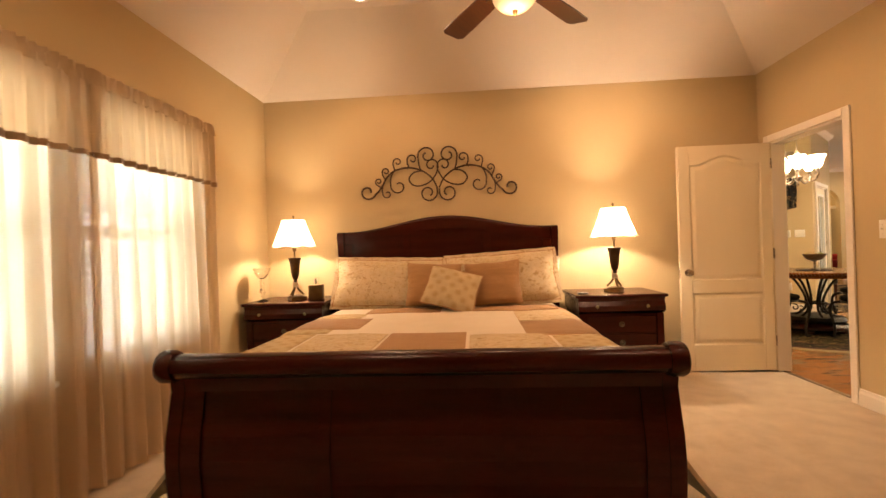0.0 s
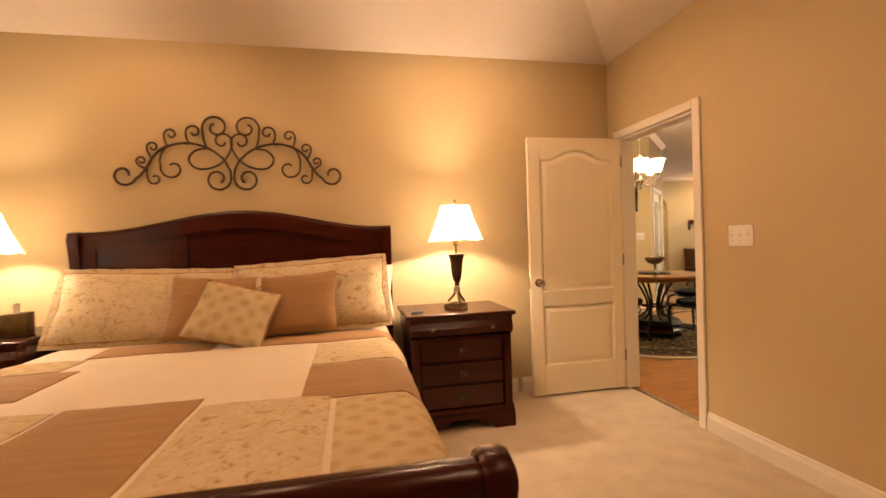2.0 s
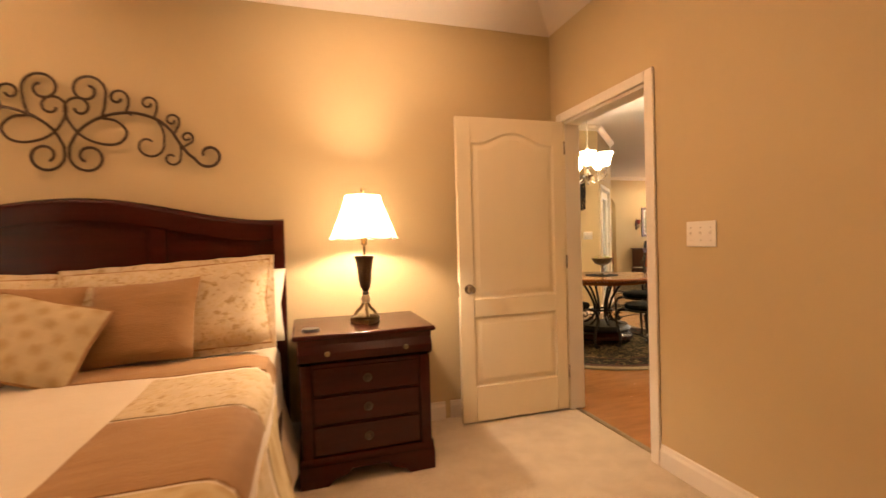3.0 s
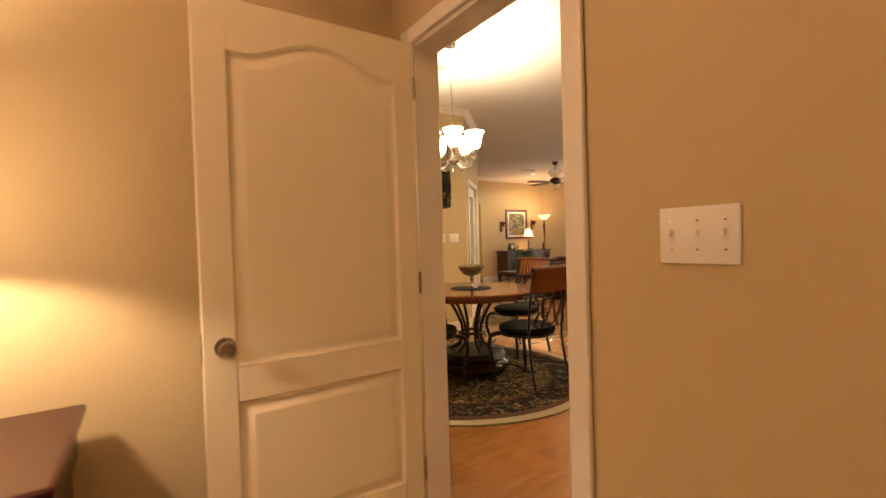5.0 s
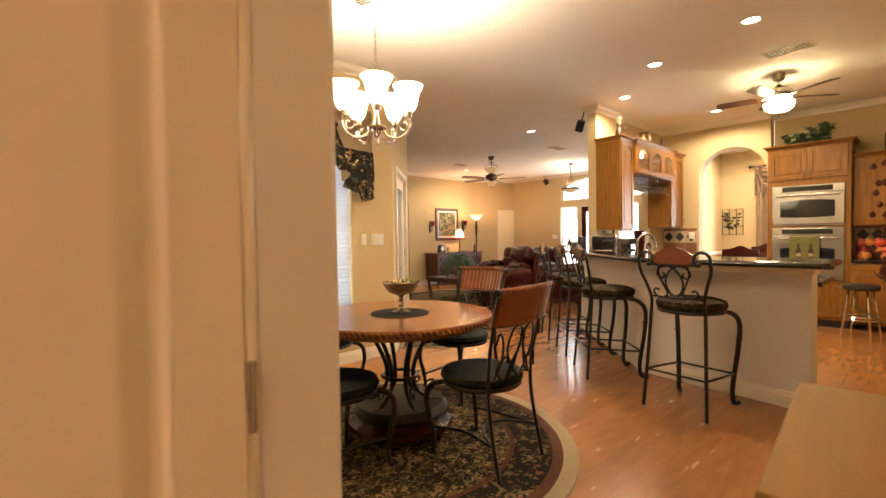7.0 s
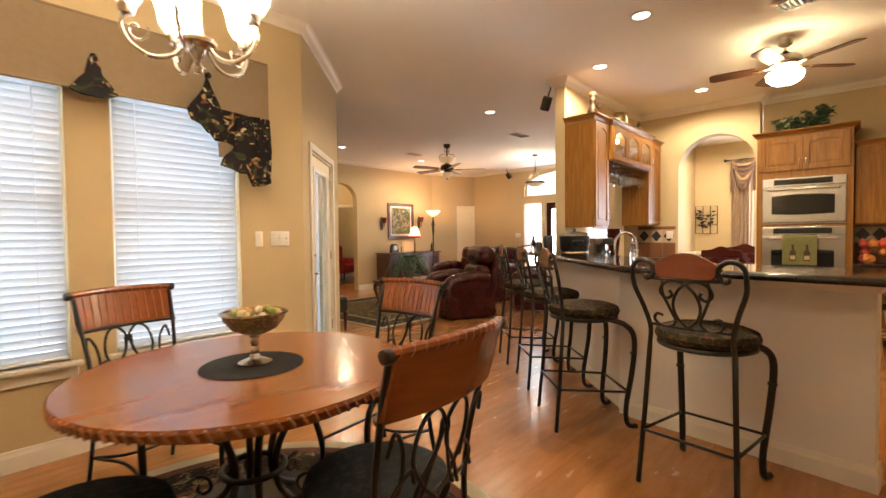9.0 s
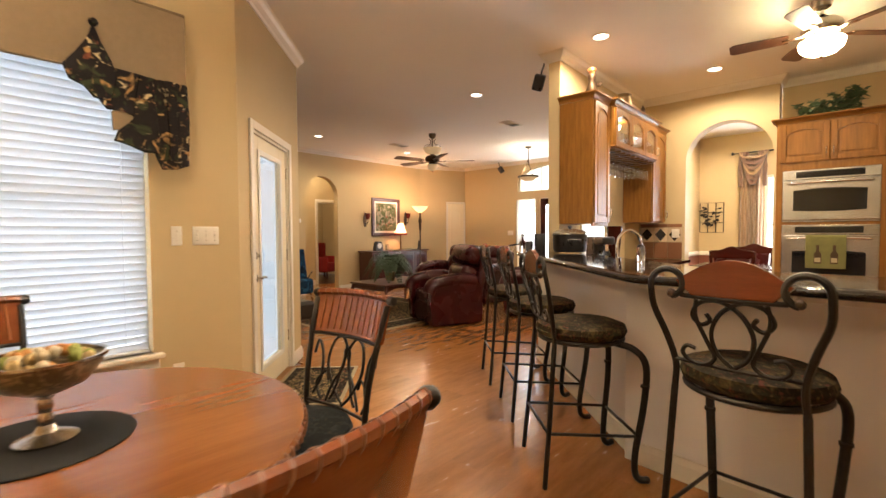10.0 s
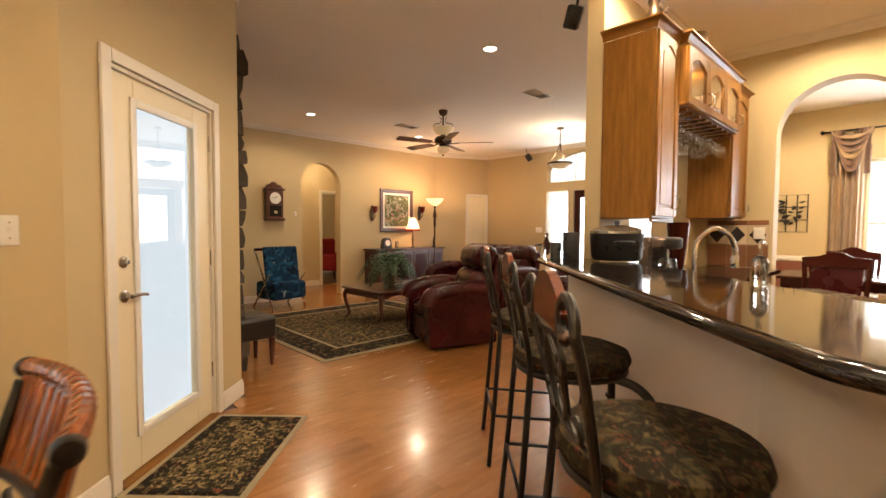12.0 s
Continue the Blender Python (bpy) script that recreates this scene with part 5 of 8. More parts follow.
RUGF = pattern("rug_floral_field", (0.022, 0.018, 0.013), [((0.115, 0.090, 0.038), 0.51), ((0.30, 0.20, 0.095), 0.535), ((0.045, 0.045, 0.02), 0.60), ((0.15, 0.04, 0.022), 0.65), ((0.34, 0.24, 0.12), 0.67)], 20, 0.95, 0.5, 1.6)
RUGB = pattern("rug_black_border", (0.016, 0.013, 0.010), [((0.13, 0.10, 0.045), 0.55), ((0.20, 0.055, 0.03), 0.62), ((0.30, 0.22, 0.12), 0.65)], 16, 0.95, 0.5, 1.6)
RUGR = mat("rug_brown_band", (0.10, 0.045, 0.028), (0.07, 0.03, 0.02), 40, 0.95, 0, 0.5, 300)
RUGT = mat("rug_tan_edge", (0.36, 0.29, 0.18), (0.30, 0.24, 0.15), 40, 0.95, 0, 0.6, 300)
rug = empty("round_rug", (4.32, 5.93, 0), 0, "round dark floral rug with tan and brown bands under the table", "rug")
part("field", lathe(B(), [(0, 0), (0.74, 0), (0.74, 0.011), (0, 0.011)], 96), RUGF, rug)
part("inner_band", ring_mesh(0.74, 0.77, 0, 0.012), RUGR, rug)
part("border", ring_mesh(0.77, 0.99, 0, 0.011), RUGB, rug)
part("outer_band", ring_mesh(0.99, 1.05, 0, 0.012), RUGR, rug)
part("edge", ring_mesh(1.05, 1.135, 0, 0.010), RUGT, rug)


def flat_rug(name, m, w, d, label, bands):
    th = empty(name, (0, 0, 0), 0, label, "rug")
    th.matrix_world = m
    a, b = w / 2, d / 2
    for k, (inset, ma, nm) in enumerate(bands):
        nxt = bands[k + 1][0] if k + 1 < len(bands) else None
        bm = B()
        x0, y0 = a - inset, b - inset
        if nxt is None:
            box(bm, (-x0, -y0, 0), (x0, y0, 0.009))
        else:
            x1, y1 = a - nxt, b - nxt
            for c in (((-x0, -y0), (x0, -y1)), ((-x0, y1), (x0, y0)), ((-x0, -y1), (-x1, y1)), ((x1, -y1), (x0, y1))):
                box(bm, (*c[0], 0), (*c[1], 0.009 + 0.0008 * (k % 2)))
        part(nm, bm, ma, th)
    return th


flat_rug("door_mat", pose(6.36, 7.88, 0, 0, 0, 45), 0.95, 0.60, "small dark floral rug before the patio door",
         [(0, RUGT, "edge"), (0.03, RUGB, "border"), (0.09, RUGF, "field")])

# ---- round dining table ----
TC = (4.45, 5.99)
tab = empty("round_table", (*TC, 0.011), 0, "round oak pedestal table with a carved rope edge", "table")
part("tabletop", lathe(B(), [(0, 0.725), (0.585, 0.725), (0.60, 0.732), (0.605, 0.752), (0.598, 0.764), (0, 0.764)], 72), TABLEW, tab)
bm = B()
part("apron", lathe(B(), [(0.50, 0.69), (0.50, 0.725), (0.52, 0.725), (0.52, 0.69), (0.50, 0.69)], 48), TABLEW, tab)
bead = None
for k in range(110):
    a = 2 * math.pi * k / 110
    m = Matrix.Translation((0.6015 * math.cos(a), 0.6015 * math.sin(a), 0.744)) @ Matrix.Rotation(a, 4, "Z") @ Matrix.Rotation(0.6, 4, "X")
    if bead is None:
        bead = part("rope_bead", lathe(B(), [(0, -0.020), (0.005, -0.016), (0.0068, 0), (0.005, 0.016), (0, 0.020)], 8), ROPE, tab, "", m)
    else:
        again(bead, "rope_bead", tab, m)
for k in range(6):
    a = radians(60 * k + 15)
    c, s = math.cos(a), math.sin(a)
    part("pedestal_bar", tube(B(), curve([(0.26 * c, 0.26 * s, 0.71), (0.17 * c, 0.17 * s, 0.60), (0.09 * c, 0.09 * s, 0.42), (0.10 * c, 0.10 * s, 0.28), (0.20 * c, 0.20 * s, 0.20), (0.26 * c, 0.26 * s, 0.19)], 6), 0.014, 8), IRON, tab)
    sp = spiral(0.20, 0.285, 0.012, 0.045, 400, 60)
    part("pedestal_scroll", tube(B(), [(p.x * c, p.x * s, p.z) for p in sp], 0.007, 6), IRON, tab)
part("ring", tube(B(), [(0.115 * math.cos(t / 24 * 6.2832), 0.115 * math.sin(t / 24 * 6.2832), 0.36) for t in range(25)], 0.012, 8), IRON, tab)
part("pedestal_drum", lathe(B(), [(0, 0.14), (0.30, 0.14), (0.31, 0.16), (0.28, 0.20), (0.0, 0.20)], 40), IRON, tab)
part("pedestal_base", lathe(B(), [(0, 0.035), (0.30, 0.035), (0.34, 0.06), (0.335, 0.09), (0.30, 0.12), (0.28, 0.145), (0, 0.145)], 40), CHERRY, tab, "turned cherry base")
for k in range(4):
    a = radians(90 * k + 45)
    part("foot", lathe(B(), [(0, 0), (0.04, 0), (0.05, 0.015), (0.045, 0.036), (0, 0.036)], 16, pose(0.26 * math.cos(a), 0.26 * math.sin(a), 0)), CHERRY, tab)
TT = 0.775
solid("placemat", lathe(B(), [(0, 0), (0.186, 0), (0.188, 0.003), (0.184, 0.006), (0, 0.005)], 48), mat("black_woven_mat", (0.016, 0.016, 0.017), (0.03, 0.03, 0.03), 60, 0.9, 0, 0.6, 260),
      "round black woven placemat on the dining table", "placemat", at=pose(TC[0] - 0.0, TC[1] - 0.01, TT))
bowl = empty("pedestal_bowl", (TC[0] + 0.01, TC[1] - 0.01, TT + 0.006), 0, "hammered silver pedestal bowl with shell rim on the table", "bowl")
bowl.scale = (0.82, 0.82, 0.95)
part("foot", lathe(B(), [(0, 0), (0.075, 0), (0.076, 0.006), (0.055, 0.014), (0.03, 0.022), (0.018, 0.04), (0.02, 0.055), (0.014, 0.07), (0.02, 0.085), (0.016, 0.105), (0.03, 0.118), (0, 0.118)], 32), SILVER, bowl)
BOWLM = pattern("shell_inlay", (0.17, 0.13, 0.075), [((0.30, 0.24, 0.15), 0.52), ((0.08, 0.06, 0.04), 0.6)], 40, 0.35, 0.1)
part("cup", lathe(B(), [(0, 0.118), (0.05, 0.122), (0.10, 0.142), (0.135, 0.18), (0.146, 0.205), (0.142, 0.207), (0.128, 0.184), (0.09, 0.15), (0.0, 0.135)], 40), BOWLM, bowl, "shell-inlaid bowl")
part("rim", lathe(B(), [(0.140, 0.203), (0.152, 0.205), (0.152, 0.212), (0.140, 0.211), (0.140, 0.203)], 40), SILVER, bowl)
PASTA = [mat("dried_%s" % n, c, None, 30, 0.7) for n, c in (("straw", (0.55, 0.40, 0.18)), ("green", (0.30, 0.34, 0.08)), ("orange", (0.50, 0.22, 0.05)), ("cream", (0.6, 0.52, 0.36)))]
rnd = random.Random(5)
for k in range(34):
    a, r = rnd.uniform(0, 6.28), 0.11 * math.sqrt(rnd.random())
    z = 0.195 + 0.025 * (1 - r / 0.11) + rnd.uniform(0, 0.012)
    part("potpourri_piece", lathe(B(), [(0, -0.02), (0.012, -0.012), (0.017, 0), (0.011, 0.012), (0, 0.018)], 8, pose(r * math.cos(a), r * math.sin(a), z, rnd.uniform(40, 120), rnd.uniform(0, 90), rnd.uniform(0, 360))), PASTA[k % 4], bowl)


# ---- wrought-iron dining chairs ----
def dining_chair(loc, rz):
    """Faces +y; the back stands at -y."""
    th = empty("dining_chair", loc, rz, "iron dining chair with a curved wooden crest and dark cushion", "chair", "chairs round the table")
    bm = B()
    n, R = 40, 0.235
    pr = [(0, 0.435), (0.20, 0.435), (0.225, 0.445), (0.238, 0.465), (0.228, 0.49), (0.18, 0.502), (0, 0.506)]
    lathe(bm, pr, 36)
    part("seat_cushion", bm, SEATD, th)
    part("seat_ring", tube(B(), [(0.22 * math.cos(t / 28 * 6.2832), 0.22 * math.sin(t / 28 * 6.2832), 0.43) for t in range(29)], 0.011, 6), IRON, th)
    for s in (-1, 1):
        part("back_leg", tube(B(), curve([(s * 0.21, -0.27, 0.0), (s * 0.205, -0.225, 0.22), (s * 0.20, -0.20, 0.43), (s * 0.208, -0.215, 0.62), (s * 0.225, -0.26, 0.82), (s * 0.235, -0.30, 0.955)], 5), 0.0125, 8, 0.8), IRON, th)
        part("front_leg", tube(B(), curve([(s * 0.16, 0.14, 0.43), (s * 0.205, 0.215, 0.40), (s * 0.215, 0.235, 0.30), (s * 0.195, 0.205, 0.14), (s * 0.20, 0.205, 0.02), (s * 0.205, 0.235, 0.0125), (s * 0.21, 0.25, 0.022)], 5), [0.016] * 16 + [0.013] * 15, 8), IRON, th)
    part("stretcher", tube(B(), curve([(-0.205, -0.235, 0.17), (-0.12, -0.10, 0.18), (0, -0.05, 0.185), (0.12, -0.10, 0.18), (0.205, -0.235, 0.17)], 5), 0.008, 6), IRON, th)
    for s in (-1, 1):
        part("side_stretcher", tube(B(), curve([(s * 0.205, -0.235, 0.17), (s * 0.17, 0, 0.18), (s * 0.196, 0.205, 0.16)], 5), 0.008, 6), IRON, th)
    # crest of wood with an arched top between rolled ends
    bm = B()
    nx, grid = 16, []
    for i in range(nx + 1):
        u = 2 * i / nx - 1
        x, bow = 0.235 * u, -0.045 * (1 - u * u)
        rows = []
        for z, y, k in ((0.80, -0.255, 0), (0.86, -0.272, 0.2), (0.92, -0.289, 0.6), (0.975 + 0.006 * (1 - u * u), -0.304, 1.0)):
            rows.append((x, y + bow, z))
        grid.append(rows)
    th2 = 0.022
    fv = [[bm.verts.new(p) for p in r] for r in grid]
    bv = [[bm.verts.new((p[0], p[1] - th2, p[2])) for p in r] for r in grid]
    for i in range(nx):
        for j in range(3):
            bm.faces.new((fv[i][j], fv[i + 1][j], fv[i + 1][j + 1], fv[i][j + 1]))
            bm.faces.new((bv[i][j], bv[i][j + 1], bv[i + 1][j + 1], bv[i + 1][j]))
        for j in (0, 3):
            bm.faces.new((fv[i][j], bv[i][j], bv[i + 1][j], fv[i + 1][j]))
    for i in (0, nx):
        for j in range(3):
            bm.faces.new((fv[i][j], fv[i][j + 1], bv[i][j + 1], bv[i][j]))
    crest = part("crest", bm, BACKW, th, "curved oak crest")
    for k in range(11):
        u = -0.8 + 0.16 * k
        pts = [(0.235 * u, y - 0.045 * (1 - u * u) + 0.001, z) for z, y in ((0.815, -0.259), (0.87, -0.275), (0.93, -0.292), (0.962, -0.3005))]
        part("groove_rib", tube(B(), pts, 0.0042, 5), BACKR, crest)
    roll = [(0.245 * u, -0.31 - 0.045 * (1 - u * u), 0.978 + 0.006 * (1 - u * u)) for u in [2 * i / 20 - 1 for i in range(21)]]
    part("crest_roll", tube(B(), roll, 0.0165, 8), BACKW, th)
    for k in range(14):
        u = -0.93 + 0.143 * k
        p = Vector((0.245 * u, -0.31 - 0.045 * (1 - u * u), 0.978 + 0.006 * (1 - u * u)))
        part("lacing", tube(B(), [p + Vector((0.017 * math.sin(t) * 0.5, 0.0172 * math.cos(t), 0.0172 * math.sin(t))) for t in [q * 0.785 for q in range(9)]], 0.002, 5), ROPE, crest)
    for s in (-1, 1):
        part("scroll_knob", lathe(B(), [(0, -0.016), (0.018, -0.014), (0.022, 0), (0.018, 0.014), (0, 0.016)], 12, pose(s * 0.25, -0.31, 0.975, 0, 90)), IRON, th)
    part("crest_bar", tube(B(), [(0.235 * u, -0.25 - 0.045 * (1 - u * u), 0.795) for u in [2 * i / 12 - 1 for i in range(13)]], 0.008, 6), IRON, th)
    part("lower_bar", tube(B(), [(-0.2, -0.2, 0.50), (0, -0.225, 0.50), (0.2, -0.2, 0.50)], 0.008, 6), IRON, th)

    def back_y(z):
        return -0.205 - 0.055 * max(0, (z - 0.5) / 0.3) ** 1.3 - 0.02
    for s in (-1, 1):
        for pts in ([(0.0, 0.50), (0.06, 0.56), (0.115, 0.66), (0.10, 0.76), (0.05, 0.79), (0.005, 0.74), (-0.03, 0.64), (-0.06, 0.55), (-0.085, 0.51)],
                    [(0.19, 0.52), (0.15, 0.60), (0.155, 0.70), (0.19, 0.76), (0.205, 0.70)],
                    [(0.11, 0.50), (0.075, 0.58), (0.02, 0.66), (0.015, 0.72)],
                    [(0.14, 0.50), (0.175, 0.57), (0.12, 0.63), (0.10, 0.59)]):
            part("back_scroll", tube(B(), curve([(s * x, back_y(z) - 0.02 * (1 - (x / 0.2) ** 2), z) for x, z in pts], 6), 0.0065, 6), IRON, th)
        part("leaf_tip", lathe(B(), [(0, -0.02), (0.008, -0.005), (0.007, 0.01), (0, 0.025)], 8, pose(s * 0.013, back_y(0.72) - 0.02, 0.725)), IRON, th)
    return th


BACKR = wood("chair_rib_wood", (0.29, 0.090, 0.024), (0.40, 0.145, 0.042), 3, 0.32, (1.5, 12, 12), 0.05)
dining_chair((4.585, 5.395, 0.011), 4)
chair0 = bpy.data.objects["dining_chair"]
copy_thing(chair0, pose(5.215, 6.20, 0.011, 0, 0, 93))
copy_thing(chair0, pose(4.37, 6.87, 0.011, 0, 0, 194))
copy_thing(chair0, pose(3.885, 5.83, 0.011, 0, 0, -86))

# ---- chandelier ----
ch = empty("chandelier", (4.27, 5.95, -0.659), 20, "nickel five-arm chandelier with lit white bell shades", "chandelier")
ch.scale.z = 1.228
part("canopy", lathe(B(), [(0, 2.945), (0.05, 2.948), (0.062, 2.97), (0.064, 2.9915), (0, 2.9915)], 22), NICKEL, ch)
bm = B()
link = None
for k in range(18):
    z = 2.40 + k * 0.0315
    m = pose(0, 0, z, 0, 0, 90 * (k % 2))
    if link is None:
        pts = [(0.007 * math.cos(t / 10 * 6.2832), 0, 0.02 * math.sin(t / 10 * 6.2832)) for t in range(11)]
        link = part("chain_link", tube(B(), pts, 0.0022, 5), NICKEL, ch, "", m)
    else:
        again(link, "chain_link", ch, m)
part("column", lathe(B(), [(0, 2.03), (0.012, 2.035), (0.018, 2.05), (0.008, 2.065), (0.02, 2.08), (0.028, 2.10), (0.06, 2.112), (0.062, 2.122), (0.022, 2.135), (0.014, 2.17), (0.016, 2.24), (0.012, 2.32), (0.03, 2.345), (0.032, 2.36), (0.012, 2.38), (0, 2.385)], 22), NICKEL, ch)
BELL = [(0.024, 2.185), (0.036, 2.195), (0.052, 2.22), (0.058, 2.255), (0.068, 2.285), (0.088, 2.31), (0.091, 2.314)]
for k in range(5):
    m = pose(0, 0, 0, 0, 0, 72 * k)
    pts = curve([(0.03, 0, 2.12), (0.07, 0, 2.075), (0.13, 0, 2.06), (0.19, 0, 2.085), (0.215, 0, 2.13), (0.20, 0, 2.165)], 6)
    arm = part("arm", tube(B(), [m @ p for p in pts], 0.0065, 8), NICKEL, ch)
    part("scroll", tube(B(), [m @ p for p in spiral(0.175, 2.125, 0.008, 0.035, 500, 160)], 0.004, 6), NICKEL, arm)
    part("cup", lathe(B(), [(0, 2.155), (0.02, 2.16), (0.026, 2.185), (0.02, 2.2), (0, 2.2)], 16, m @ pose(0.20, 0, 0)), NICKEL, arm)
    part("shade", lathe(B(), BELL, 28, m @ pose(0.20, 0, 0)), SHADEG, arm, "frosted white bell shade, lit")
    part("bulb", lathe(B(), [(0, 2.2), (0.014, 2.2), (0.02, 2.215), (0.012, 2.228), (0, 2.23)], 12, m @ pose(0.20, 0, 0)), SHADEW, arm, "lit bulb")


def ceiling_vent(x, y, rz, w=0.36, d=0.16):
    th = empty("ceiling_vent", (x, y, H), rz, "white louvred ceiling vent", "air vent", "ceiling vents")
    # Solid black plate imitates the shade behind the louvres; no duct is cut.
    part("backing", box(B(), (-w / 2, -d / 2, -0.004), (w / 2, d / 2, -0.0005)), BLACKP, th, "black plate for the shade in the duct")
    for a, b in (((-w / 2 - 0.02, -d / 2 - 0.02), (w / 2 + 0.02, -d / 2)), ((-w / 2 - 0.02, d / 2), (w / 2 + 0.02, d / 2 + 0.02)), ((-w / 2 - 0.02, -d / 2), (-w / 2, d / 2)), ((w / 2, -d / 2), (w / 2 + 0.02, d / 2))):
        part("frame", box(B(), (*a, -0.012), (*b, -0.0005), 0.003), SWITCH, th)
    n = 11
    for k in range(n):
        x = -w / 2 + w * (k + 0.5) / n
        part("slat", box(B(), (-0.012, -d / 2, -0.001), (0.012, d / 2, 0.001), 0, 1, pose(x, 0, -0.008, 0, 35 if k < n / 2 else -35)), SWITCH, th)


ceiling_vent(8.05, 4.55, 80)
ceiling_vent(4.45, 6.45, 20, 0.3, 0.12)
ceiling_vent(10.45, 8.62, 0)
ceiling_vent(10.42, 11.23, 0)

# ---- console with potted plant just inside the nook ----
con = empty("console_table", (4.159, 3.675, 0), 3.9, "light oak console with thick top and black metal legs", "console table")
CONW = wood("console_oak", (0.19, 0.102, 0.022), (0.27, 0.15, 0.036), 2.5, 0.62, (1.2, 12, 12), 0.05, 0.0)
CONW.node_tree.nodes["Principled BSDF"].inputs["Specular IOR Level"].default_value = 0.1
part("top", box(B(), (-0.4425, -0.235, 0.725), (0.4425, 0.235, 0.755), 0.006, 2), CONW, con)
part("edge_moulding", box(B(), (-0.432, -0.226, 0.70), (0.432, 0.226, 0.7255), 0.008, 2), BACKW, con, "darker oak edge moulding")
for sx in (-1, 1):
    for sy in (-1, 1):
        part("leg", box(B(), (sx * 0.36 - 0.03, sy * 0.15 - 0.03, 0), (sx * 0.36 + 0.03, sy * 0.15 + 0.03, 0.70), 0.006), IRON, con, "black square leg")
part("shelf", box(B(), (-0.35, -0.16, 0.14), (0.35, 0.16, 0.165), 0.005), CONW, con)
BASK = mat("woven_seagrass", (0.23, 0.12, 0.045), (0.11, 0.052, 0.02), 25, 0.8, 0, 0.6, 120)
pl = empty("potted_plant", (4.19, 3.585, 0.755), 0, "red-tipped strap-leaf plant in a woven basket on the console", "plant")
pl.scale = (0.86, 0.86, 0.86)
basket = part("basket", lathe(B(), [(0, 0), (0.085, 0), (0.095, 0.01), (0.112, 0.2), (0.106, 0.2), (0.09, 0.02), (0, 0.02)], 28), BASK, pl, "woven seagrass basket")
for row in range(8):
    z = 0.02 + row * 0.023
    r = 0.095 + 0.017 * z / 0.2
    part("weave", tube(B(), [((r + 0.005 + 0.004 * math.sin(14 * t / 40 * 6.2832 + math.pi * row)) * math.cos(t / 40 * 6.2832), (r + 0.005 + 0.004 * math.sin(14 * t / 40 * 6.2832 + math.pi * row)) * math.sin(t / 40 * 6.2832), z) for t in range(41)], 0.011, 6), BASK, basket)
part("rim", tube(B(), [(0.114 * math.cos(t / 32 * 6.2832), 0.114 * math.sin(t / 32 * 6.2832), 0.205) for t in range(33)], 0.013, 8), IRONB, basket, "dark rim")
part("soil", lathe(B(), [(0, 0.18), (0.10, 0.18), (0.10, 0.184), (0, 0.19)], 20), mat("dark_soil", (0.02, 0.014, 0.01), None, 30, 0.95, 0, 0.8, 80), pl, "dark soil")
REDL = mat("dry_red_bloom", (0.16, 0.04, 0.025), (0.09, 0.025, 0.015), 20, 0.8)
rnd = random.Random(11)
for k in range(16):
    a, ln, lean = rnd.uniform(0, 6.28), rnd.uniform(0.2, 0.42), rnd.uniform(0.05, 0.24)
    bm = B()
    prev = None
    for i in range(9):
        f = i / 8
        r = 0.03 + lean * f ** 1.6
        z = 0.185 + ln * (f - 0.25 * f * f * lean * 2)
        w = 0.016 * math.sin(math.pi * min(1, f * 0.9 + 0.12)) + 0.001
        c = Vector((r * math.cos(a), r * math.sin(a), z))
        sd = Vector((-math.sin(a), math.cos(a), 0)) * w
        row = [bm.verts.new(c - sd), bm.verts.new(c + Vector((0, 0, -0.004))), bm.verts.new(c + sd)]
        if prev:
            bm.faces.new((prev[0], prev[1], row[1], row[0]))
            bm.faces.new((prev[1], prev[2], row[2], row[1]))
        prev = row
    part("leaf", bm, LEAF, pl)
for k in range(9):
    a, r = rnd.uniform(0, 6.28), rnd.uniform(0.0, 0.13)
    tip = Vector((0.04 * math.cos(a) + r * math.cos(a), 0.04 * math.sin(a) + r * math.sin(a), rnd.uniform(0.50, 0.78)))
    stem = part("flower_stem", tube(B(), curve([(0.02 * math.cos(a), 0.02 * math.sin(a), 0.18), tuple(tip * 0.6 + Vector((0, 0, 0.12))), tuple(tip)], 6), 0.003, 5), LEAF, pl)
    for q in range(20):
        p = tip - Vector((0, 0, 0.018 * q)) + Vector((rnd.uniform(-0.035, 0.035), rnd.uniform(-0.035, 0.035), rnd.uniform(-0.01, 0.02)))
        part("bloom", lathe(B(), [(0, -0.008), (0.009, 0), (0.006, 0.008), (0, 0.014)], 6, Matrix.Translation(p)), REDL, stem, "dry red bloom")
for x, y in CANS:
    can_light(x, y, H, "main room recessed lights")

# ---- breakfast bar ----
BP = [(8.32, 6.89), (6.82, 5.39), (6.658, 4.18)]
wall("bar_wall_angled", BP[0], BP[1], 0.13, 0, 1.03, (), PAINT_GREY, "pale grey painted half wall of the breakfast bar")
wall("bar_wall_straight", (6.832, 5.48), BP[2], 0.13, 0, 1.029, (), PAINT_GREY, "pale grey painted half wall of the breakfast bar")
moulding("bar_baseboard", BASE, 0.0, BP + [(6.786, 4.162)], "white moulded baseboard along the bar", "baseboard")
moulding("bar_trim", [(0, 0), (0.012, 0.002), (0.02, 0.025), (0.04, 0.045), (0.045, 0.062), (0, 0.062)], 0.966, BP + [(6.786, 4.162)], "white moulding under the bar top", "moulding")
top = [(6.92, 4.06), (7.0, 5.05), (7.15, 5.24), (8.58, 6.67), (8.35, 6.67), (8.35, 6.87), (8.20, 7.05), (6.44, 5.33), (6.405, 5.26), (6.30, 4.06)]
bar_top = empty("granite_countertop", (0, 0, 0), 0, "polished dark brown granite bar top with rounded edge", "countertop")
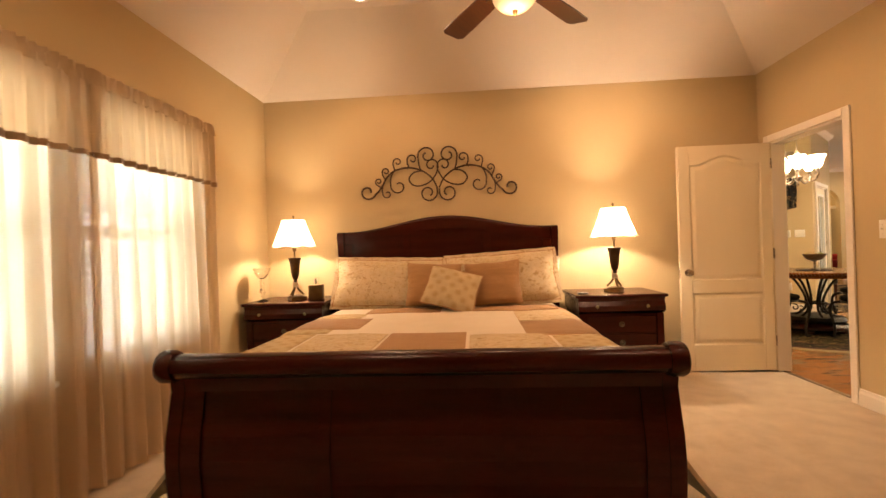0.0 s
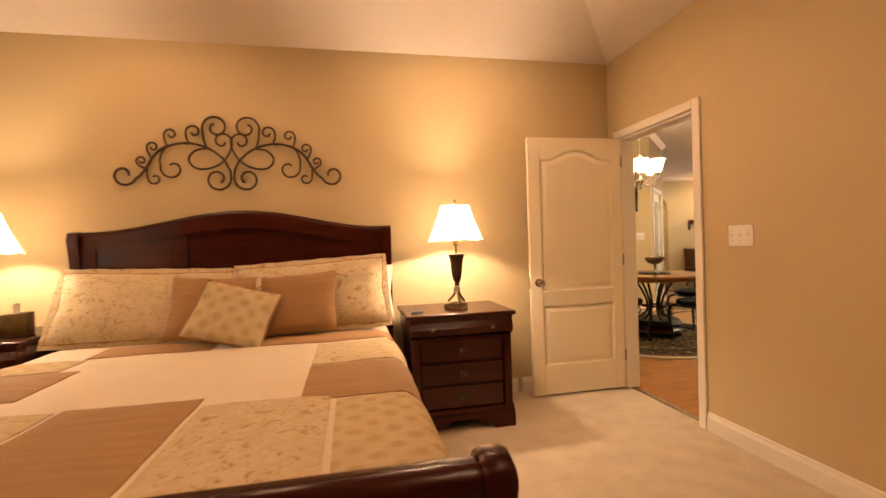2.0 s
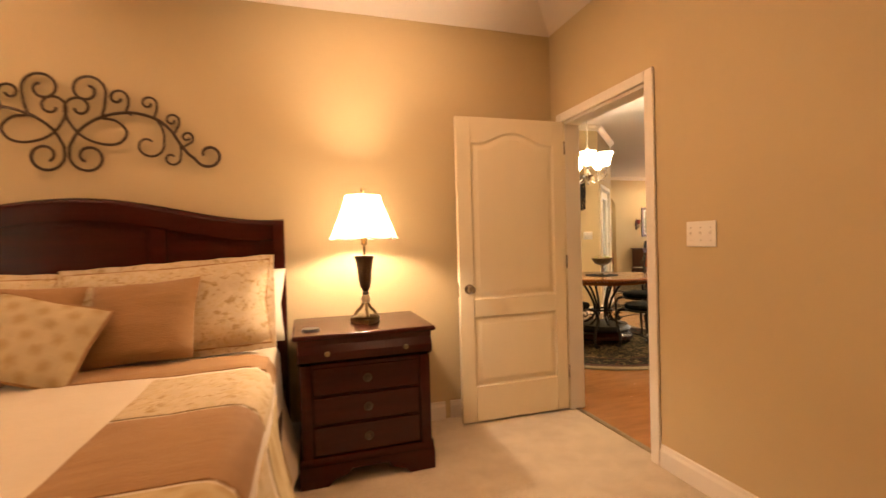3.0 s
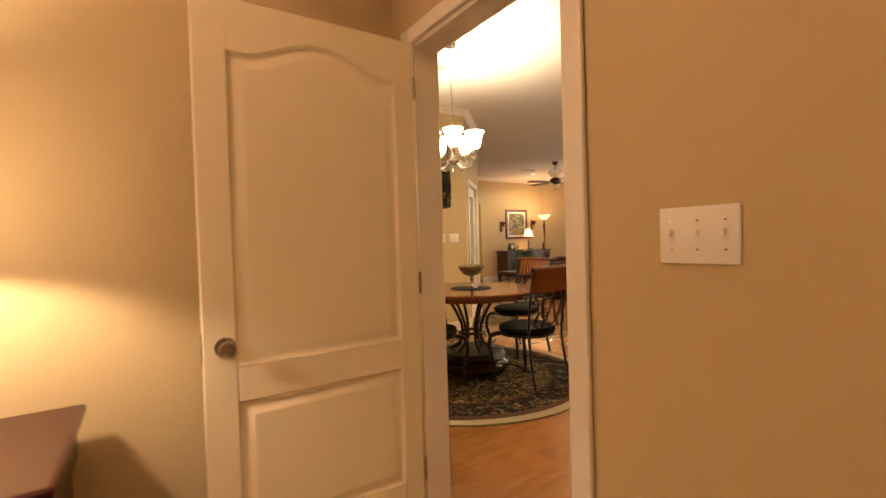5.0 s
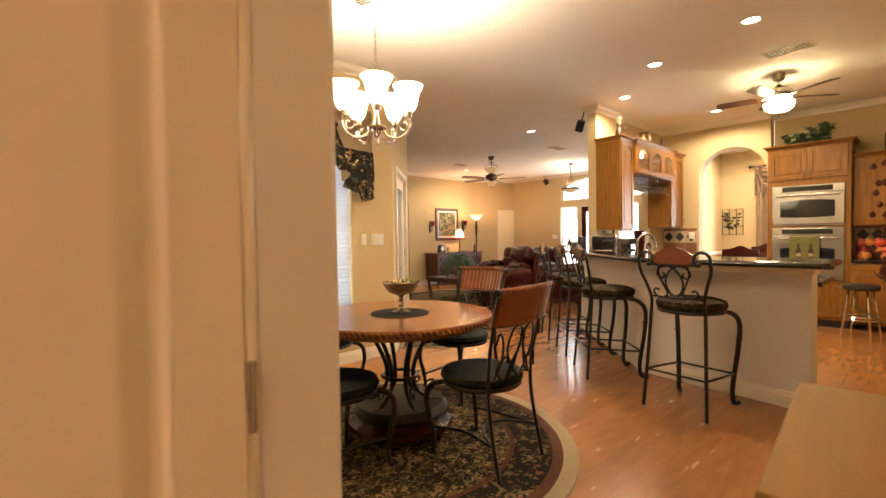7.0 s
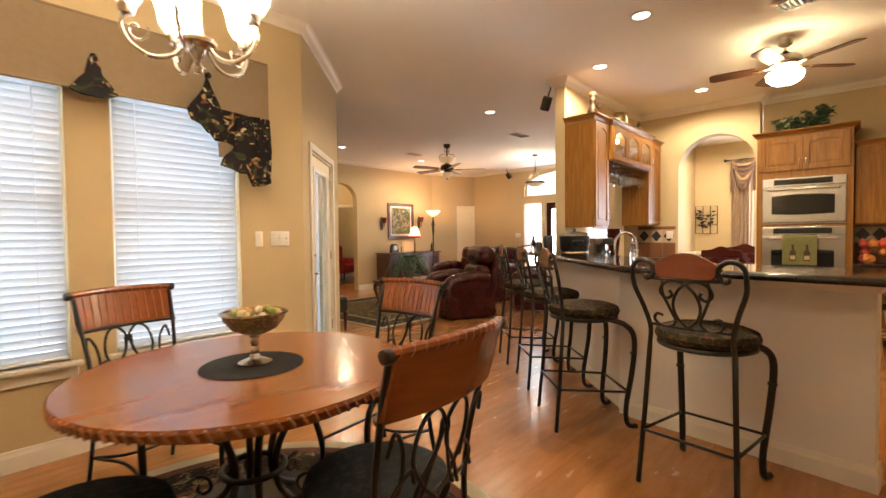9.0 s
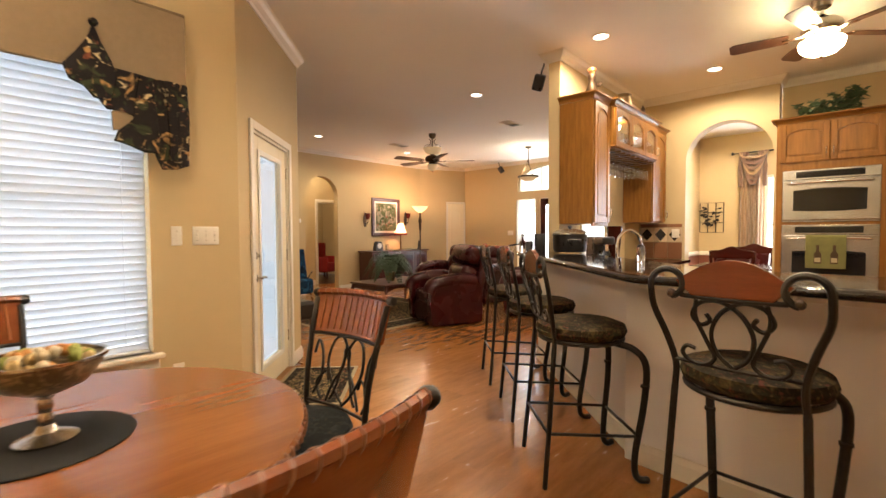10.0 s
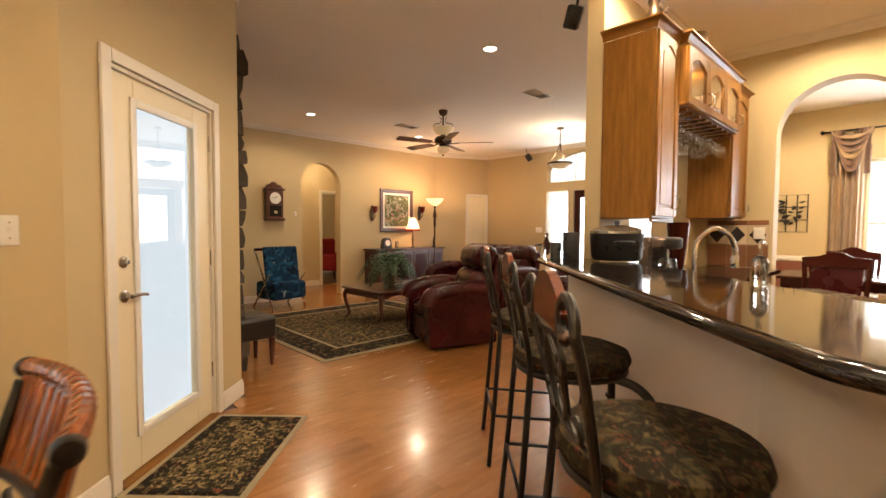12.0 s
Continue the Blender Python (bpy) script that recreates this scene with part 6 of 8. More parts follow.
part("slab", prism(B(), top, 0.04, pose(0, 0, 1.032), 0.008), GRANITE, bar_top)
edge = [(8.20, 7.05), (6.46, 5.35), (6.44, 5.33), (6.42, 5.30), (6.405, 5.26), (6.30, 4.08), (6.32, 4.06), (6.92, 4.06)]
part("bullnose_edge", tube(B(), [(x, y, 1.050) for x, y in edge], 0.019, 12), GRANITE, bar_top, "rounded granite edge")
low = [(6.79, 4.14), (6.965, 5.36), (8.27, 6.67), (10.64, 6.67), (10.64, 6.05), (8.60, 6.05), (7.50, 4.95), (7.40, 4.14)]
solid("sink_countertop", prism(B(), low, 0.035, pose(0, 0, 0.875), 0.006), GRANITE, "polished dark granite worktop behind the bar", "countertop")


# ---- cabinets ----
def cab_door(parent, x0, x1, z0, z1, arch, hinge, material=None, glassy=False, handle=True, low_handle=True):
    """A raised-panel door on the front (y = 0, facing -y)."""
    ma = material or OAK
    st = min(0.055, (x1 - x0) * 0.2)
    rise = min(0.05, (z1 - z0) * 0.14) if arch else 0.0
    bm = B()
    box(bm, (x0, -0.02, z0), (x0 + st, 0, z1), 0.004)
    box(bm, (x1 - st, -0.02, z0), (x1, 0, z1), 0.004)
    box(bm, (x0 + st, -0.019, z0), (x1 - st, 0, z0 + st), 0.003)
    n = 14
    arc = [(x0 + st + (x1 - x0 - 2 * st) * k / n, z1 - st - rise + rise * math.sin(math.pi * k / n)) for k in range(n + 1)]
    prism(bm, [(x0 + st, z1)] + arc + [(x1 - st, z1)], 0.019, UPY)
    d = part("door", bm, ma, parent)
    g = 0.006
    inner = [(x0 + st + g, z0 + st + g), (x1 - st - g, z0 + st + g)] + [(min(max(x, x0 + st + g), x1 - st - g), z - g) for x, z in arc[::-1]]
    if glassy:
        part("glass_pane", prism(B(), inner, 0.004, Matrix.Translation((0, -0.004, 0)) @ UPY), GLASSP, d, "clear glass pane").visible_shadow = False
    else:
        part("panel", prism(B(), [(x0 + st, z0 + st), (x1 - st, z0 + st)] + arc[::-1], 0.008, UPY), ma, d)
        g = 0.022
        inner = [(x0 + st + g, z0 + st + g), (x1 - st - g, z0 + st + g)] + [(min(max(x, x0 + st + g), x1 - st - g), z - g) for x, z in arc[::-1]]
        part("raised_field", prism(B(), inner, 0.008, Matrix.Translation((0, -0.0075, 0)) @ UPY, 0.004), ma, d)
    if handle:
        hx = x1 - st / 2 if hinge == "l" else x0 + st / 2
        hz = z0 + 0.05 if low_handle else z1 - 0.15
        part("handle", tube(B(), curve([(hx, -0.02, hz), (hx, -0.045, hz + 0.012), (hx, -0.048, hz + 0.045), (hx, -0.045, hz + 0.078), (hx, -0.02, hz + 0.09)], 4), 0.005, 6), NICKEL, d, "satin nickel handle")
    return d


def crown(parent, w, d, z, material=None, left=True, right=True, e=0.05, h=0.06):
    path = ([(0, d)] if left else []) + [(0, 0), (w, 0)] + ([(w, d)] if right else [])
    prof = [(0, z), (0.01, z), (0.014, z + 0.02), (e * 0.7, z + h * 0.7), (e, z + h * 0.8), (e, z + h), (0, z + h)]
    part("crown", sweep(B(), prof, path), material or OAKH, parent)


def cabinet(name, m, w, d, z0, z1, cols, label, arch=True, group="", glassy=False, cr=True, low_handle=True, sides=(True, True)):
    th = empty(name, (0, 0, 0), 0, label, "cabinet", group)
    th.matrix_world = m
    bm = B()
    if glassy:
        box(bm, (0, 0.0, z0), (w, d, z0 + 0.02))
        box(bm, (0, 0.0, z1 - 0.02), (w, d, z1))
        box(bm, (0, d - 0.012, z0 + 0.02), (w, d, z1 - 0.02))
        box(bm, (0, 0.0, z0 + 0.02), (0.018, d - 0.012, z1 - 0.02))
        box(bm, (w - 0.018, 0.0, z0 + 0.02), (w, d - 0.012, z1 - 0.02))
    else:
        box(bm, (0, 0.0, z0), (w, d, z1), 0.003)
    part("body", bm, OAK, th)
    for k in range(cols):
        a, b = 0.008 + k * (w - 0.016) / cols, 0.008 + (k + 1) * (w - 0.016) / cols - 0.004
        cab_door(th, a, b, z0 + 0.012, z1 - 0.012, arch, "l" if k % 2 == 0 else "r", None, glassy, True, low_handle)
    if cr:
        crown(th, w, d, z1, None, *sides)
    return th


CB = "cabinets over the bar sink"
cabinet("wall_cabinet_unit", pose(8.35, 6.34, 0), 0.37, 0.338, 1.345, 2.50, 1, "tall oak wall cabinet with arched raised-panel door", True, CB, sides=(True, False))
part("light_rail", box(B(), (0, 0.0, 1.32), (0.37, 0.02, 1.345), 0.004), OAKH, bpy.data.objects["wall_cabinet_unit"])
gc = cabinet("glass_cabinet", pose(8.722, 6.29, 0), 1.30, 0.386, 2.10, 2.50, 3, "oak wall cabinet with three small arched glass doors", True, CB, True, sides=(True, True))
for k in range(9):
    part("stem_rack", box(B(), (0.09 + k * 0.14, 0.02, 2.075), (0.12 + k * 0.14, 0.36, 2.10), 0.004), OAKH, gc, "oak rail for hanging glasses")
cabinet("wall_cabinet_unit", pose(10.026, 6.34, 0), 0.52, 0.338, 1.38, 2.50, 1, "tall oak wall cabinet beside the tiled wall", True, CB, sides=(False, True))


def wine_glass(loc, k):
    th = empty("wine_glass", loc, 0, "clear stemmed wine glass hanging upside down from oak rails", "wine glass", "hanging wine glasses")
    r = 0.034 + 0.004 * (k % 3)
    h = 0.10 + 0.012 * (k % 2)
    part("foot", lathe(B(), [(0, 0), (0.032, 0), (0.032, -0.003), (0.006, -0.006), (0, -0.006)], 16), CRYSTAL, th)
    part("stem", lathe(B(), [(0, -0.006), (0.004, -0.006), (0.0038, -0.08), (0, -0.08)], 8), CRYSTAL, th)
    part("bowl", lathe(B(), [(0, -0.08), (r * 0.7, -0.09), (r, -0.12), (r * 0.95, -0.08 - h), (r * 0.92, -0.08 - h), (r * 0.96, -0.12), (r * 0.66, -0.095), (0, -0.086)], 18), CRYSTAL, th, "yellow-tinted bowl" if k == 7 else "")
    return th


for i in range(8):
    for j in range(2):
        wine_glass((8.89 + i * 0.14, 6.37 + j * 0.15, 2.073), i + j)

# figures on the cabinets
fg = empty("ceramic_figure", (8.50, 6.42, 2.50), 0, "dark chef figurine with a pale hat on the cabinet", "figurine")
part("figure", lathe(B(), [(0, 0), (0.06, 0), (0.06, 0.02), (0.035, 0.06), (0.045, 0.10), (0.03, 0.14), (0.022, 0.17), (0.03, 0.19), (0.028, 0.22), (0.015, 0.235), (0, 0.24)], 18, Matrix.Diagonal((1.25, 1.25, 1.2, 1))), IRONB, fg)
part("hat", lathe(B(), [(0.028, 0.262), (0.03, 0.285), (0.042, 0.30), (0.04, 0.325), (0.02, 0.335), (0, 0.336)], 16), ROPE, fg, "pale puffed hat")
part("tray_arm", tube(B(), curve([(0.03, -0.02, 0.19), (0.07, -0.04, 0.17), (0.09, -0.05, 0.20)], 4), 0.012, 7), IRONB, fg)
solid("brown_jug", lathe(B(), [(0, 0), (0.055, 0), (0.06, 0.02), (0.075, 0.10), (0.06, 0.15), (0.068, 0.17), (0.062, 0.175), (0, 0.16)], 22), BRASS, "brown glazed jug on the glass cabinet", "jug", at=pose(9.25, 6.40, 2.502) @ Matrix.Diagonal((1.25, 1.25, 1.35, 1)))
solid("carved_tree", lathe(B(), [(0, 0), (0.03, 0), (0.012, 0.02), (0.05, 0.04), (0.03, 0.08), (0.04, 0.085), (0.02, 0.13), (0.025, 0.135), (0, 0.19)], 16), IRONB, "dark carved cone tree on the cabinet", "ornament", at=pose(9.88, 6.40, 2.502) @ Matrix.Diagonal((1.2, 1.2, 1.4, 1)))

# ---- oven tower ----
OM = pose(10.45, 5.17, 0, 0, 0, -90)
ot = empty("oven_cabinet", (0, 0, 0), 0, "tall oak oven cabinet with arched doors above", "cabinet")
ot.matrix_world = OM
part("body", box(B(), (0, 0, 0.1), (0.89, 0.448, 2.42), 0.003), OAK, ot)
part("toe_kick", box(B(), (0.02, 0.05, 0), (0.87, 0.44, 0.1)), BLACKP, ot, "dark toe kick")
cab_door(ot, 0.03, 0.443, 2.0, 2.40, True, "l")
cab_door(ot, 0.447, 0.86, 2.0, 2.40, True, "r")
cab_door(ot, 0.05, 0.84, 0.14, 0.56, False, "l", None, False, False)
crown(ot, 0.89, 0.448, 2.42)


def oven(z0, h, label):
    th = empty("wall_oven", (0, 0, 0), 0, label, "oven", "double wall ovens")
    th.matrix_world = OM
    a, b = 0.055, 0.835
    part("case", box(B(), (a, -0.014, z0), (b, -0.0005, z0 + h), 0.004), STEEL, th)
    pan = part("control_panel", box(B(), (a + 0.004, -0.03, z0 + h - 0.105), (b - 0.004, -0.014, z0 + h - 0.004), 0.005, 2), STEEL, th)
    part("display", box(B(), (a + 0.12, -0.034, z0 + h - 0.088), (b - 0.12, -0.03, z0 + h - 0.022), 0.004, 2), BLACKG, pan, "black glass display")
    d = part("oven_door", box(B(), (a + 0.004, -0.04, z0 + 0.02), (b - 0.004, -0.014, z0 + h - 0.112), 0.008, 2), STEEL, th)
    w0, w1 = z0 + h * 0.22, z0 + h * 0.60
    pts = []
    for k in range(25):
        t = k / 24
        x = a + 0.10 + (b - a - 0.20) * t
        pts.append((x, w0 - 0.012 * math.sin(math.pi * t)))
    pts += [(b - 0.10 - (b - a - 0.20) * k / 24, w1 + 0.02 * math.sin(math.pi * k / 24)) for k in range(25)]
    part("window", prism(B(), pts, 0.004, Matrix.Translation((0, -0.04, 0)) @ UPY), BLACKG, d, "black glass oven window")
    zz = z0 + h - 0.145
    part("handle", tube(B(), curve([(a + 0.06, -0.04, zz), (a + 0.08, -0.075, zz), (a + 0.2, -0.085, zz + 0.004), ((a + b) / 2, -0.088, zz + 0.006), (b - 0.2, -0.085, zz + 0.004), (b - 0.08, -0.075, zz), (b - 0.06, -0.04, zz)], 5), 0.011, 10), CHROME, d, "polished bar handle")
    return th


oven(1.36, 0.555, "stainless upper wall oven with black window")
oven(0.62, 0.715, "stainless lower wall oven with towel over its handle")
TOWEL = mat("olive_towel", (0.17, 0.16, 0.06), (0.12, 0.115, 0.045), 20, 0.95, 0, 0.6, 200)
tw = empty("hand_towel", (0, 0, 0), 0, "olive hand towel with two bottle motifs on the oven handle", "towel")
tw.matrix_world = OM
part("cloth", box(B(), (0.27, -0.112, 0.88), (0.59, -0.101, 1.205), 0.005, 2), TOWEL, tw)
part("fold", tube(B(), [(0.27, -0.092, 1.205), (0.59, -0.092, 1.205)], 0.019, 10), TOWEL, tw)
for x in (0.37, 0.50):
    bt = [(x - 0.03, 0.93), (x + 0.03, 0.93), (x + 0.03, 1.03), (x + 0.012, 1.06), (x + 0.012, 1.12), (x - 0.012, 1.12), (x - 0.012, 1.06), (x - 0.03, 1.03)]
    part("bottle_motif", prism(B(), bt, 0.002, Matrix.Translation((0, -0.112, 0)) @ UPY), IRONB, tw, "dark bottle motif")
    part("label_motif", prism(B(), [(x - 0.024, 0.945), (x + 0.024, 0.945), (x + 0.024, 0.99), (x - 0.024, 0.99)], 0.001, Matrix.Translation((0, -0.1141, 0)) @ UPY), RUGT, tw, "tan label")

# greenery on the oven cabinet
rnd = random.Random(21)
gr = empty("ivy_garland", (10.62, 4.75, 2.48), -90, "trailing artificial ivy on top of the oven cabinet", "plant")
for k in range(40):
    x, y = rnd.uniform(-0.24, 0.30), rnd.uniform(-0.13, 0.08)
    end = Vector((x + rnd.uniform(-0.14, 0.16), y + rnd.uniform(-0.10, 0.05), rnd.uniform(0.04, 0.17) + (0.08 if x > 0.1 else 0)))
    pts = curve([(x, y, 0.0), ((x + end.x) / 2, (y + end.y) / 2, end.z * 0.8), tuple(end)], 4)
    st = part("sprig", tube(B(), pts, 0.002, 4), LEAF, gr)
    for p in pts[1:]:
        for q in range(2):
            a = rnd.uniform(0, 360)
            bm = B()
            vs = [bm.verts.new(c) for c in ((0, 0, 0), (0.019, 0.024, 0.004), (0, 0.066, -0.006), (-0.019, 0.024, 0.004))]
            bm.faces.new(vs[:3])
            bm.faces.new((vs[0], vs[2], vs[3]))
            part("ivy_leaf", bm, LEAFP, st, "", Matrix.Translation(p) @ pose(0, 0, 0, rnd.uniform(-30, 40), rnd.uniform(-30, 30), a))

# run of cabinets beyond the ovens
RM = pose(10.57, 4.278, 0, 0, 0, -90)
cabinet("wall_cabinet_unit", RM, 0.90, 0.328, 1.345, 2.22, 1, "reddish oak wall cabinet beyond the ovens", True, "cabinets beyond the ovens", sides=(False, True))
bc = empty("base_cabinet", (0, 0, 0), 0, "reddish oak base cabinet with drawers beyond the ovens", "cabinet", "cabinets beyond the ovens")
bc.matrix_world = pose(10.42, 4.276, 0, 0, 0, -90)
part("body", box(B(), (0, 0, 0.1), (1.7, 0.478, 0.87), 0.003), OAK, bc)
for k in range(3):
    x = 0.01 + 0.56 * k
    part("drawer", box(B(), (x, -0.02, 0.70), (x + 0.55, 0, 0.855), 0.006, 2), OAKH, bc)
    cab_door(bc, x, x + 0.55, 0.12, 0.69, False, "l", None, False, True, False)
solid("side_worktop", box(B(), (10.39, 2.58, 0.872), (10.898, 4.276, 0.91), 0.01, 2), GRANITE, "dark granite worktop beyond the ovens", "countertop")
TILE_T = mat("tan_tile", (0.60, 0.46, 0.31), (0.52, 0.39, 0.25), 8, 0.35, vary=0.12)
TILE_B = mat("russet_tile", (0.24, 0.10, 0.045), (0.19, 0.075, 0.03), 8, 0.4, vary=0.12)
TILE_K = mat("black_tile", (0.018, 0.014, 0.012), (0.03, 0.022, 0.018), 8, 0.25)


def backsplash(name, m, w, z0, label):
    """Tiles on a wall: russet below, a tan band with black diamonds above, russet cap. Local x along the wall, y = 0 on its face."""
    th = empty(name, (0, 0, 0), 0, label, "tiles", kind="structure")
    th.matrix_world = m
    part("grout", box(B(), (0, -0.004, z0), (w, -0.0005, z0 + 0.455)), RUGT, th)
    n = max(1, round(w / 0.15))
    s = w / n
    for k in range(n):
        for r in range(1):
            part("tile", box(B(), (k * s + 0.002, -0.009, z0 + 0.002), ((k + 1) * s - 0.002, -0.004, z0 + 0.215), 0.002), TILE_B, th)
        part("tile", box(B(), (k * s + 0.002, -0.009, z0 + 0.222), ((k + 1) * s - 0.002, -0.004, z0 + 0.408), 0.002), TILE_T, th)
        q = 0.082
        c = (k * s + s / 2, z0 + 0.315)
        part("diamond_tile", prism(B(), [(c[0] - q * 0.85, c[1]), (c[0], c[1] - q), (c[0] + q * 0.85, c[1]), (c[0], c[1] + q)], 0.004, Matrix.Translation((0, -0.0085, 0)) @ UPY), TILE_K, th, "black diamond tile")
        part("cap_tile", box(B(), (k * s + 0.002, -0.012, z0 + 0.412), ((k + 1) * s - 0.002, -0.004, z0 + 0.455), 0.003), TILE_B, th)
    return th


backsplash("backsplash_sink", pose(10.65, 6.665, 0, 0, 0, -90), 0.515, 0.912, "russet and tan tile backsplash with black diamonds")
backsplash("backsplash_side", pose(10.9, 4.27, 0, 0, 0, -90), 1.6, 0.912, "russet and tan tile backsplash beyond the ovens")
wall_plate((10.64, 6.68), (10.64, 5.17), 0.41, 0.50, 1.19, 1.30, 0, "white wall socket on the tile backsplash")
dc = empty("red_gourd_display", (10.62, 4.05, 0.911), 0, "red and orange gourds piled on the worktop", "ornament")
rnd = random.Random(8)
GOURD = [mat("red_gourd", (0.45, 0.05, 0.02), None, 12, 0.4), mat("orange_gourd", (0.55, 0.20, 0.04), None, 12, 0.45)]
for k in range(16):
    r = rnd.uniform(0.04, 0.06)
    p = pose(rnd.uniform(-0.12, 0.08), rnd.uniform(-0.18, 0.18), 0.045 + 0.085 * (k % 3), rnd.uniform(-40, 40), rnd.uniform(-40, 40))
    part("gourd", lathe(B(), [(0, -r), (r * 0.7, -r * 0.7), (r, 0), (r * 0.7, r * 0.6), (r * 0.25, r * 1.1), (0, r * 1.3)], 12, p), GOURD[k % 2], dc)
solid("glass_cylinder", lathe(B(), [(0, 0), (0.06, 0), (0.062, 0.01), (0.062, 0.24), (0.056, 0.245), (0, 0.245)], 22), IRONB, "dark patterned canister on the wall cabinet", "canister", at=pose(10.75, 3.93, 2.282))

# kitchen fan
ceiling_fan((8.81, 4.75, 2.79), H, 24, 5, 0.59, "kitchen ceiling fan with lit bowl and reddish blades", 1.15, FANGLOW, NICKEL)

# ---- things on the bar and worktop ----
fc = empty("kitchen_faucet", (8.12, 6.02, 0.91), 45, "chrome gooseneck kitchen faucet behind the bar", "faucet")
part("base", lathe(B(), [(0, 0), (0.03, 0), (0.03, 0.01), (0.02, 0.03), (0.018, 0.1), (0, 0.1)], 20), CHROME, fc)
part("spout", tube(B(), curve([(0, 0, 0.08), (0, 0, 0.26), (0.0, -0.03, 0.33), (0.0, -0.10, 0.37), (0.0, -0.17, 0.34), (0.0, -0.205, 0.27), (0.0, -0.21, 0.22)], 6), 0.013, 10), CHROME, fc)
part("spray_head", lathe(B(), [(0, 0), (0.02, 0), (0.022, 0.03), (0.016, 0.07), (0, 0.07)], 16, pose(0, -0.21, 0.16)), CHROME, fc)
part("handle", tube(B(), [(0.02, 0, 0.07), (0.06, 0, 0.09), (0.1, 0.01, 0.13)], 0.007, 8), CHROME, fc)
sp = empty("soap_bottle", (7.42, 5.60, 1.072), 0, "clear soap bottle with a steel pump on the bar", "soap bottle")
part("bottle", lathe(B(), [(0, 0), (0.026, 0), (0.028, 0.006), (0.028, 0.085), (0.018, 0.105), (0.012, 0.11), (0, 0.11)], 18), CRYSTAL, sp)
part("pump", tube(B(), curve([(0, 0, 0.108), (0, 0, 0.15), (0.01, 0, 0.158), (0.045, 0, 0.152)], 4), 0.006, 8), CHROME, sp, "steel pump")
cp = empty("slow_cooker", (8.22, 6.50, 1.072), 40, "black slow cooker with domed steel lid on the bar", "slow cooker")
part("pot", lathe(B(), [(0, 0.01), (0.135, 0.01), (0.15, 0.03), (0.158, 0.16), (0.162, 0.175), (0, 0.175)], 32), BLACKP, cp)
part("lid", lathe(B(), [(0.160, 0.175), (0.158, 0.19), (0.12, 0.212), (0.05, 0.226), (0, 0.228)], 32), STEEL, cp, "domed steel lid")
part("lid_knob", lathe(B(), [(0, 0.226), (0.012, 0.228), (0.022, 0.245), (0.016, 0.255), (0, 0.256)], 16), BLACKP, cp)
for s in (-1, 1):
    part("side_handle", tube(B(), curve([(s * 0.155, -0.05, 0.12), (s * 0.195, -0.035, 0.125), (s * 0.195, 0.035, 0.125), (s * 0.155, 0.05, 0.12)], 4), 0.01, 8), BLACKP, cp)
part("dial", lathe(B(), [(0, 0), (0.022, 0), (0.02, 0.012), (0, 0.012)], 18, pose(0, -0.152, 0.08, 90)), STEEL, cp)
solid("black_canister", lathe(B(), [(0, 0), (0.05, 0), (0.052, 0.006), (0.052, 0.17), (0.046, 0.18), (0, 0.182)], 24), BLACKP, "tall black canister on the bar end", "canister", at=pose(8.19, 6.80, 1.072))
solid("small_canister", lathe(B(), [(0, 0), (0.035, 0), (0.036, 0.1), (0.03, 0.11), (0, 0.112)], 20), BLACKP, "short black canister on the bar end", "canister", at=pose(8.15, 6.89, 1.072))
gb = empty("glass_bottle", (8.17, 6.98, 1.072), 0, "clear glass bottle with a steel cap on the bar", "bottle")
part("bottle", lathe(B(), [(0, 0), (0.03, 0), (0.032, 0.01), (0.032, 0.1), (0.014, 0.13), (0.013, 0.155), (0, 0.155)], 18), CRYSTAL, gb)
part("cap", lathe(B(), [(0, 0.155), (0.016, 0.155), (0.016, 0.175), (0, 0.178)], 14), STEEL, gb, "steel cap")
km = empty("coffee_maker", (8.75, 6.42, 0.911), -20, "black coffee maker with glass jug under the cabinet", "coffee maker")
part("body", box(B(), (-0.09, 0.02, 0), (0.09, 0.13, 0.31), 0.02, 3), BLACKP, km)
part("head", box(B(), (-0.09, -0.10, 0.23), (0.09, 0.02, 0.31), 0.02, 3), BLACKP, km)
part("base", box(B(), (-0.09, -0.11, 0), (0.09, 0.02, 0.03), 0.01, 2), BLACKP, km)
part("jug", lathe(B(), [(0, 0.03), (0.06, 0.03), (0.07, 0.08), (0.055, 0.16), (0.05, 0.17), (0, 0.17)], 20, pose(0, -0.045, 0)), CRYSTAL, km, "glass jug")
vs = empty("brown_vase", (9.35, 6.52, 0.911), 0, "brown tapered vase on the worktop under the glass rack", "vase")
part("vase", lathe(B(), [(0, 0), (0.04, 0), (0.05, 0.06), (0.075, 0.30), (0.085, 0.42), (0.078, 0.42), (0.066, 0.3), (0, 0.28)], 22), CHERRY, vs)
dr = empty("dish_tray", (7.98, 5.45, 0.911), 45, "shiny steel drying tray beside the sink", "tray")
part("tray", box(B(), (-0.2, -0.14, 0), (0.2, 0.14, 0.012), 0.004), STEEL, dr)
for k in range(9):
    part("wire", tube(B(), [(-0.18 + k * 0.045, -0.12, 0.012), (-0.18 + k * 0.045, -0.1, 0.09), (-0.18 + k * 0.045, 0.1, 0.09), (-0.18 + k * 0.045, 0.12, 0.012)], 0.003, 5), CHROME, dr)
ms = empty("kitchen_stool", (9.98, 4.15, 0), 0, "low kitchen stool with black seat and chrome legs", "stool")
part("seat", lathe(B(), [(0, 0.57), (0.16, 0.57), (0.175, 0.59), (0.17, 0.625), (0.14, 0.64), (0, 0.645)], 28), LEATHB, ms, "black padded seat")
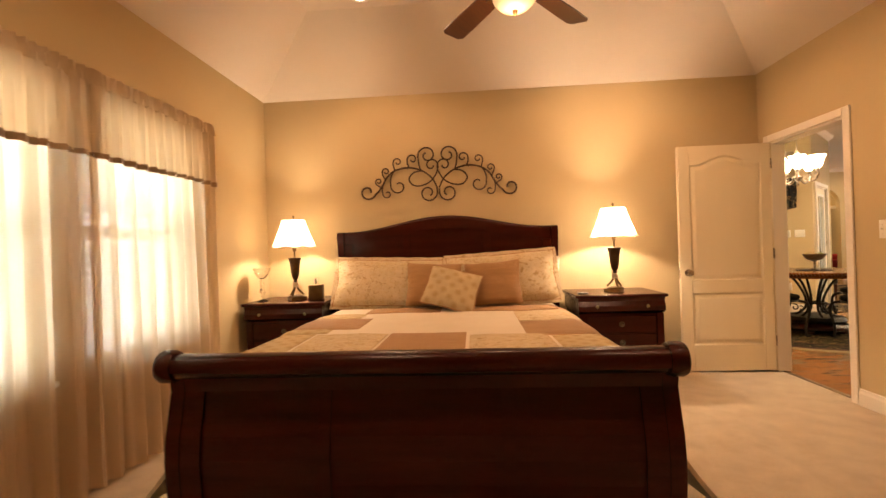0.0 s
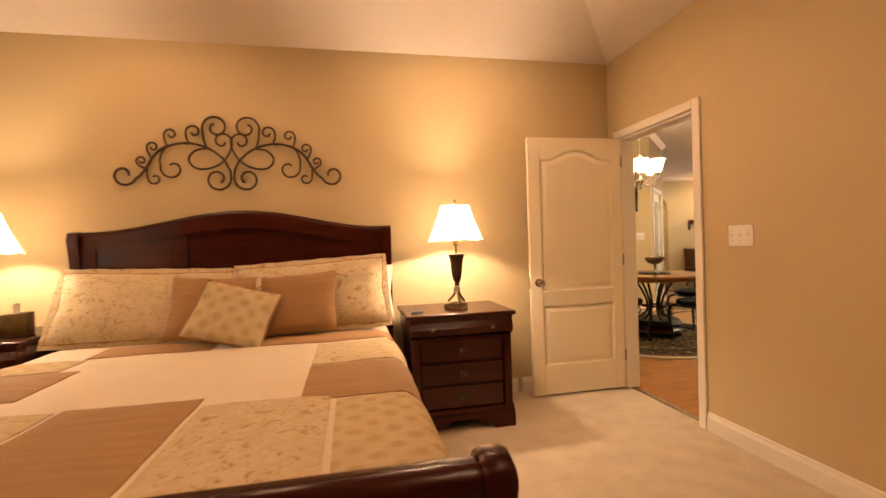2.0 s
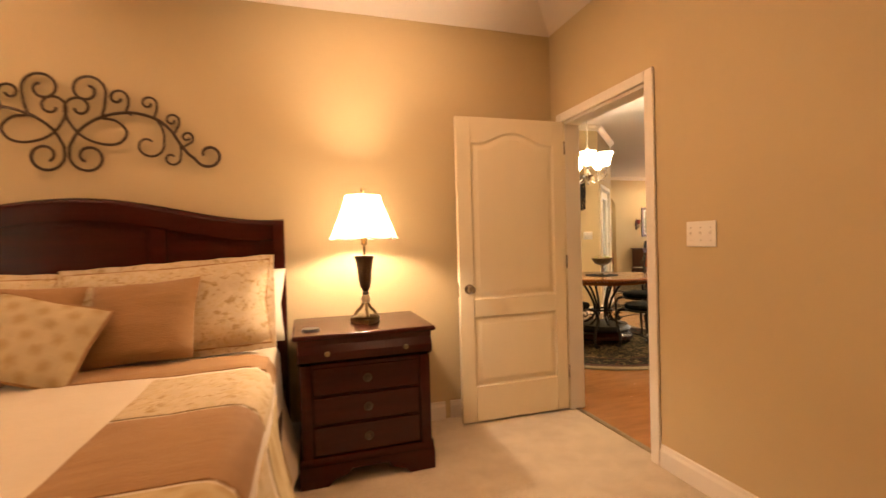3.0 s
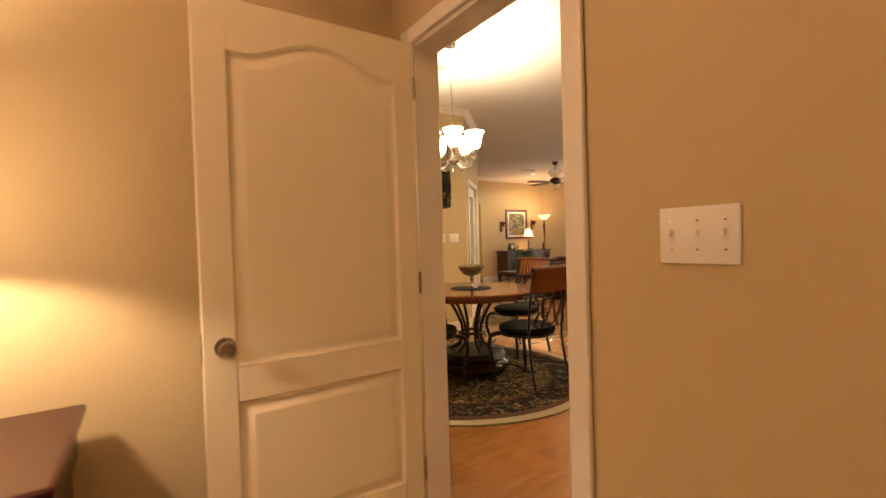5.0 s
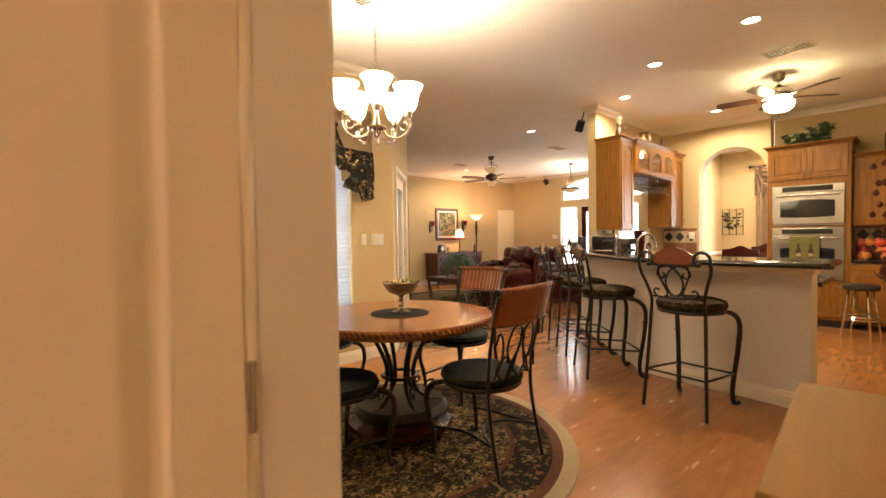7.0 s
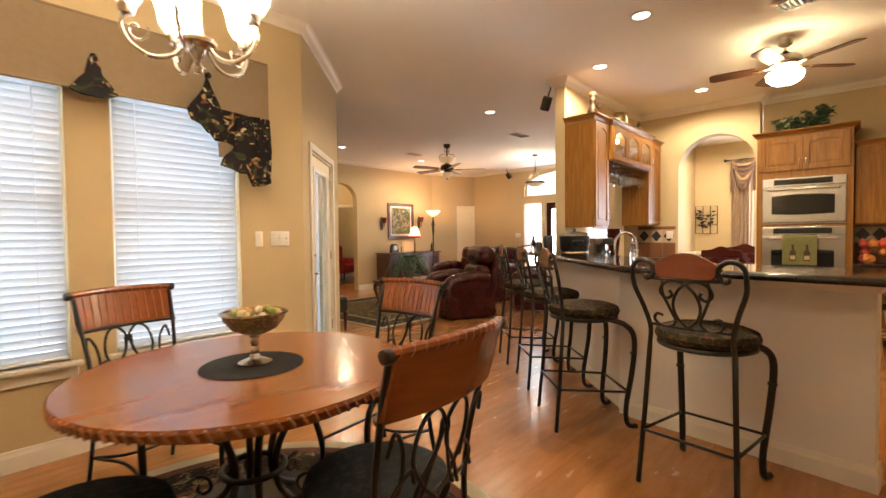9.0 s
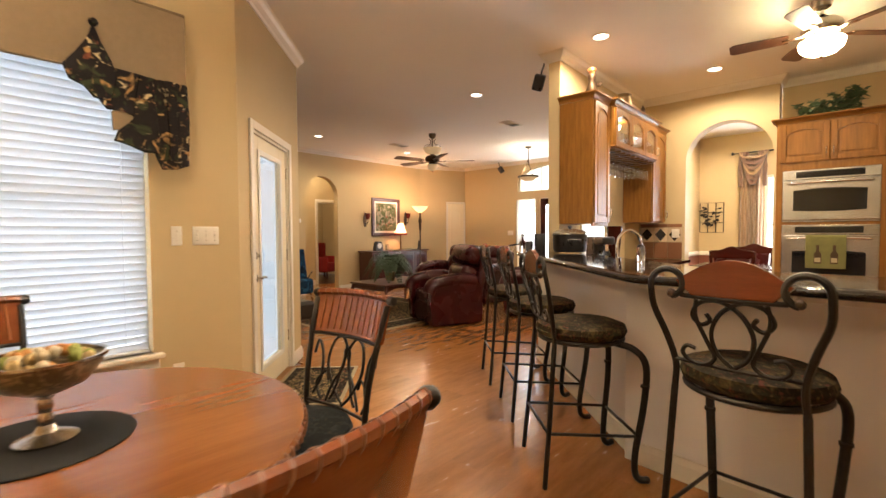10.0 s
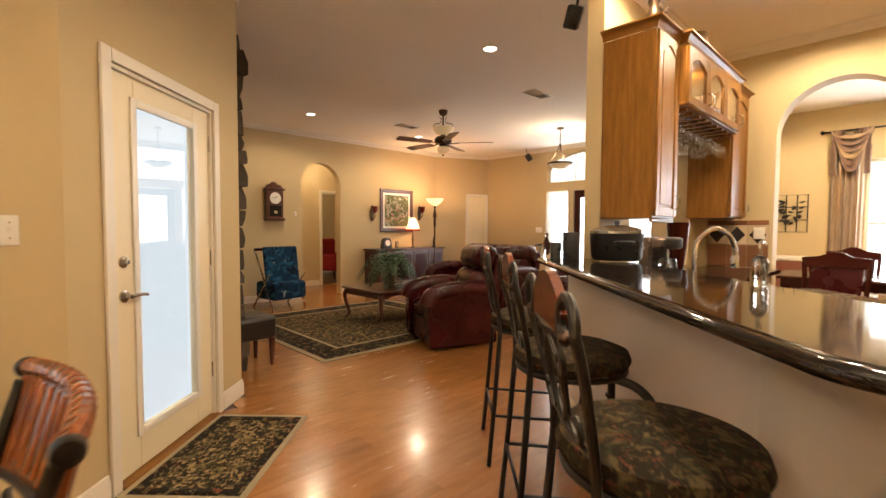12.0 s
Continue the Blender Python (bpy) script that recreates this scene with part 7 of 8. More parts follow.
for k in range(4):
    a = radians(90 * k + 30)
    part("leg", tube(B(), [(0.12 * math.cos(a), 0.12 * math.sin(a), 0.575), (0.2 * math.cos(a), 0.2 * math.sin(a), 0.0)], 0.011, 8), CHROME, ms)
for z, r in ((0.22, 0.172), (0.25, 0.168)):
    part("foot_ring", tube(B(), [(r * math.cos(t / 28 * 6.2832), r * math.sin(t / 28 * 6.2832), z) for t in range(29)], 0.008, 8), CHROME, ms)


# ---- bar stools ----
def bar_stool(loc, rz):
    """Faces +y; the back stands at -y."""
    th = empty("bar_stool", loc, rz, "black iron bar stool with tapestry cushion and wooden crest", "bar stool", "stools along the bar")
    part("seat_cushion", lathe(B(), [(0, 0.715), (0.20, 0.715), (0.226, 0.728), (0.236, 0.752), (0.226, 0.78), (0.18, 0.797), (0, 0.803)], 40), SEAT, th)
    part("seat_ring", tube(B(), [(0.215 * math.cos(t / 32 * 6.2832), 0.215 * math.sin(t / 32 * 6.2832), 0.708) for t in range(33)], 0.012, 8), IRON, th)
    for s in (-1, 1):
        part("back_leg", tube(B(), [(s * 0.222, -0.255, 0), (s * 0.205, -0.225, 0.35), (s * 0.19, -0.20, 0.71)], 0.0125, 8), IRON, th)
        up = curve([(s * 0.19, -0.20, 0.71), (s * 0.185, -0.205, 0.80), (s * 0.21, -0.225, 0.90), (s * 0.245, -0.25, 1.0), (s * 0.25, -0.268, 1.075)], 5)
        loop = [Vector((s * p.x, -0.268 - 0.02 * (p.z - 1.08), p.z)) for p in spiral(0.188, 1.085, 0.062, 0.040, -8, 255, n=20)]
        part("back_upright", tube(B(), up + loop, 0.0115, 8), IRON, th)
        part("scroll_tip", lathe(B(), [(0, -0.014), (0.014, -0.008), (0.016, 0.002), (0.008, 0.014), (0, 0.016)], 12, pose(s * 0.178, -0.268, 1.055, 90)), IRONB, th, "bronze scroll tip")
        part("front_leg", tube(B(), curve([(s * 0.14, 0.13, 0.70), (s * 0.20, 0.20, 0.68), (s * 0.225, 0.25, 0.60), (s * 0.215, 0.245, 0.40), (s * 0.195, 0.215, 0.16), (s * 0.195, 0.215, 0.05), (s * 0.20, 0.24, 0.018), (s * 0.21, 0.27, 0.022)], 5), [0.017] * 20 + [0.0165] * 16, 10), IRON, th)
        part("foot_knob", lathe(B(), [(0, -0.012), (0.015, -0.006), (0.017, 0.003), (0, 0.014)], 12, pose(s * 0.21, 0.272, 0.02, 90)), IRON, th)
        part("collar", lathe(B(), [(0.0, -0.008), (0.022, -0.006), (0.022, 0.006), (0, 0.008)], 12, pose(s * 0.222, 0.248, 0.50)), IRON, th)
        part("side_stretcher", tube(B(), [(s * 0.21, -0.235, 0.27), (s * 0.203, 0.225, 0.24)], 0.008, 6), IRON, th)
    part("back_stretcher", tube(B(), [(-0.21, -0.235, 0.27), (0.21, -0.235, 0.27)], 0.008, 6), IRON, th)
    part("front_stretcher", tube(B(), [(-0.203, 0.225, 0.24), (0.203, 0.225, 0.24)], 0.008, 6), IRON, th)
    part("crest_bar", tube(B(), [(-0.15, -0.262, 1.05), (0, -0.268, 1.045), (0.15, -0.262, 1.05)], 0.009, 6), IRON, th)
    part("lower_bar", tube(B(), [(-0.185, -0.21, 0.815), (0, -0.222, 0.812), (0.185, -0.21, 0.815)], 0.008, 6), IRON, th)
    n = 16
    topc = [(-0.165 + 0.33 * k / n, 1.10 + 0.075 * math.sin(math.pi * k / n)) for k in range(n + 1)]
    part("crest", prism(B(), [(-0.115, 1.052), (0.115, 1.052)] + topc[::-1], 0.022, Matrix.Translation((0, -0.252, 0)) @ UPY, 0.006), CRESTW, th, "arched cherry-oak crest")

    def yb(z):
        return -0.212 - 0.05 * max(0, (z - 0.81) / 0.24) - 0.006
    for s in (-1, 1):
        a = [(0.0, 0.815), (-0.045, 0.86), (-0.06, 0.93), (-0.03, 1.0), (0.03, 1.04), (0.09, 1.03), (0.115, 0.985), (0.09, 0.955), (0.062, 0.972), (0.072, 0.995)]
        part("back_scroll", tube(B(), curve([(s * x, yb(z), z) for x, z in a], 6), 0.0075, 6), IRON, th)
        b = [(0.10, 1.04), (0.105, 0.98), (0.075, 0.90), (0.055, 0.845), (0.085, 0.815), (0.13, 0.818), (0.155, 0.845), (0.14, 0.872), (0.112, 0.866)]
        part("back_scroll", tube(B(), curve([(s * x, yb(z), z) for x, z in b], 6), 0.0075, 6), IRON, th)
    return th


CRESTW = wood("stool_crest_wood", (0.10, 0.021, 0.008), (0.20, 0.050, 0.017), 3, 0.25, (1.5, 12, 12), 0.06, 0.4)
bar_stool((6.24, 4.815, 0), -97.3)
stool0 = bpy.data.objects["bar_stool"]
for x, y in ((6.597, 5.638), (7.157, 6.193), (7.648, 6.732)):
    copy_thing(stool0, pose(x, y, 0, 0, 0, -135))

# ---- living room ----
STONE = mat("dark_fieldstone", (0.055, 0.045, 0.036), (0.12, 0.10, 0.08), 5, 0.9, 0, 0.8, 30, vary=0.35)
fp = empty("stone_fireplace", (6.762, 9.3, 0), -1.2, "rough dark fieldstone fireplace rising to the ceiling", "fireplace")
part("core", box(B(), (0, 0.03, 0), (0.13, 1.9, 2.93)), STONE, fp)
rnd = random.Random(3)
z, stone = 0.0, None
meshes = []
for k in range(6):
    bm = box(B(), (0, -0.5, -0.5), (1, 0.5, 0.5))
    bmesh.ops.subdivide_edges(bm, edges=bm.edges[:], cuts=1)
    for v in bm.verts:
        v.co += Vector((rnd.uniform(-0.09, 0.12), rnd.uniform(-0.05, 0.05), rnd.uniform(-0.06, 0.06)))
        if v.co.x > 0.8 and (abs(v.co.y) > 0.4 or abs(v.co.z) > 0.4):
            v.co.x -= 0.2
    meshes.append(part("stone", bm, STONE, fp, "", pose(0.02, 0.2, 0.1) @ Matrix.Diagonal((0.07, 0.3, 0.18, 1))))
while z < 2.85:
    h = min(rnd.uniform(0.10, 0.22), 2.93 - z)
    y = rnd.uniform(-0.04, 0.0)
    while y < 1.85:
        w = rnd.uniform(0.18, 0.42)
        again(meshes[rnd.randrange(6)], "stone", fp, Matrix.Translation((0.03, y + w / 2, z + h / 2)) @ Matrix.Diagonal((rnd.uniform(0.20, 0.27), w * 0.96, h * 0.94, 1)))
        y += w
    z += h
part("hearth_slab", box(B(), (0.0, 0.35, 0), (0.3, 1.75, 0.05), 0.02, 2), STONE, fp)

ott = empty("leather_ottoman", (7.06, 9.46, 0), 5, "black tufted leather ottoman on short turned legs", "ottoman")
part("cushion", box(B(), (-0.19, -0.20, 0.25), (0.19, 0.20, 0.47), 0.05, 4), LEATHB, ott)
for sx in (-1, 1):
    for sy in (-1, 1):
        part("leg", lathe(B(), [(0, 0), (0.016, 0), (0.022, 0.12), (0.03, 0.26), (0, 0.26)], 14, pose(sx * 0.15, sy * 0.16, 0)), MAHOG, ott)
bk2 = empty("hearth_basket", (7.36, 10.6, 0.0), 0, "pale wicker basket by the hearth", "basket")
part("basket", lathe(B(), [(0, 0), (0.15, 0), (0.19, 0.2), (0.2, 0.3), (0.19, 0.3), (0.14, 0.02), (0, 0.02)], 28), mat("pale_wicker", (0.5, 0.44, 0.36), (0.36, 0.3, 0.24), 40, 0.8, 0, 0.6, 150), bk2)

flat_rug("area_rug", pose(8.93, 10.35, 0, 0, 0, 0), 2.68, 2.66, "dark floral area rug with tan border under the coffee table",
         [(0, RUGT, "edge"), (0.06, RUGB, "border"), (0.34, RUGT, "inner_band"), (0.38, RUGF, "field")])


def cabriole(s, t, h, r=0.03):
    return curve([(0, 0, h), (s * 0.035, t * 0.035, h * 0.82), (s * 0.02, t * 0.02, h * 0.5), (-s * 0.005, -t * 0.005, h * 0.22), (s * 0.01, t * 0.01, 0.04), (s * 0.035, t * 0.035, 0.012)], 5)


ct = empty("coffee_table", (9.48, 10.30, 0.009), 0, "dark mahogany coffee table on cabriole legs", "coffee table")
part("top", box(B(), (-0.64, -0.46, 0.42), (0.64, 0.46, 0.45), 0.012, 3), MAHOG, ct)
n = 20
for y in (-0.42, 0.40):
    sc = [(-0.58, 0.42), (-0.58, 0.34)] + [(-0.5 + 1.0 * k / n, 0.35 + 0.035 * abs(math.sin(3 * math.pi * k / n))) for k in range(n + 1)] + [(0.58, 0.34), (0.58, 0.42)]
    part("apron", prism(B(), sc[::-1], 0.02, Matrix.Translation((0, y + 0.02, 0)) @ UPY), MAHOG, ct)
for x in (-0.60, 0.58):
    part("side_apron", box(B(), (x, -0.40, 0.345), (x + 0.02, 0.38, 0.42), 0.004), MAHOG, ct)
for sx in (-1, 1):
    for sy in (-1, 1):
        pts = [Vector((sx * 0.57, sy * 0.39, 0)) + p for p in cabriole(sx, sy, 0.42)]
        part("leg", tube(B(), pts, [0.036 - 0.02 * min(1, k / 18) for k in range(len(pts))], 8), MAHOG, ct)


def fern(name, loc, label, count, ln, seed):
    th = empty(name, loc, 0, label, "plant")
    part("pot", lathe(B(), [(0, 0), (0.07, 0), (0.09, 0.12), (0.10, 0.15), (0.09, 0.15), (0, 0.13)], 22), BRASS, th)
    rnd = random.Random(seed)
    for k in range(count):
        a, l2, droop = rnd.uniform(0, 6.28), ln * rnd.uniform(0.7, 1.1), rnd.uniform(0.2, 1.0)
        ca, sa = math.cos(a), math.sin(a)
        pts = curve([(0.02 * ca, 0.02 * sa, 0.13), (l2 * 0.35 * ca, l2 * 0.35 * sa, 0.16 + l2 * (0.9 - 0.5 * droop)), (l2 * 0.8 * ca, l2 * 0.8 * sa, 0.14 + l2 * (0.75 - 0.8 * droop)), (l2 * ca, l2 * sa, 0.1 + l2 * (0.5 - 0.8 * droop))], 4)
        bm = B()
        tube(bm, pts, 0.002, 4)
        side = Vector((-sa, ca, 0))
        for i, p in enumerate(pts[1:]):
            w = 0.075 * math.sin(math.pi * (i + 1.2) / (len(pts) + 0.6))
            d = (pts[i + 1] - pts[i]).normalized() * 0.02
            for s in (1, -1):
                for e in (0, 0.5):
                    c = p - d * e
                    vs = [bm.verts.new(c), bm.verts.new(c + side * s * w * 0.5 + d * 0.55 + Vector((0, 0, -0.004))), bm.verts.new(c + side * s * w - Vector((0, 0, w * 0.25))), bm.verts.new(c + side * s * w * 0.5 - d * 0.45 + Vector((0, 0, -0.004)))]
                    bm.faces.new(vs)
        part("frond", bm, LEAF, th)
    return th


fern("potted_fern", (9.38, 10.35, 0.46), "bushy green fern in a dark pot on the coffee table", 46, 0.42, 4)


def leather_seat(name, m, w, d, h, seats, label):
    """An upholstered recliner or sofa. Faces +y."""
    th = empty(name, (0, 0, 0), 0, label, "armchair" if seats == 1 else "sofa")
    th.matrix_world = m
    part("base", box(B(), (-w / 2 + 0.04, -d / 2 + 0.05, 0.03), (w / 2 - 0.04, d / 2 - 0.04, 0.32), 0.04, 3), LEATHER, th)
    for s in (-1, 1):
        prof = [(-d / 2 + 0.08, 0.04), (d / 2 - 0.02, 0.04), (d / 2 + 0.01, 0.3), (d / 2 - 0.01, 0.52), (d / 2 - 0.08, 0.6), (-d / 2 + 0.2, 0.64), (-d / 2 + 0.08, 0.5)]
        part("arm", prism(B(), prof, 0.15, Matrix.Translation((s * (w / 2 - 0.10) - 0.075, 0, 0)) @ UPX, 0.035), LEATHER, th)
        part("arm_pad", tube(B(), curve([(s * (w / 2 - 0.10), -d / 2 + 0.16, 0.60), (s * (w / 2 - 0.10), 0, 0.63), (s * (w / 2 - 0.10), d / 2 - 0.08, 0.58), (s * (w / 2 - 0.10), d / 2 + 0.0, 0.46)], 5), 0.095, 12, 0.8), LEATHER, th)
    sw = (w - 0.38) / seats
    for k in range(seats):
        x0 = -w / 2 + 0.19 + k * sw
        part("seat_cushion", box(B(), (x0 + 0.005, -d / 2 + 0.2, 0.30), (x0 + sw - 0.005, d / 2 - 0.03, 0.48), 0.06, 4), LEATHER, th)
        part("back_cushion", box(B(), (x0 - 0.03, -0.13, 0), (x0 + sw + 0.03, 0.13, 0.40), 0.11, 5, pose(0, -d / 2 + 0.22, 0.42, 12)), LEATHER, th)
        part("head_cushion", box(B(), (x0 - 0.05, -0.14, 0), (x0 + sw + 0.05, 0.13, 0.30), 0.13, 6, pose(0, -d / 2 + 0.14, 0.74 + h - 1.02, 14)), LEATHER, th)
    part("back_shell", box(B(), (-w / 2 + 0.12, -0.06, 0), (w / 2 - 0.12, 0.05, h - 0.18), 0.05, 4, pose(0, -d / 2 + 0.10, 0.1, 9)), LEATHER, th)
    part("lever", tube(B(), curve([(w / 2 + 0.0, 0.12, 0.26), (w / 2 + 0.025, 0.16, 0.25), (w / 2 + 0.03, 0.24, 0.28)], 4), 0.01, 6), MAHOG, th)
    return th


leather_seat("leather_recliner", pose(9.12, 8.84, 0, 0, 0, 68), 0.88, 0.86, 1.08, 1, "oxblood leather recliner with padded arms near the bar")
leather_seat("leather_sofa", pose(11.05, 10.05, 0, 0, 0, 88), 1.75, 0.98, 1.0, 2, "oxblood leather loveseat facing the hearth")
leather_seat("leather_recliner", pose(10.6, 8.25, 0, 0, 0, 30), 0.98, 0.96, 1.0, 1, "oxblood leather recliner beyond the bar stools")

wk = empty("rolling_walker", (11.75, 9.55, 0), 20, "folded grey rolling walker with black grips behind the sofa", "walker")
for s in (-1, 1):
    part("frame_tube", tube(B(), curve([(s * 0.24, 0.22, 0.06), (s * 0.25, 0.05, 0.5), (s * 0.26, -0.05, 0.96), (s * 0.26, -0.12, 1.03)], 5), 0.013, 8), NICKEL, wk)
    part("rear_leg", tube(B(), [(s * 0.25, 0.02, 0.55), (s * 0.25, -0.26, 0.06)], 0.012, 8), NICKEL, wk)
    part("grip", tube(B(), [(s * 0.26, -0.10, 1.02), (s * 0.26, -0.24, 1.04)], 0.017, 8), BLACKP, wk)
    for y in (0.22, -0.26):
        part("wheel", lathe(B(), [(0, -0.012), (0.055, -0.012), (0.06, 0), (0.055, 0.012), (0, 0.012)], 20, pose(s * 0.24, y, 0.06, 0, 90)), BLACKP, wk)
part("cross_brace", tube(B(), [(-0.25, 0.03, 0.52), (0.25, 0.03, 0.52)], 0.011, 8), NICKEL, wk)
part("bag", box(B(), (-0.1, -0.02, 0.86), (0.1, 0.08, 0.98), 0.03, 3), BLACKP, wk)

# chest along the back wall and what stands on it
sb = empty("sideboard", (11.55, 12.64, 0), 0, "dark mahogany sideboard with panelled doors on short legs", "sideboard")
part("body", box(B(), (-0.88, -0.22, 0.14), (0.88, 0.24, 0.83), 0.006), MAHOG, sb)
part("top", box(B(), (-0.92, -0.25, 0.83), (0.92, 0.25, 0.862), 0.01, 2), MAHOG, sb)
for k in range(4):
    x = -0.86 + k * 0.43
    d = part("door", box(B(), (x + 0.006, -0.238, 0.18), (x + 0.424, -0.221, 0.80), 0.005), MAHOG, sb)
    part("panel", box(B(), (x + 0.06, -0.247, 0.24), (x + 0.37, -0.238, 0.74), 0.006, 2), CHERRY, d)
    part("pull", lathe(B(), [(0, 0), (0.008, 0), (0.014, 0.014), (0, 0.022)], 12, pose(x + (0.39 if k % 2 == 0 else 0.035), -0.238, 0.5, 90)), BRASS, d)
for sx in (-1, 1):
    for y in (-0.18, 0.19):
        part("leg", lathe(B(), [(0, 0), (0.022, 0), (0.03, 0.05), (0.04, 0.14), (0, 0.14)], 14, pose(sx * 0.82, y, 0)), MAHOG, sb)
mc = empty("mantel_clock", (11.0, 12.6, 0.862), 0, "small black mantel clock with a white dial", "clock")
part("case", prism(B(), [(-0.11, 0), (0.11, 0), (0.11, 0.05), (0.09, 0.16), (0.05, 0.215), (-0.05, 0.215), (-0.09, 0.16), (-0.11, 0.05)], 0.1, Matrix.Translation((0, 0.05, 0)) @ UPY, 0.006), BLACKP, mc)
part("dial", lathe(B(), [(0, 0), (0.062, 0), (0.06, 0.006), (0, 0.006)], 24, pose(0, -0.05, 0.115, 90)), SWITCH, mc, "white dial")
tl = empty("small_lamp", (11.72, 12.62, 0.862), 0, "small table lamp with a lit red-trimmed shade", "table lamp")
part("base", lathe(B(), [(0, 0), (0.055, 0), (0.05, 0.015), (0.018, 0.03), (0.014, 0.14), (0.024, 0.18), (0.012, 0.22), (0.01, 0.36), (0, 0.36)], 18), BRASS, tl)
part("shade", lathe(B(), [(0.15, 0.395), (0.13, 0.45), (0.085, 0.56), (0.05, 0.64)], 28), sheer("pale_pink_shade", (0.85, 0.62, 0.5), 0.02), tl, "pale lit bell shade")
part("shade_trim", lathe(B(), [(0.15, 0.36), (0.157, 0.36), (0.155, 0.40), (0.148, 0.40), (0.15, 0.36)], 28), mat("red_fringe", (0.3, 0.025, 0.02), None, 20, 0.9), tl, "red fringe")
pf = empty("photo_frame", (11.32, 12.66, 0.862), 12, "small oval photo frame on the sideboard", "picture frame")
part("frame", box(B(), (-0.05, -0.01, 0), (0.05, 0.01, 0.14), 0.006, 2), BRASS, pf)
part("picture", box(B(), (-0.036, -0.013, 0.02), (0.036, -0.0105, 0.12)), RUGT, pf, "faded picture")
solid("figurine", lathe(B(), [(0, 0), (0.04, 0), (0.045, 0.02), (0.02, 0.05), (0.03, 0.12), (0.016, 0.17), (0.022, 0.20), (0, 0.225)], 16), IRON, "slender dark figurine on the sideboard", "figurine", at=pose(12.3, 12.58, 0.862))

fl = empty("floor_lamp", (11.95, 12.18, 0), 0, "dark bronze torchiere with a lit white glass bowl", "floor lamp")
part("base", lathe(B(), [(0, 0), (0.14, 0), (0.145, 0.015), (0.09, 0.035), (0.03, 0.06), (0.02, 0.1), (0, 0.1)], 28), IRONB, fl)
part("pole", lathe(B(), [(0.014, 0.1), (0.016, 0.5), (0.028, 0.55), (0.03, 0.58), (0.016, 0.62), (0.018, 1.3), (0.03, 1.36), (0.03, 1.5), (0.045, 1.53), (0.035, 1.60), (0.02, 1.66), (0.02, 1.76), (0, 1.76)], 18), IRONB, fl)
part("bowl", lathe(B(), [(0.03, 1.75), (0.06, 1.77), (0.12, 1.81), (0.165, 1.865), (0.19, 1.90), (0.185, 1.90), (0.115, 1.816), (0.05, 1.776), (0.03, 1.77)], 32), SHADEG, fl, "frosted white glass bowl")

BACK = ((6.82, 12.9), (12.66, 12.9))


def framed_picture(name, m, w, h, blots, ground, label, fw=0.06, mat_w=0.05, fm=None):
    """Hangs on a wall: local x along it, y = 0 on its face, z up from the lower edge."""
    th = empty(name, (0, 0, 0), 0, label, "picture")
    th.matrix_world = m
    for a, b, c, d in ((-w / 2, 0, -w / 2 + fw, h), (w / 2 - fw, 0, w / 2, h), (-w / 2 + fw, 0, w / 2 - fw, fw), (-w / 2 + fw, h - fw, w / 2 - fw, h)):
        part("frame", box(B(), (a, -0.035, b), (c, -0.002, d), 0.008, 2), fm or MAHOG, th)
    part("mount", box(B(), (-w / 2 + fw, -0.014, fw), (w / 2 - fw, -0.004, h - fw)), SWITCH, th, "cream mount")
    q = fw + mat_w
    part("print", box(B(), (-w / 2 + q, -0.018, q), (w / 2 - q, -0.0145, h - q)), pattern("print_" + name, ground, blots, 7), th, "garden print")
    return th


framed_picture("framed_print", pose(11.49, 12.9, 1.2), 0.88, 0.90, [((0.35, 0.33, 0.26), 0.5), ((0.06, 0.09, 0.04), 0.55), ((0.40, 0.06, 0.05), 0.66), ((0.55, 0.5, 0.42), 0.68)], (0.14, 0.17, 0.09), "framed garden print in a mahogany frame over the sideboard", 0.075, 0.045)


def sconce(x, z):
    th = empty("candle_sconce", (x, 12.9, z), 0, "dark carved wall sconce with a red glass cup", "sconce", "wall sconces")
    part("back_plate", prism(B(), [(-0.03, -0.16), (0.03, -0.16), (0.05, 0.0), (0.03, 0.12), (0, 0.18), (-0.03, 0.12), (-0.05, 0.0)], 0.014, Matrix.Translation((0, -0.001, 0)) @ UPY, 0.004), IRONB, th)
    part("arm", tube(B(), curve([(0, -0.015, -0.08), (0, -0.08, -0.10), (0, -0.11, -0.05), (0, -0.11, 0.0)], 5), 0.008, 6), IRONB, th)
    part("cup", lathe(B(), [(0, 0), (0.03, 0.01), (0.05, 0.06), (0.06, 0.14), (0.054, 0.14), (0.02, 0.02), (0, 0.02)], 18, pose(0, -0.11, 0.0)), mat("red_glass_cup", (0.16, 0.02, 0.015), None, 10, 0.15), th, "dark red glass cup")


sconce(10.86, 1.58)
sconce(12.14, 1.62)
wc = empty("wall_clock", (8.785, 12.9, 1.40), 0, "walnut pendulum wall clock with a white dial", "clock")
part("case", box(B(), (-0.14, -0.12, 0.04), (0.14, -0.001, 0.52), 0.006, 2), MAHOG, wc)
part("base_moulding", box(B(), (-0.17, -0.14, 0.0), (0.17, -0.001, 0.045), 0.012, 2), MAHOG, wc)
part("cornice", box(B(), (-0.17, -0.14, 0.515), (0.17, -0.001, 0.55), 0.012, 2), MAHOG, wc)
part("crest", prism(B(), [(-0.15, 0.55), (0.15, 0.55), (0.12, 0.60), (0.05, 0.615), (0.03, 0.65), (-0.03, 0.65), (-0.05, 0.615), (-0.12, 0.60)], 0.05, Matrix.Translation((0, -0.03, 0)) @ UPY), MAHOG, wc)
part("dial", lathe(B(), [(0, 0), (0.098, 0), (0.096, 0.006), (0, 0.006)], 28, pose(0, -0.12, 0.38, 90)), SWITCH, wc, "white dial")
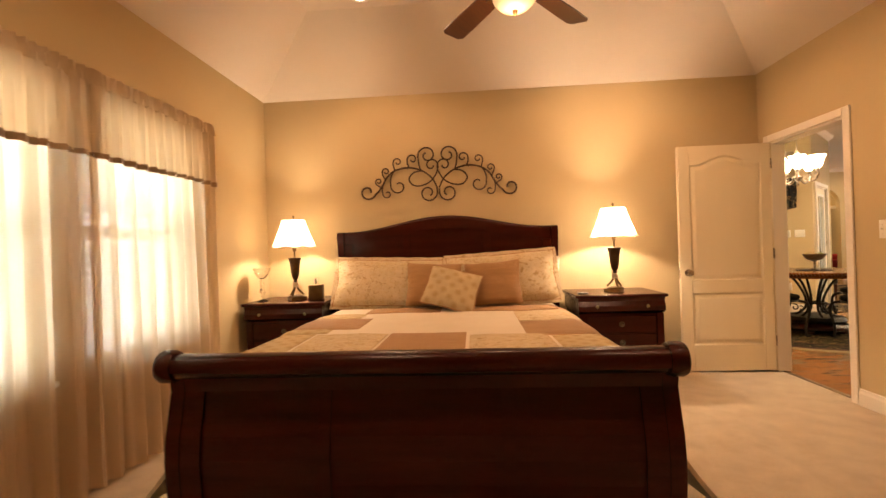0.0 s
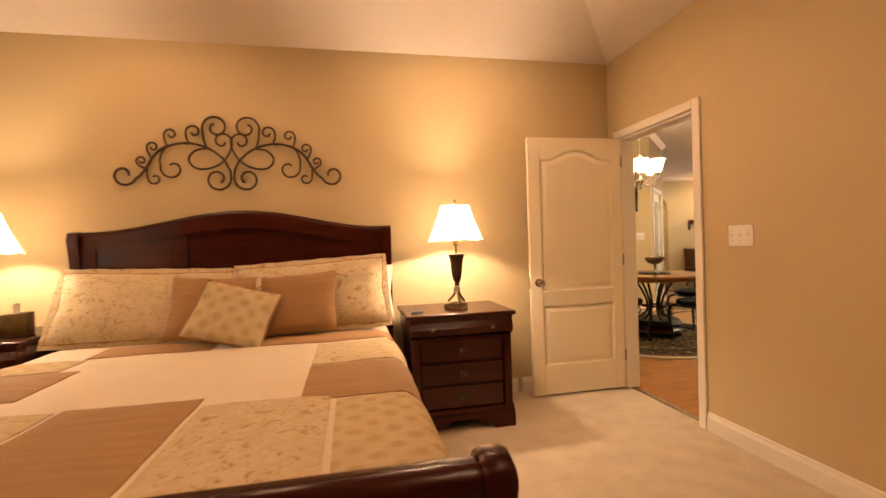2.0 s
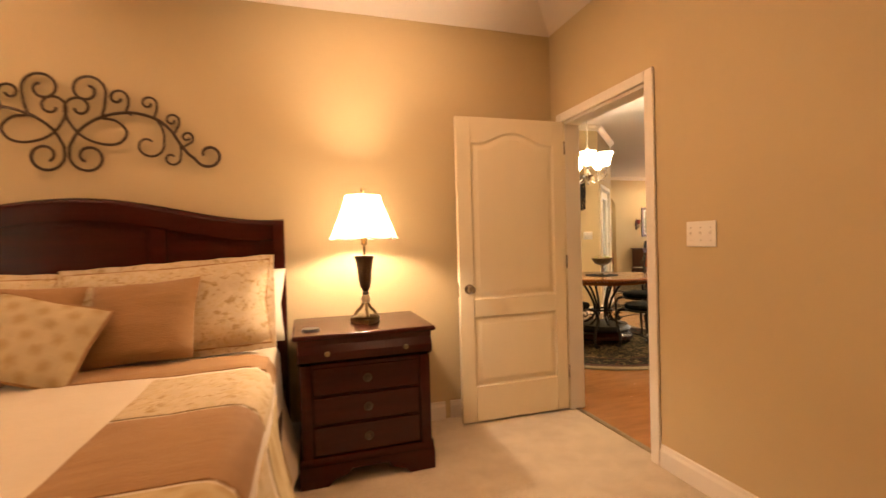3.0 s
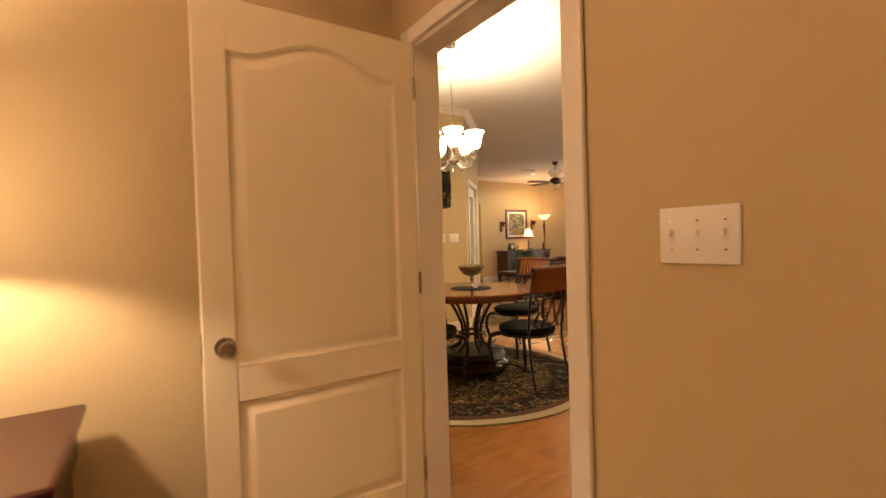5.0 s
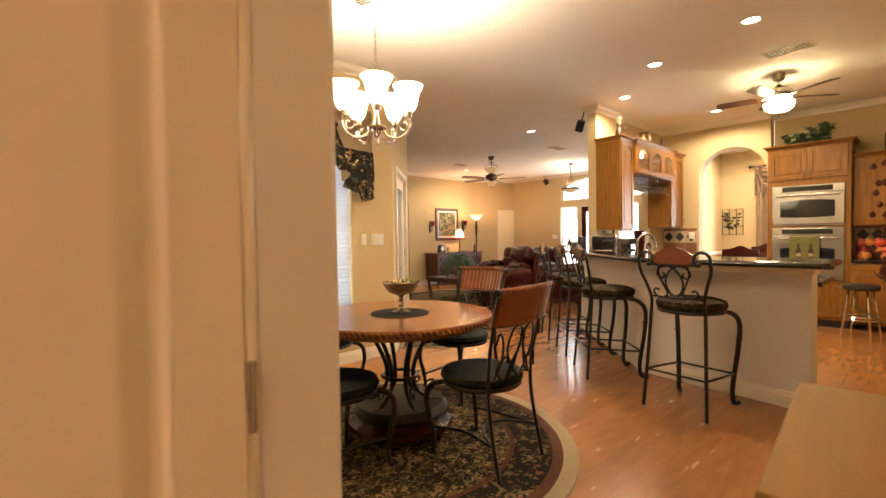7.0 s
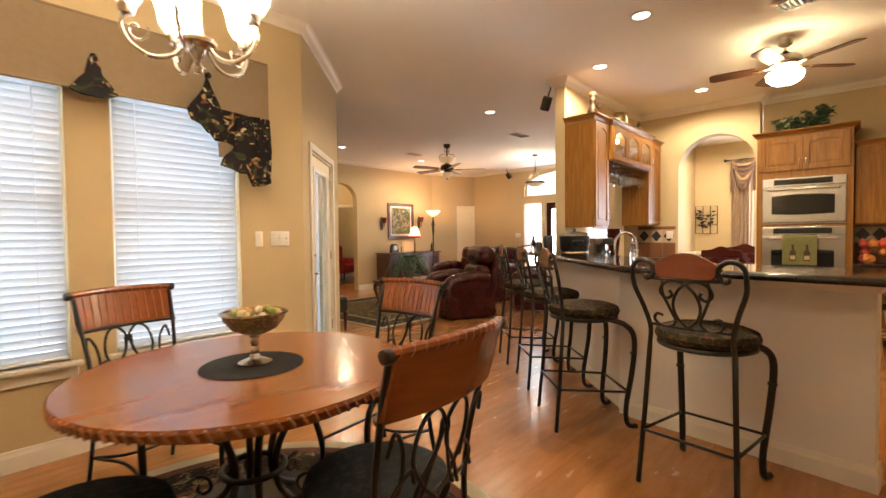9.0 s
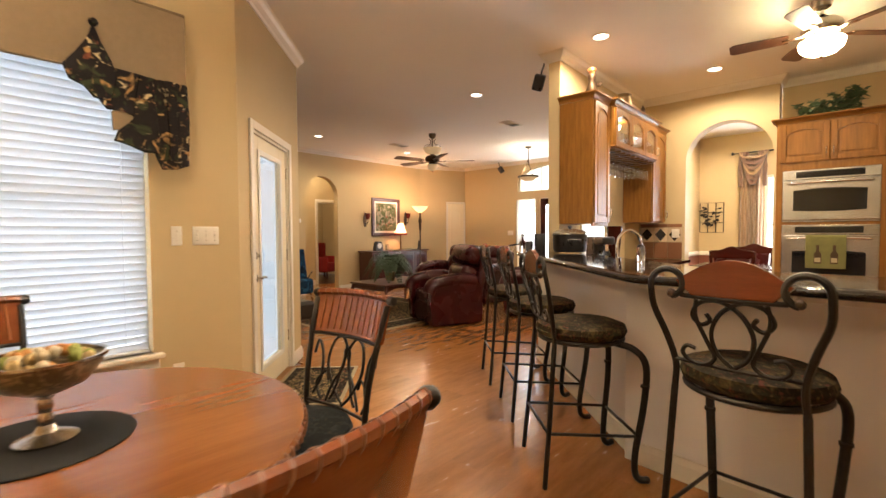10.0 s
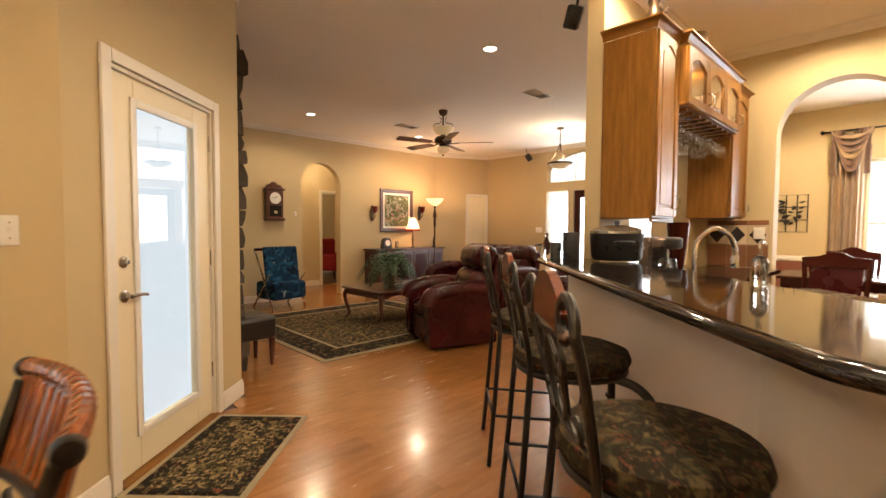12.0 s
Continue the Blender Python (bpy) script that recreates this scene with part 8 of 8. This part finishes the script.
for a, l2 in ((60, 0.05), (170, 0.07)):
    part("clock_hand", tube(B(), [(0, -0.128, 0.38), (l2 * math.cos(radians(a)), -0.128, 0.38 + l2 * math.sin(radians(a)))], 0.003, 5), IRON, wc)
part("glass_door", box(B(), (-0.1, -0.124, 0.07), (0.1, -0.1205, 0.25), 0.002), BLACKG, wc, "dark glass pendulum door")
part("pendulum", lathe(B(), [(0, 0), (0.035, 0), (0.03, 0.01), (0, 0.012)], 20, pose(0, -0.125, 0.14, 90)), CHROME, wc, "bright pendulum disc")
wall_plate(*BACK, 2.36, 2.40, 1.49, 1.57, 1, "small white thermostat beside the arch")

BLUE = pattern("blue_towel_print", (0.010, 0.038, 0.085), [((0.020, 0.085, 0.17), 0.53), ((0.006, 0.011, 0.022), 0.57), ((0.34, 0.38, 0.38), 0.68)], 5)
bc2 = empty("folding_chair", (8.62, 12.42, 0), 8, "padded folding chair draped with a blue printed towel", "chair")
part("towel", box(B(), (-0.30, -0.30, 0.36), (0.30, -0.24, 0.94), 0.03, 3, pose(0, 0, 0, -9)), BLUE, bc2, "blue printed towel")
part("seat_towel", box(B(), (-0.30, -0.42, 0.14), (0.30, 0.1, 0.42), 0.05, 3), BLUE, bc2)
for s in (-1, 1):
    part("leg", tube(B(), [(s * 0.29, -0.38, 0.0), (s * 0.29, 0.12, 0.9)], 0.013, 8), NICKEL, bc2)
    part("leg", tube(B(), [(s * 0.31, 0.15, 0.0), (s * 0.31, -0.35, 0.55)], 0.013, 8), NICKEL, bc2)
part("top_rail", tube(B(), [(-0.3, 0.12, 0.92), (0.3, 0.12, 0.92)], 0.022, 8), LEATHER, bc2)

ceiling_fan((10.15, 10.07, 2.56), H, 22, 5, 0.74, "dark ceiling fan with an amber glass bowl", 0.75, SHADED, IRONB)
fan3 = [o for o in scene.objects if o.name.startswith("ceiling_fan") and abs(o.location.x - 10.15) < 0.01][0]
part("upper_bowl", lathe(B(), [(0.07, 0.09), (0.12, 0.12), (0.155, 0.18), (0.165, 0.205), (0.155, 0.205), (0.11, 0.13), (0.07, 0.10)], 28), SHADED, fan3, "amber glass upper bowl")
for k in range(4):
    a = radians(90 * k + 20)
    c, s = math.cos(a), math.sin(a)
    part("upper_scroll", tube(B(), curve([(0.15 * c, 0.15 * s, 0.21), (0.12 * c, 0.12 * s, 0.26), (0.05 * c, 0.05 * s, 0.27), (0.03 * c, 0.03 * s, 0.33), (0.06 * c, 0.06 * s, 0.36)], 5), 0.005, 6), IRONB, fan3)


def speaker(loc, rz, label):
    th = empty("wall_speaker", loc, rz, label, "speaker", "ceiling corner speakers")
    part("box", box(B(), (-0.05, -0.06, -0.14), (0.05, 0.05, 0.02), 0.015, 2, pose(0, 0, 0, -20, 25)), BLACKP, th)
    part("bracket", tube(B(), curve([(0, 0, 0.0), (0, 0.01, 0.06), (0.01, 0.03, 0.10), (0.01, 0.03, 0.128)], 4), 0.009, 8), BLACKP, th)


speaker((8.52, 6.98, 2.885), 200, "small black speaker on a ceiling bracket")
speaker((13.68, 11.08, 2.885), 90, "small black speaker on a ceiling bracket near the entry")

# closet door in the short angled wall
CW = ((12.66, 12.9), (13.85, 12.35))
cm = run_m(*CW)
panel_door("door_3", cm @ pose(0.80, -0.02, 0.01), 0.46, 2.03, 0.018, [(0.07, 0.39, 0.95, 1.82, 0.04), (0.07, 0.39, 0.2, 0.8, 0)], DOORW, "closed narrow cream panel door")
casing("door_frame_3", *CW, 0.80, 1.26, 2.045, 0.05, 0.028, 0.02, False, "cream casing round the narrow door")

# front entry: door, side lights, arched transom
EW = ((13.85, 12.35), (13.85, 6.8))
em = run_m(*EW)
for k, (a, b) in enumerate(((1.68, 2.18), (3.37, 3.87))):
    window_unit("window_%d" % (5 + k), *EW, a, b, 0.12, 2.08, 0.16, "tall white side light beside the front door", False)
    sc = empty("sidelight_curtain", (13.82, 12.35 - (a + b) / 2, 0.8), 90, "short white sheer on the side light", "curtain", "entry sheers")
    bm = drape(B(), -0.25, 0.25, 0, 1.26, 0, 0.012, 9, 40 + k, 0, 4, 60)
    part("cloth", bm, SHEERW, sc, "", Matrix.Rotation(radians(-90), 4, "Z"))
fd = empty("door_4", (0, 0, 0), 0, "dark cherry front door with a tall glass light", "door", kind="structure")
fd.matrix_world = em
bm = B()
box(bm, (2.31, 0.03, 0.01), (2.44, 0.075, 2.07), 0.004)
box(bm, (3.11, 0.03, 0.01), (3.24, 0.075, 2.07), 0.004)
box(bm, (2.44, 0.03, 0.01), (3.11, 0.075, 0.5), 0.004)
box(bm, (2.44, 0.03, 1.92), (3.11, 0.075, 2.07), 0.004)
part("leaf", bm, CHERRY, fd)
part("pane", box(B(), (2.44, 0.05, 0.5), (3.11, 0.055, 1.92)), GLASSP, fd, "clear glass light").visible_shadow = False
part("handle", tube(B(), [(2.37, 0.02, 0.9), (2.37, -0.02, 0.95), (2.37, -0.02, 1.15), (2.37, 0.02, 1.2)], 0.012, 8), BRASS, fd, "brass pull")
tn = empty("transom_window", (0, 0, 0), 0, "arched white transom window over the front door", "window", kind="structure")
tn.matrix_world = em
arcp = [(2.775 - 1.095 * math.cos(math.pi * k / 24), 0.09, 2.5 + 0.38 * math.sin(math.pi * k / 24)) for k in range(25)]
part("arch_frame", tube(B(), [(1.70, 0.09, 2.27)] + [(2.775 + (p[0] - 2.775) * 0.985, p[1], p[2] - 0.006) for p in arcp] + [(3.85, 0.09, 2.27)], 0.02, 8), SWITCH, tn)
part("bottom_rail", box(B(), (1.69, 0.07, 2.26), (3.86, 0.11, 2.29), 0.004), SWITCH, tn)
for x in (2.3, 3.25):
    part("muntin", box(B(), (x - 0.012, 0.08, 2.29), (x + 0.012, 0.10, 2.83), 0.003), SWITCH, tn)
for a, b in ((1.7, 2.288), (2.312, 3.238), (3.262, 3.85)):
    n = 12
    arc = [(a + (b - a) * k / n, 2.5 + 0.37 * math.sqrt(max(0, 1 - ((a + (b - a) * k / n - 2.775) / 1.095) ** 2))) for k in range(n + 1)]
    part("pane", prism(B(), [(a, 2.29), (b, 2.29)] + arc[::-1], 0.004, Matrix.Translation((0, 0.092, 0)) @ UPY), GLASSP, tn, "clear glass pane").visible_shadow = False
wall_plate(*EW, 1.40, 1.56, 1.2, 1.31, 3, "white switch plate beside the entry side light")

pn = empty("entry_pendant", (12.35, 9.45, 0), 0, "bronze bowl pendant hanging in the entry", "pendant light")
part("canopy", lathe(B(), [(0, 2.97), (0.06, 2.985), (0.065, H), (0, H)], 20), IRONB, pn)
part("stem", lathe(B(), [(0, 2.62), (0.008, 2.62), (0.008, 2.97), (0, 2.97)], 10), IRONB, pn)
for k in range(3):
    a = radians(120 * k)
    part("rod", tube(B(), curve([(0.01 * math.cos(a), 0.01 * math.sin(a), 2.74), (0.06 * math.cos(a), 0.06 * math.sin(a), 2.60), (0.19 * math.cos(a), 0.19 * math.sin(a), 2.42)], 5), 0.006, 6), IRONB, pn)
part("ring", lathe(B(), [(0.18, 2.39), (0.215, 2.39), (0.22, 2.42), (0.185, 2.43), (0.18, 2.39)], 32), IRONB, pn)
part("bowl", lathe(B(), [(0.185, 2.41), (0.16, 2.36), (0.09, 2.32), (0, 2.31)], 30), SHADED, pn, "amber glass bowl")

# Glowing sheets added outside the entry and dining windows for white daylight.
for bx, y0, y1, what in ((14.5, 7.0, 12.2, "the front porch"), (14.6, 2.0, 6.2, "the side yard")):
    solid("backdrop", box(B(), (bx, y0, -0.1), (bx + 0.05, y1, 4.5)), STREETGLOW, "plain glowing sheet standing in for daylight at " + what, "backdrop", kind="structure")

# hall doorway and the room behind
casing("door_frame_4", (9.1, 14.35), (11.4, 14.35), 1.42, 2.16, 2.05, 0.062, 0.018, 0.12, False, "white casing of the hall doorway")
rc = empty("red_armchair", (11.5, 15.5, 0), 200, "red upholstered chair in the room behind the hall", "chair")
REDC = mat("red_cloth", (0.32, 0.03, 0.025), (0.25, 0.02, 0.02), 8, 0.85, 0, 0.3, 150)
part("seat", box(B(), (-0.32, -0.3, 0.2), (0.32, 0.3, 0.45), 0.05, 3), REDC, rc)
part("backrest", box(B(), (-0.32, -0.34, 0.4), (0.32, -0.2, 1.0), 0.06, 3), REDC, rc)
for sx in (-1, 1):
    part("armrest", box(B(), (sx * 0.31 - 0.06, -0.3, 0.2), (sx * 0.31 + 0.06, 0.3, 0.62), 0.05, 3), REDC, rc)
    for y in (-0.25, 0.25):
        part("leg", lathe(B(), [(0, 0), (0.018, 0), (0.03, 0.21), (0, 0.21)], 12, pose(sx * 0.27, y, 0)), MAHOG, rc)

# ---- dining room beyond the kitchen arch ----
DW = ((13.95, 6.68), (13.95, 2.4))
window_unit("window_7", *DW, 1.02, 2.8, 0.5, 2.25, 0.15, "wide bright window of the dining room")
moulding("chair_rail", [(0, 0), (0.02, 0.01), (0.025, 0.04), (0.015, 0.07), (0, 0.075)], 0.82, [(10.85, 6.68), (13.95, 6.68), (13.95, 5.72)], "white chair rail in the dining room", "moulding")
moulding("wainscot", [(0, 0), (0.008, 0), (0.008, 0.81), (0, 0.81)], 0.005, [(10.85, 6.68), (13.95, 6.68), (13.95, 5.67)], "russet painted lower wall in the dining room", "wall")
bpy.data.objects["wainscot"].data.materials[0] = mat("russet_paint", (0.22, 0.075, 0.035), (0.19, 0.06, 0.03), 2, 0.6, 0, 0.1, 150)
ia = empty("iron_wall_art", (13.95, 6.47, 1.25), -90, "square black iron wall panel with crossing vines", "wall art")
ia.scale.x = 1.38
for p in ([(-0.14, 0), (0.14, 0), (0.14, 0.55), (-0.14, 0.55), (-0.14, 0)], [(-0.14, 0.18), (0.14, 0.18)], [(-0.14, 0.37), (0.14, 0.37)], [(-0.045, 0), (-0.045, 0.55)], [(0.05, 0), (0.05, 0.55)]):
    part("bar", tube(B(), [(x, -0.015, z) for x, z in p], 0.006, 6), IRON, ia)
rnd = random.Random(14)
for k in range(34):
    p = pose(rnd.uniform(-0.11, 0.09), -0.018 - 0.0004 * k, rnd.uniform(0.1, 0.45), 90, 0, 0) @ pose(0, 0, 0, 0, 0, rnd.uniform(0, 360))
    part("iron_leaf", prism(B(), [(0, 0), (0.03, 0.018), (0.07, 0), (0.03, -0.018)], 0.004, p), IRON, ia)
dp = empty("dining_drape", (13.87, 5.82, 0), 0, "gold drape with a plum swag on an iron rod", "curtain")
part("panel", drape(B(), -0.13, 0.22, 0.02, 2.62, 0, 0.035, 5, 51), DRAPE, dp)
for k in range(6):
    sag, hw = 0.10 + 0.085 * k, 0.185 - 0.016 * k
    pts = curve([(-0.055 - 0.006 * k, -hw, 2.655), (-0.075, -hw * 0.86, 2.655 - sag * 0.55), (-0.085, -hw * 0.4, 2.655 - sag * 0.95), (-0.088, 0, 2.655 - sag * 1.04),
                 (-0.085, hw * 0.4, 2.655 - sag * 0.95), (-0.075, hw * 0.86, 2.655 - sag * 0.55), (-0.055 - 0.006 * k, hw, 2.655)], 5)
    part("swag_fold", tube(B(), pts, 0.048, 8, 0.6), DRAPER if k % 3 else DRAPE, dp, "plum swag fold" if k % 3 else "gold swag fold")
for u in (-0.17, 0.19):
    part("tail", tube(B(), curve([(-0.06, u, 2.655), (-0.075, u * 1.03, 2.45), (-0.07, u * 0.98, 2.22), (-0.06, u, 2.05)], 5), [0.03] * 6 + [0.045] * 10, 8, 0.5), DRAPER, dp, "plum swag tail")
rd = empty("dining_rod", (13.87, 5.0, 2.66), 0, "iron curtain rod with ball finials in the dining room", "curtain rod")
part("rod", tube(B(), [(0, -0.9, 0), (0, 1.12, 0)], 0.013, 8), IRON, rd)
part("finial", lathe(B(), [(0, -0.03), (0.03, -0.01), (0.03, 0.012), (0, 0.035)], 14, pose(0, 1.14, 0, 90)), IRON, rd)
for y in (-0.85, 0.0, 1.05):
    part("bracket", box(B(), (-0.01, y - 0.01, -0.012), (0.078, y + 0.01, 0.012), 0.003), IRON, rd)
dt = empty("dining_table", (12.35, 5.35, 0), 0, "polished cherry dining table with turned legs", "table")
part("top", box(B(), (-0.52, -1.0, 0.72), (0.52, 1.0, 0.755), 0.015, 3), CHERRY, dt)
part("apron", box(B(), (-0.44, -0.9, 0.63), (0.44, 0.9, 0.72), 0.004), CHERRY, dt)
for sx in (-1, 1):
    for sy in (-1, 1):
        part("leg", lathe(B(), [(0, 0), (0.025, 0), (0.04, 0.1), (0.03, 0.3), (0.05, 0.5), (0.05, 0.63), (0, 0.63)], 16, pose(sx * 0.4, sy * 0.86, 0)), CHERRY, dt)


def carved_chair(loc, rz):
    """Faces +y."""
    th = empty("carved_chair", loc, rz, "carved cherry dining chair with a curved crest", "chair", "formal dining chairs")
    part("seat", box(B(), (-0.25, -0.22, 0.43), (0.25, 0.24, 0.49), 0.02, 3), DRAPE, th, "gold seat pad")
    n = 20
    cr = [(-0.27 + 0.54 * k / n, 0.98 + 0.07 * math.sin(math.pi * k / n) + 0.015 * math.cos(4 * math.pi * k / n)) for k in range(n + 1)]
    part("crest", prism(B(), [(-0.25, 0.90), (0.25, 0.90)] + cr[::-1], 0.035, Matrix.Translation((0, -0.24, 0)) @ UPY, 0.008), CHERRY, th)
    part("back_panel", prism(B(), [(-0.19, 0.56), (0.19, 0.56), (0.21, 0.90), (-0.21, 0.90)], 0.02, Matrix.Translation((0, -0.235, 0)) @ UPY, 0.004), LEATHER, th, "padded back panel")
    for s in (-1, 1):
        part("back_post", tube(B(), [(s * 0.22, -0.24, 0), (s * 0.22, -0.22, 0.45), (s * 0.25, -0.258, 0.95)], 0.022, 8), CHERRY, th)
        pts = [Vector((s * 0.21, 0.2, 0)) + p for p in cabriole(s, 1, 0.44)]
        part("front_leg", tube(B(), pts, 0.022, 8), CHERRY, th)
    part("lower_rail", box(B(), (-0.22, -0.25, 0.53), (0.22, -0.22, 0.57), 0.005), CHERRY, th)
    return th


carved_chair((11.66, 5.72, 0), -92)
cc = bpy.data.objects["carved_chair"]
copy_thing(cc, pose(11.66, 4.98, 0, 0, 0, -88))
copy_thing(cc, pose(13.04, 5.72, 0, 0, 0, 90))
can_light(12.3, 5.6, H, "main room recessed lights")
fern("flower_arrangement", (12.4, 5.2, 0.756), "leafy table arrangement in a dark bowl", 26, 0.2, 9)

# ---- laminate planks ----
PW, PL = 0.19, 1.215
floor = empty("floor_laminate", (0, 0, 0), 0, "honey oak laminate planks with a satin sheen", "floor", kind="structure")
lens = [PL, 0.405, 0.81]
pm2 = {}
for ln in lens:
    bm = box(B(), (0, 0, -0.012), (ln - 0.0005, PW - 0.0005, 0.0))
    pm2[ln] = bm
rnd = random.Random(2)
meshes = {}
rest_v, rest_f = [], []
row, y = 0, 2.4
while y < 14.35:
    x = 2.94 if y < 7.6 else min(6.75, y + PW - 2.05)
    first = lens[(row * 2) % 3]
    while x < 13.9:
        ln = first if first else PL
        first = None
        e = min(x + ln, 13.95)
        near = 3.0 <= x <= 8.2 and 4.0 <= y <= 9.3
        if near and abs(e - x - ln) < 1e-6:
            if ln not in meshes:
                meshes[ln] = part("plank", pm2[ln], PLANK, floor, "", pose(x, y, 0))
            else:
                again(meshes[ln], "plank", floor, pose(x, y, 0))
        else:
            b = len(rest_v)
            g = 0.0005
            rest_v += [(x, y, -0.011), (e - g, y, -0.011), (e - g, y + PW - g, -0.011), (x, y + PW - g, -0.011), (x, y, 0), (e - g, y, 0), (e - g, y + PW - g, 0), (x, y + PW - g, 0)]
            rest_f += [tuple(b + i for i in f) for f in ((4, 5, 6, 7), (0, 1, 5, 4), (1, 2, 6, 5), (2, 3, 7, 6), (3, 0, 4, 7))]
        x += ln
    y += PW
    row += 1
for ln, bm in pm2.items():
    if ln not in meshes:
        bm.free()
PLANKI = wood("oak_laminate_far", (0.21, 0.077, 0.019), (0.425, 0.19, 0.057), 2.6, 0.25, (1.6, 8, 8), 0.03, 0.25)
nt = PLANKI.node_tree
geo, hsv, mr = nt.nodes.new("ShaderNodeNewGeometry"), nt.nodes.new("ShaderNodeHueSaturation"), nt.nodes.new("ShaderNodeMapRange")
mr.inputs["To Min"].default_value, mr.inputs["To Max"].default_value = 0.93, 1.07
nt.links.new(geo.outputs["Random Per Island"], mr.inputs["Value"])
nt.links.new(mr.outputs[0], hsv.inputs["Value"])
pb = nt.nodes["Principled BSDF"]
nt.links.new(pb.inputs["Base Color"].links[0].from_socket, hsv.inputs["Color"])
nt.links.new(hsv.outputs[0], pb.inputs["Base Color"])
me = bpy.data.meshes.new("planks")
me.from_pydata(rest_v, [], rest_f)
me.materials.append(PLANKI)
ob = new("far_planks", me)
ob.parent = floor
tagged(ob, kind="stuff")
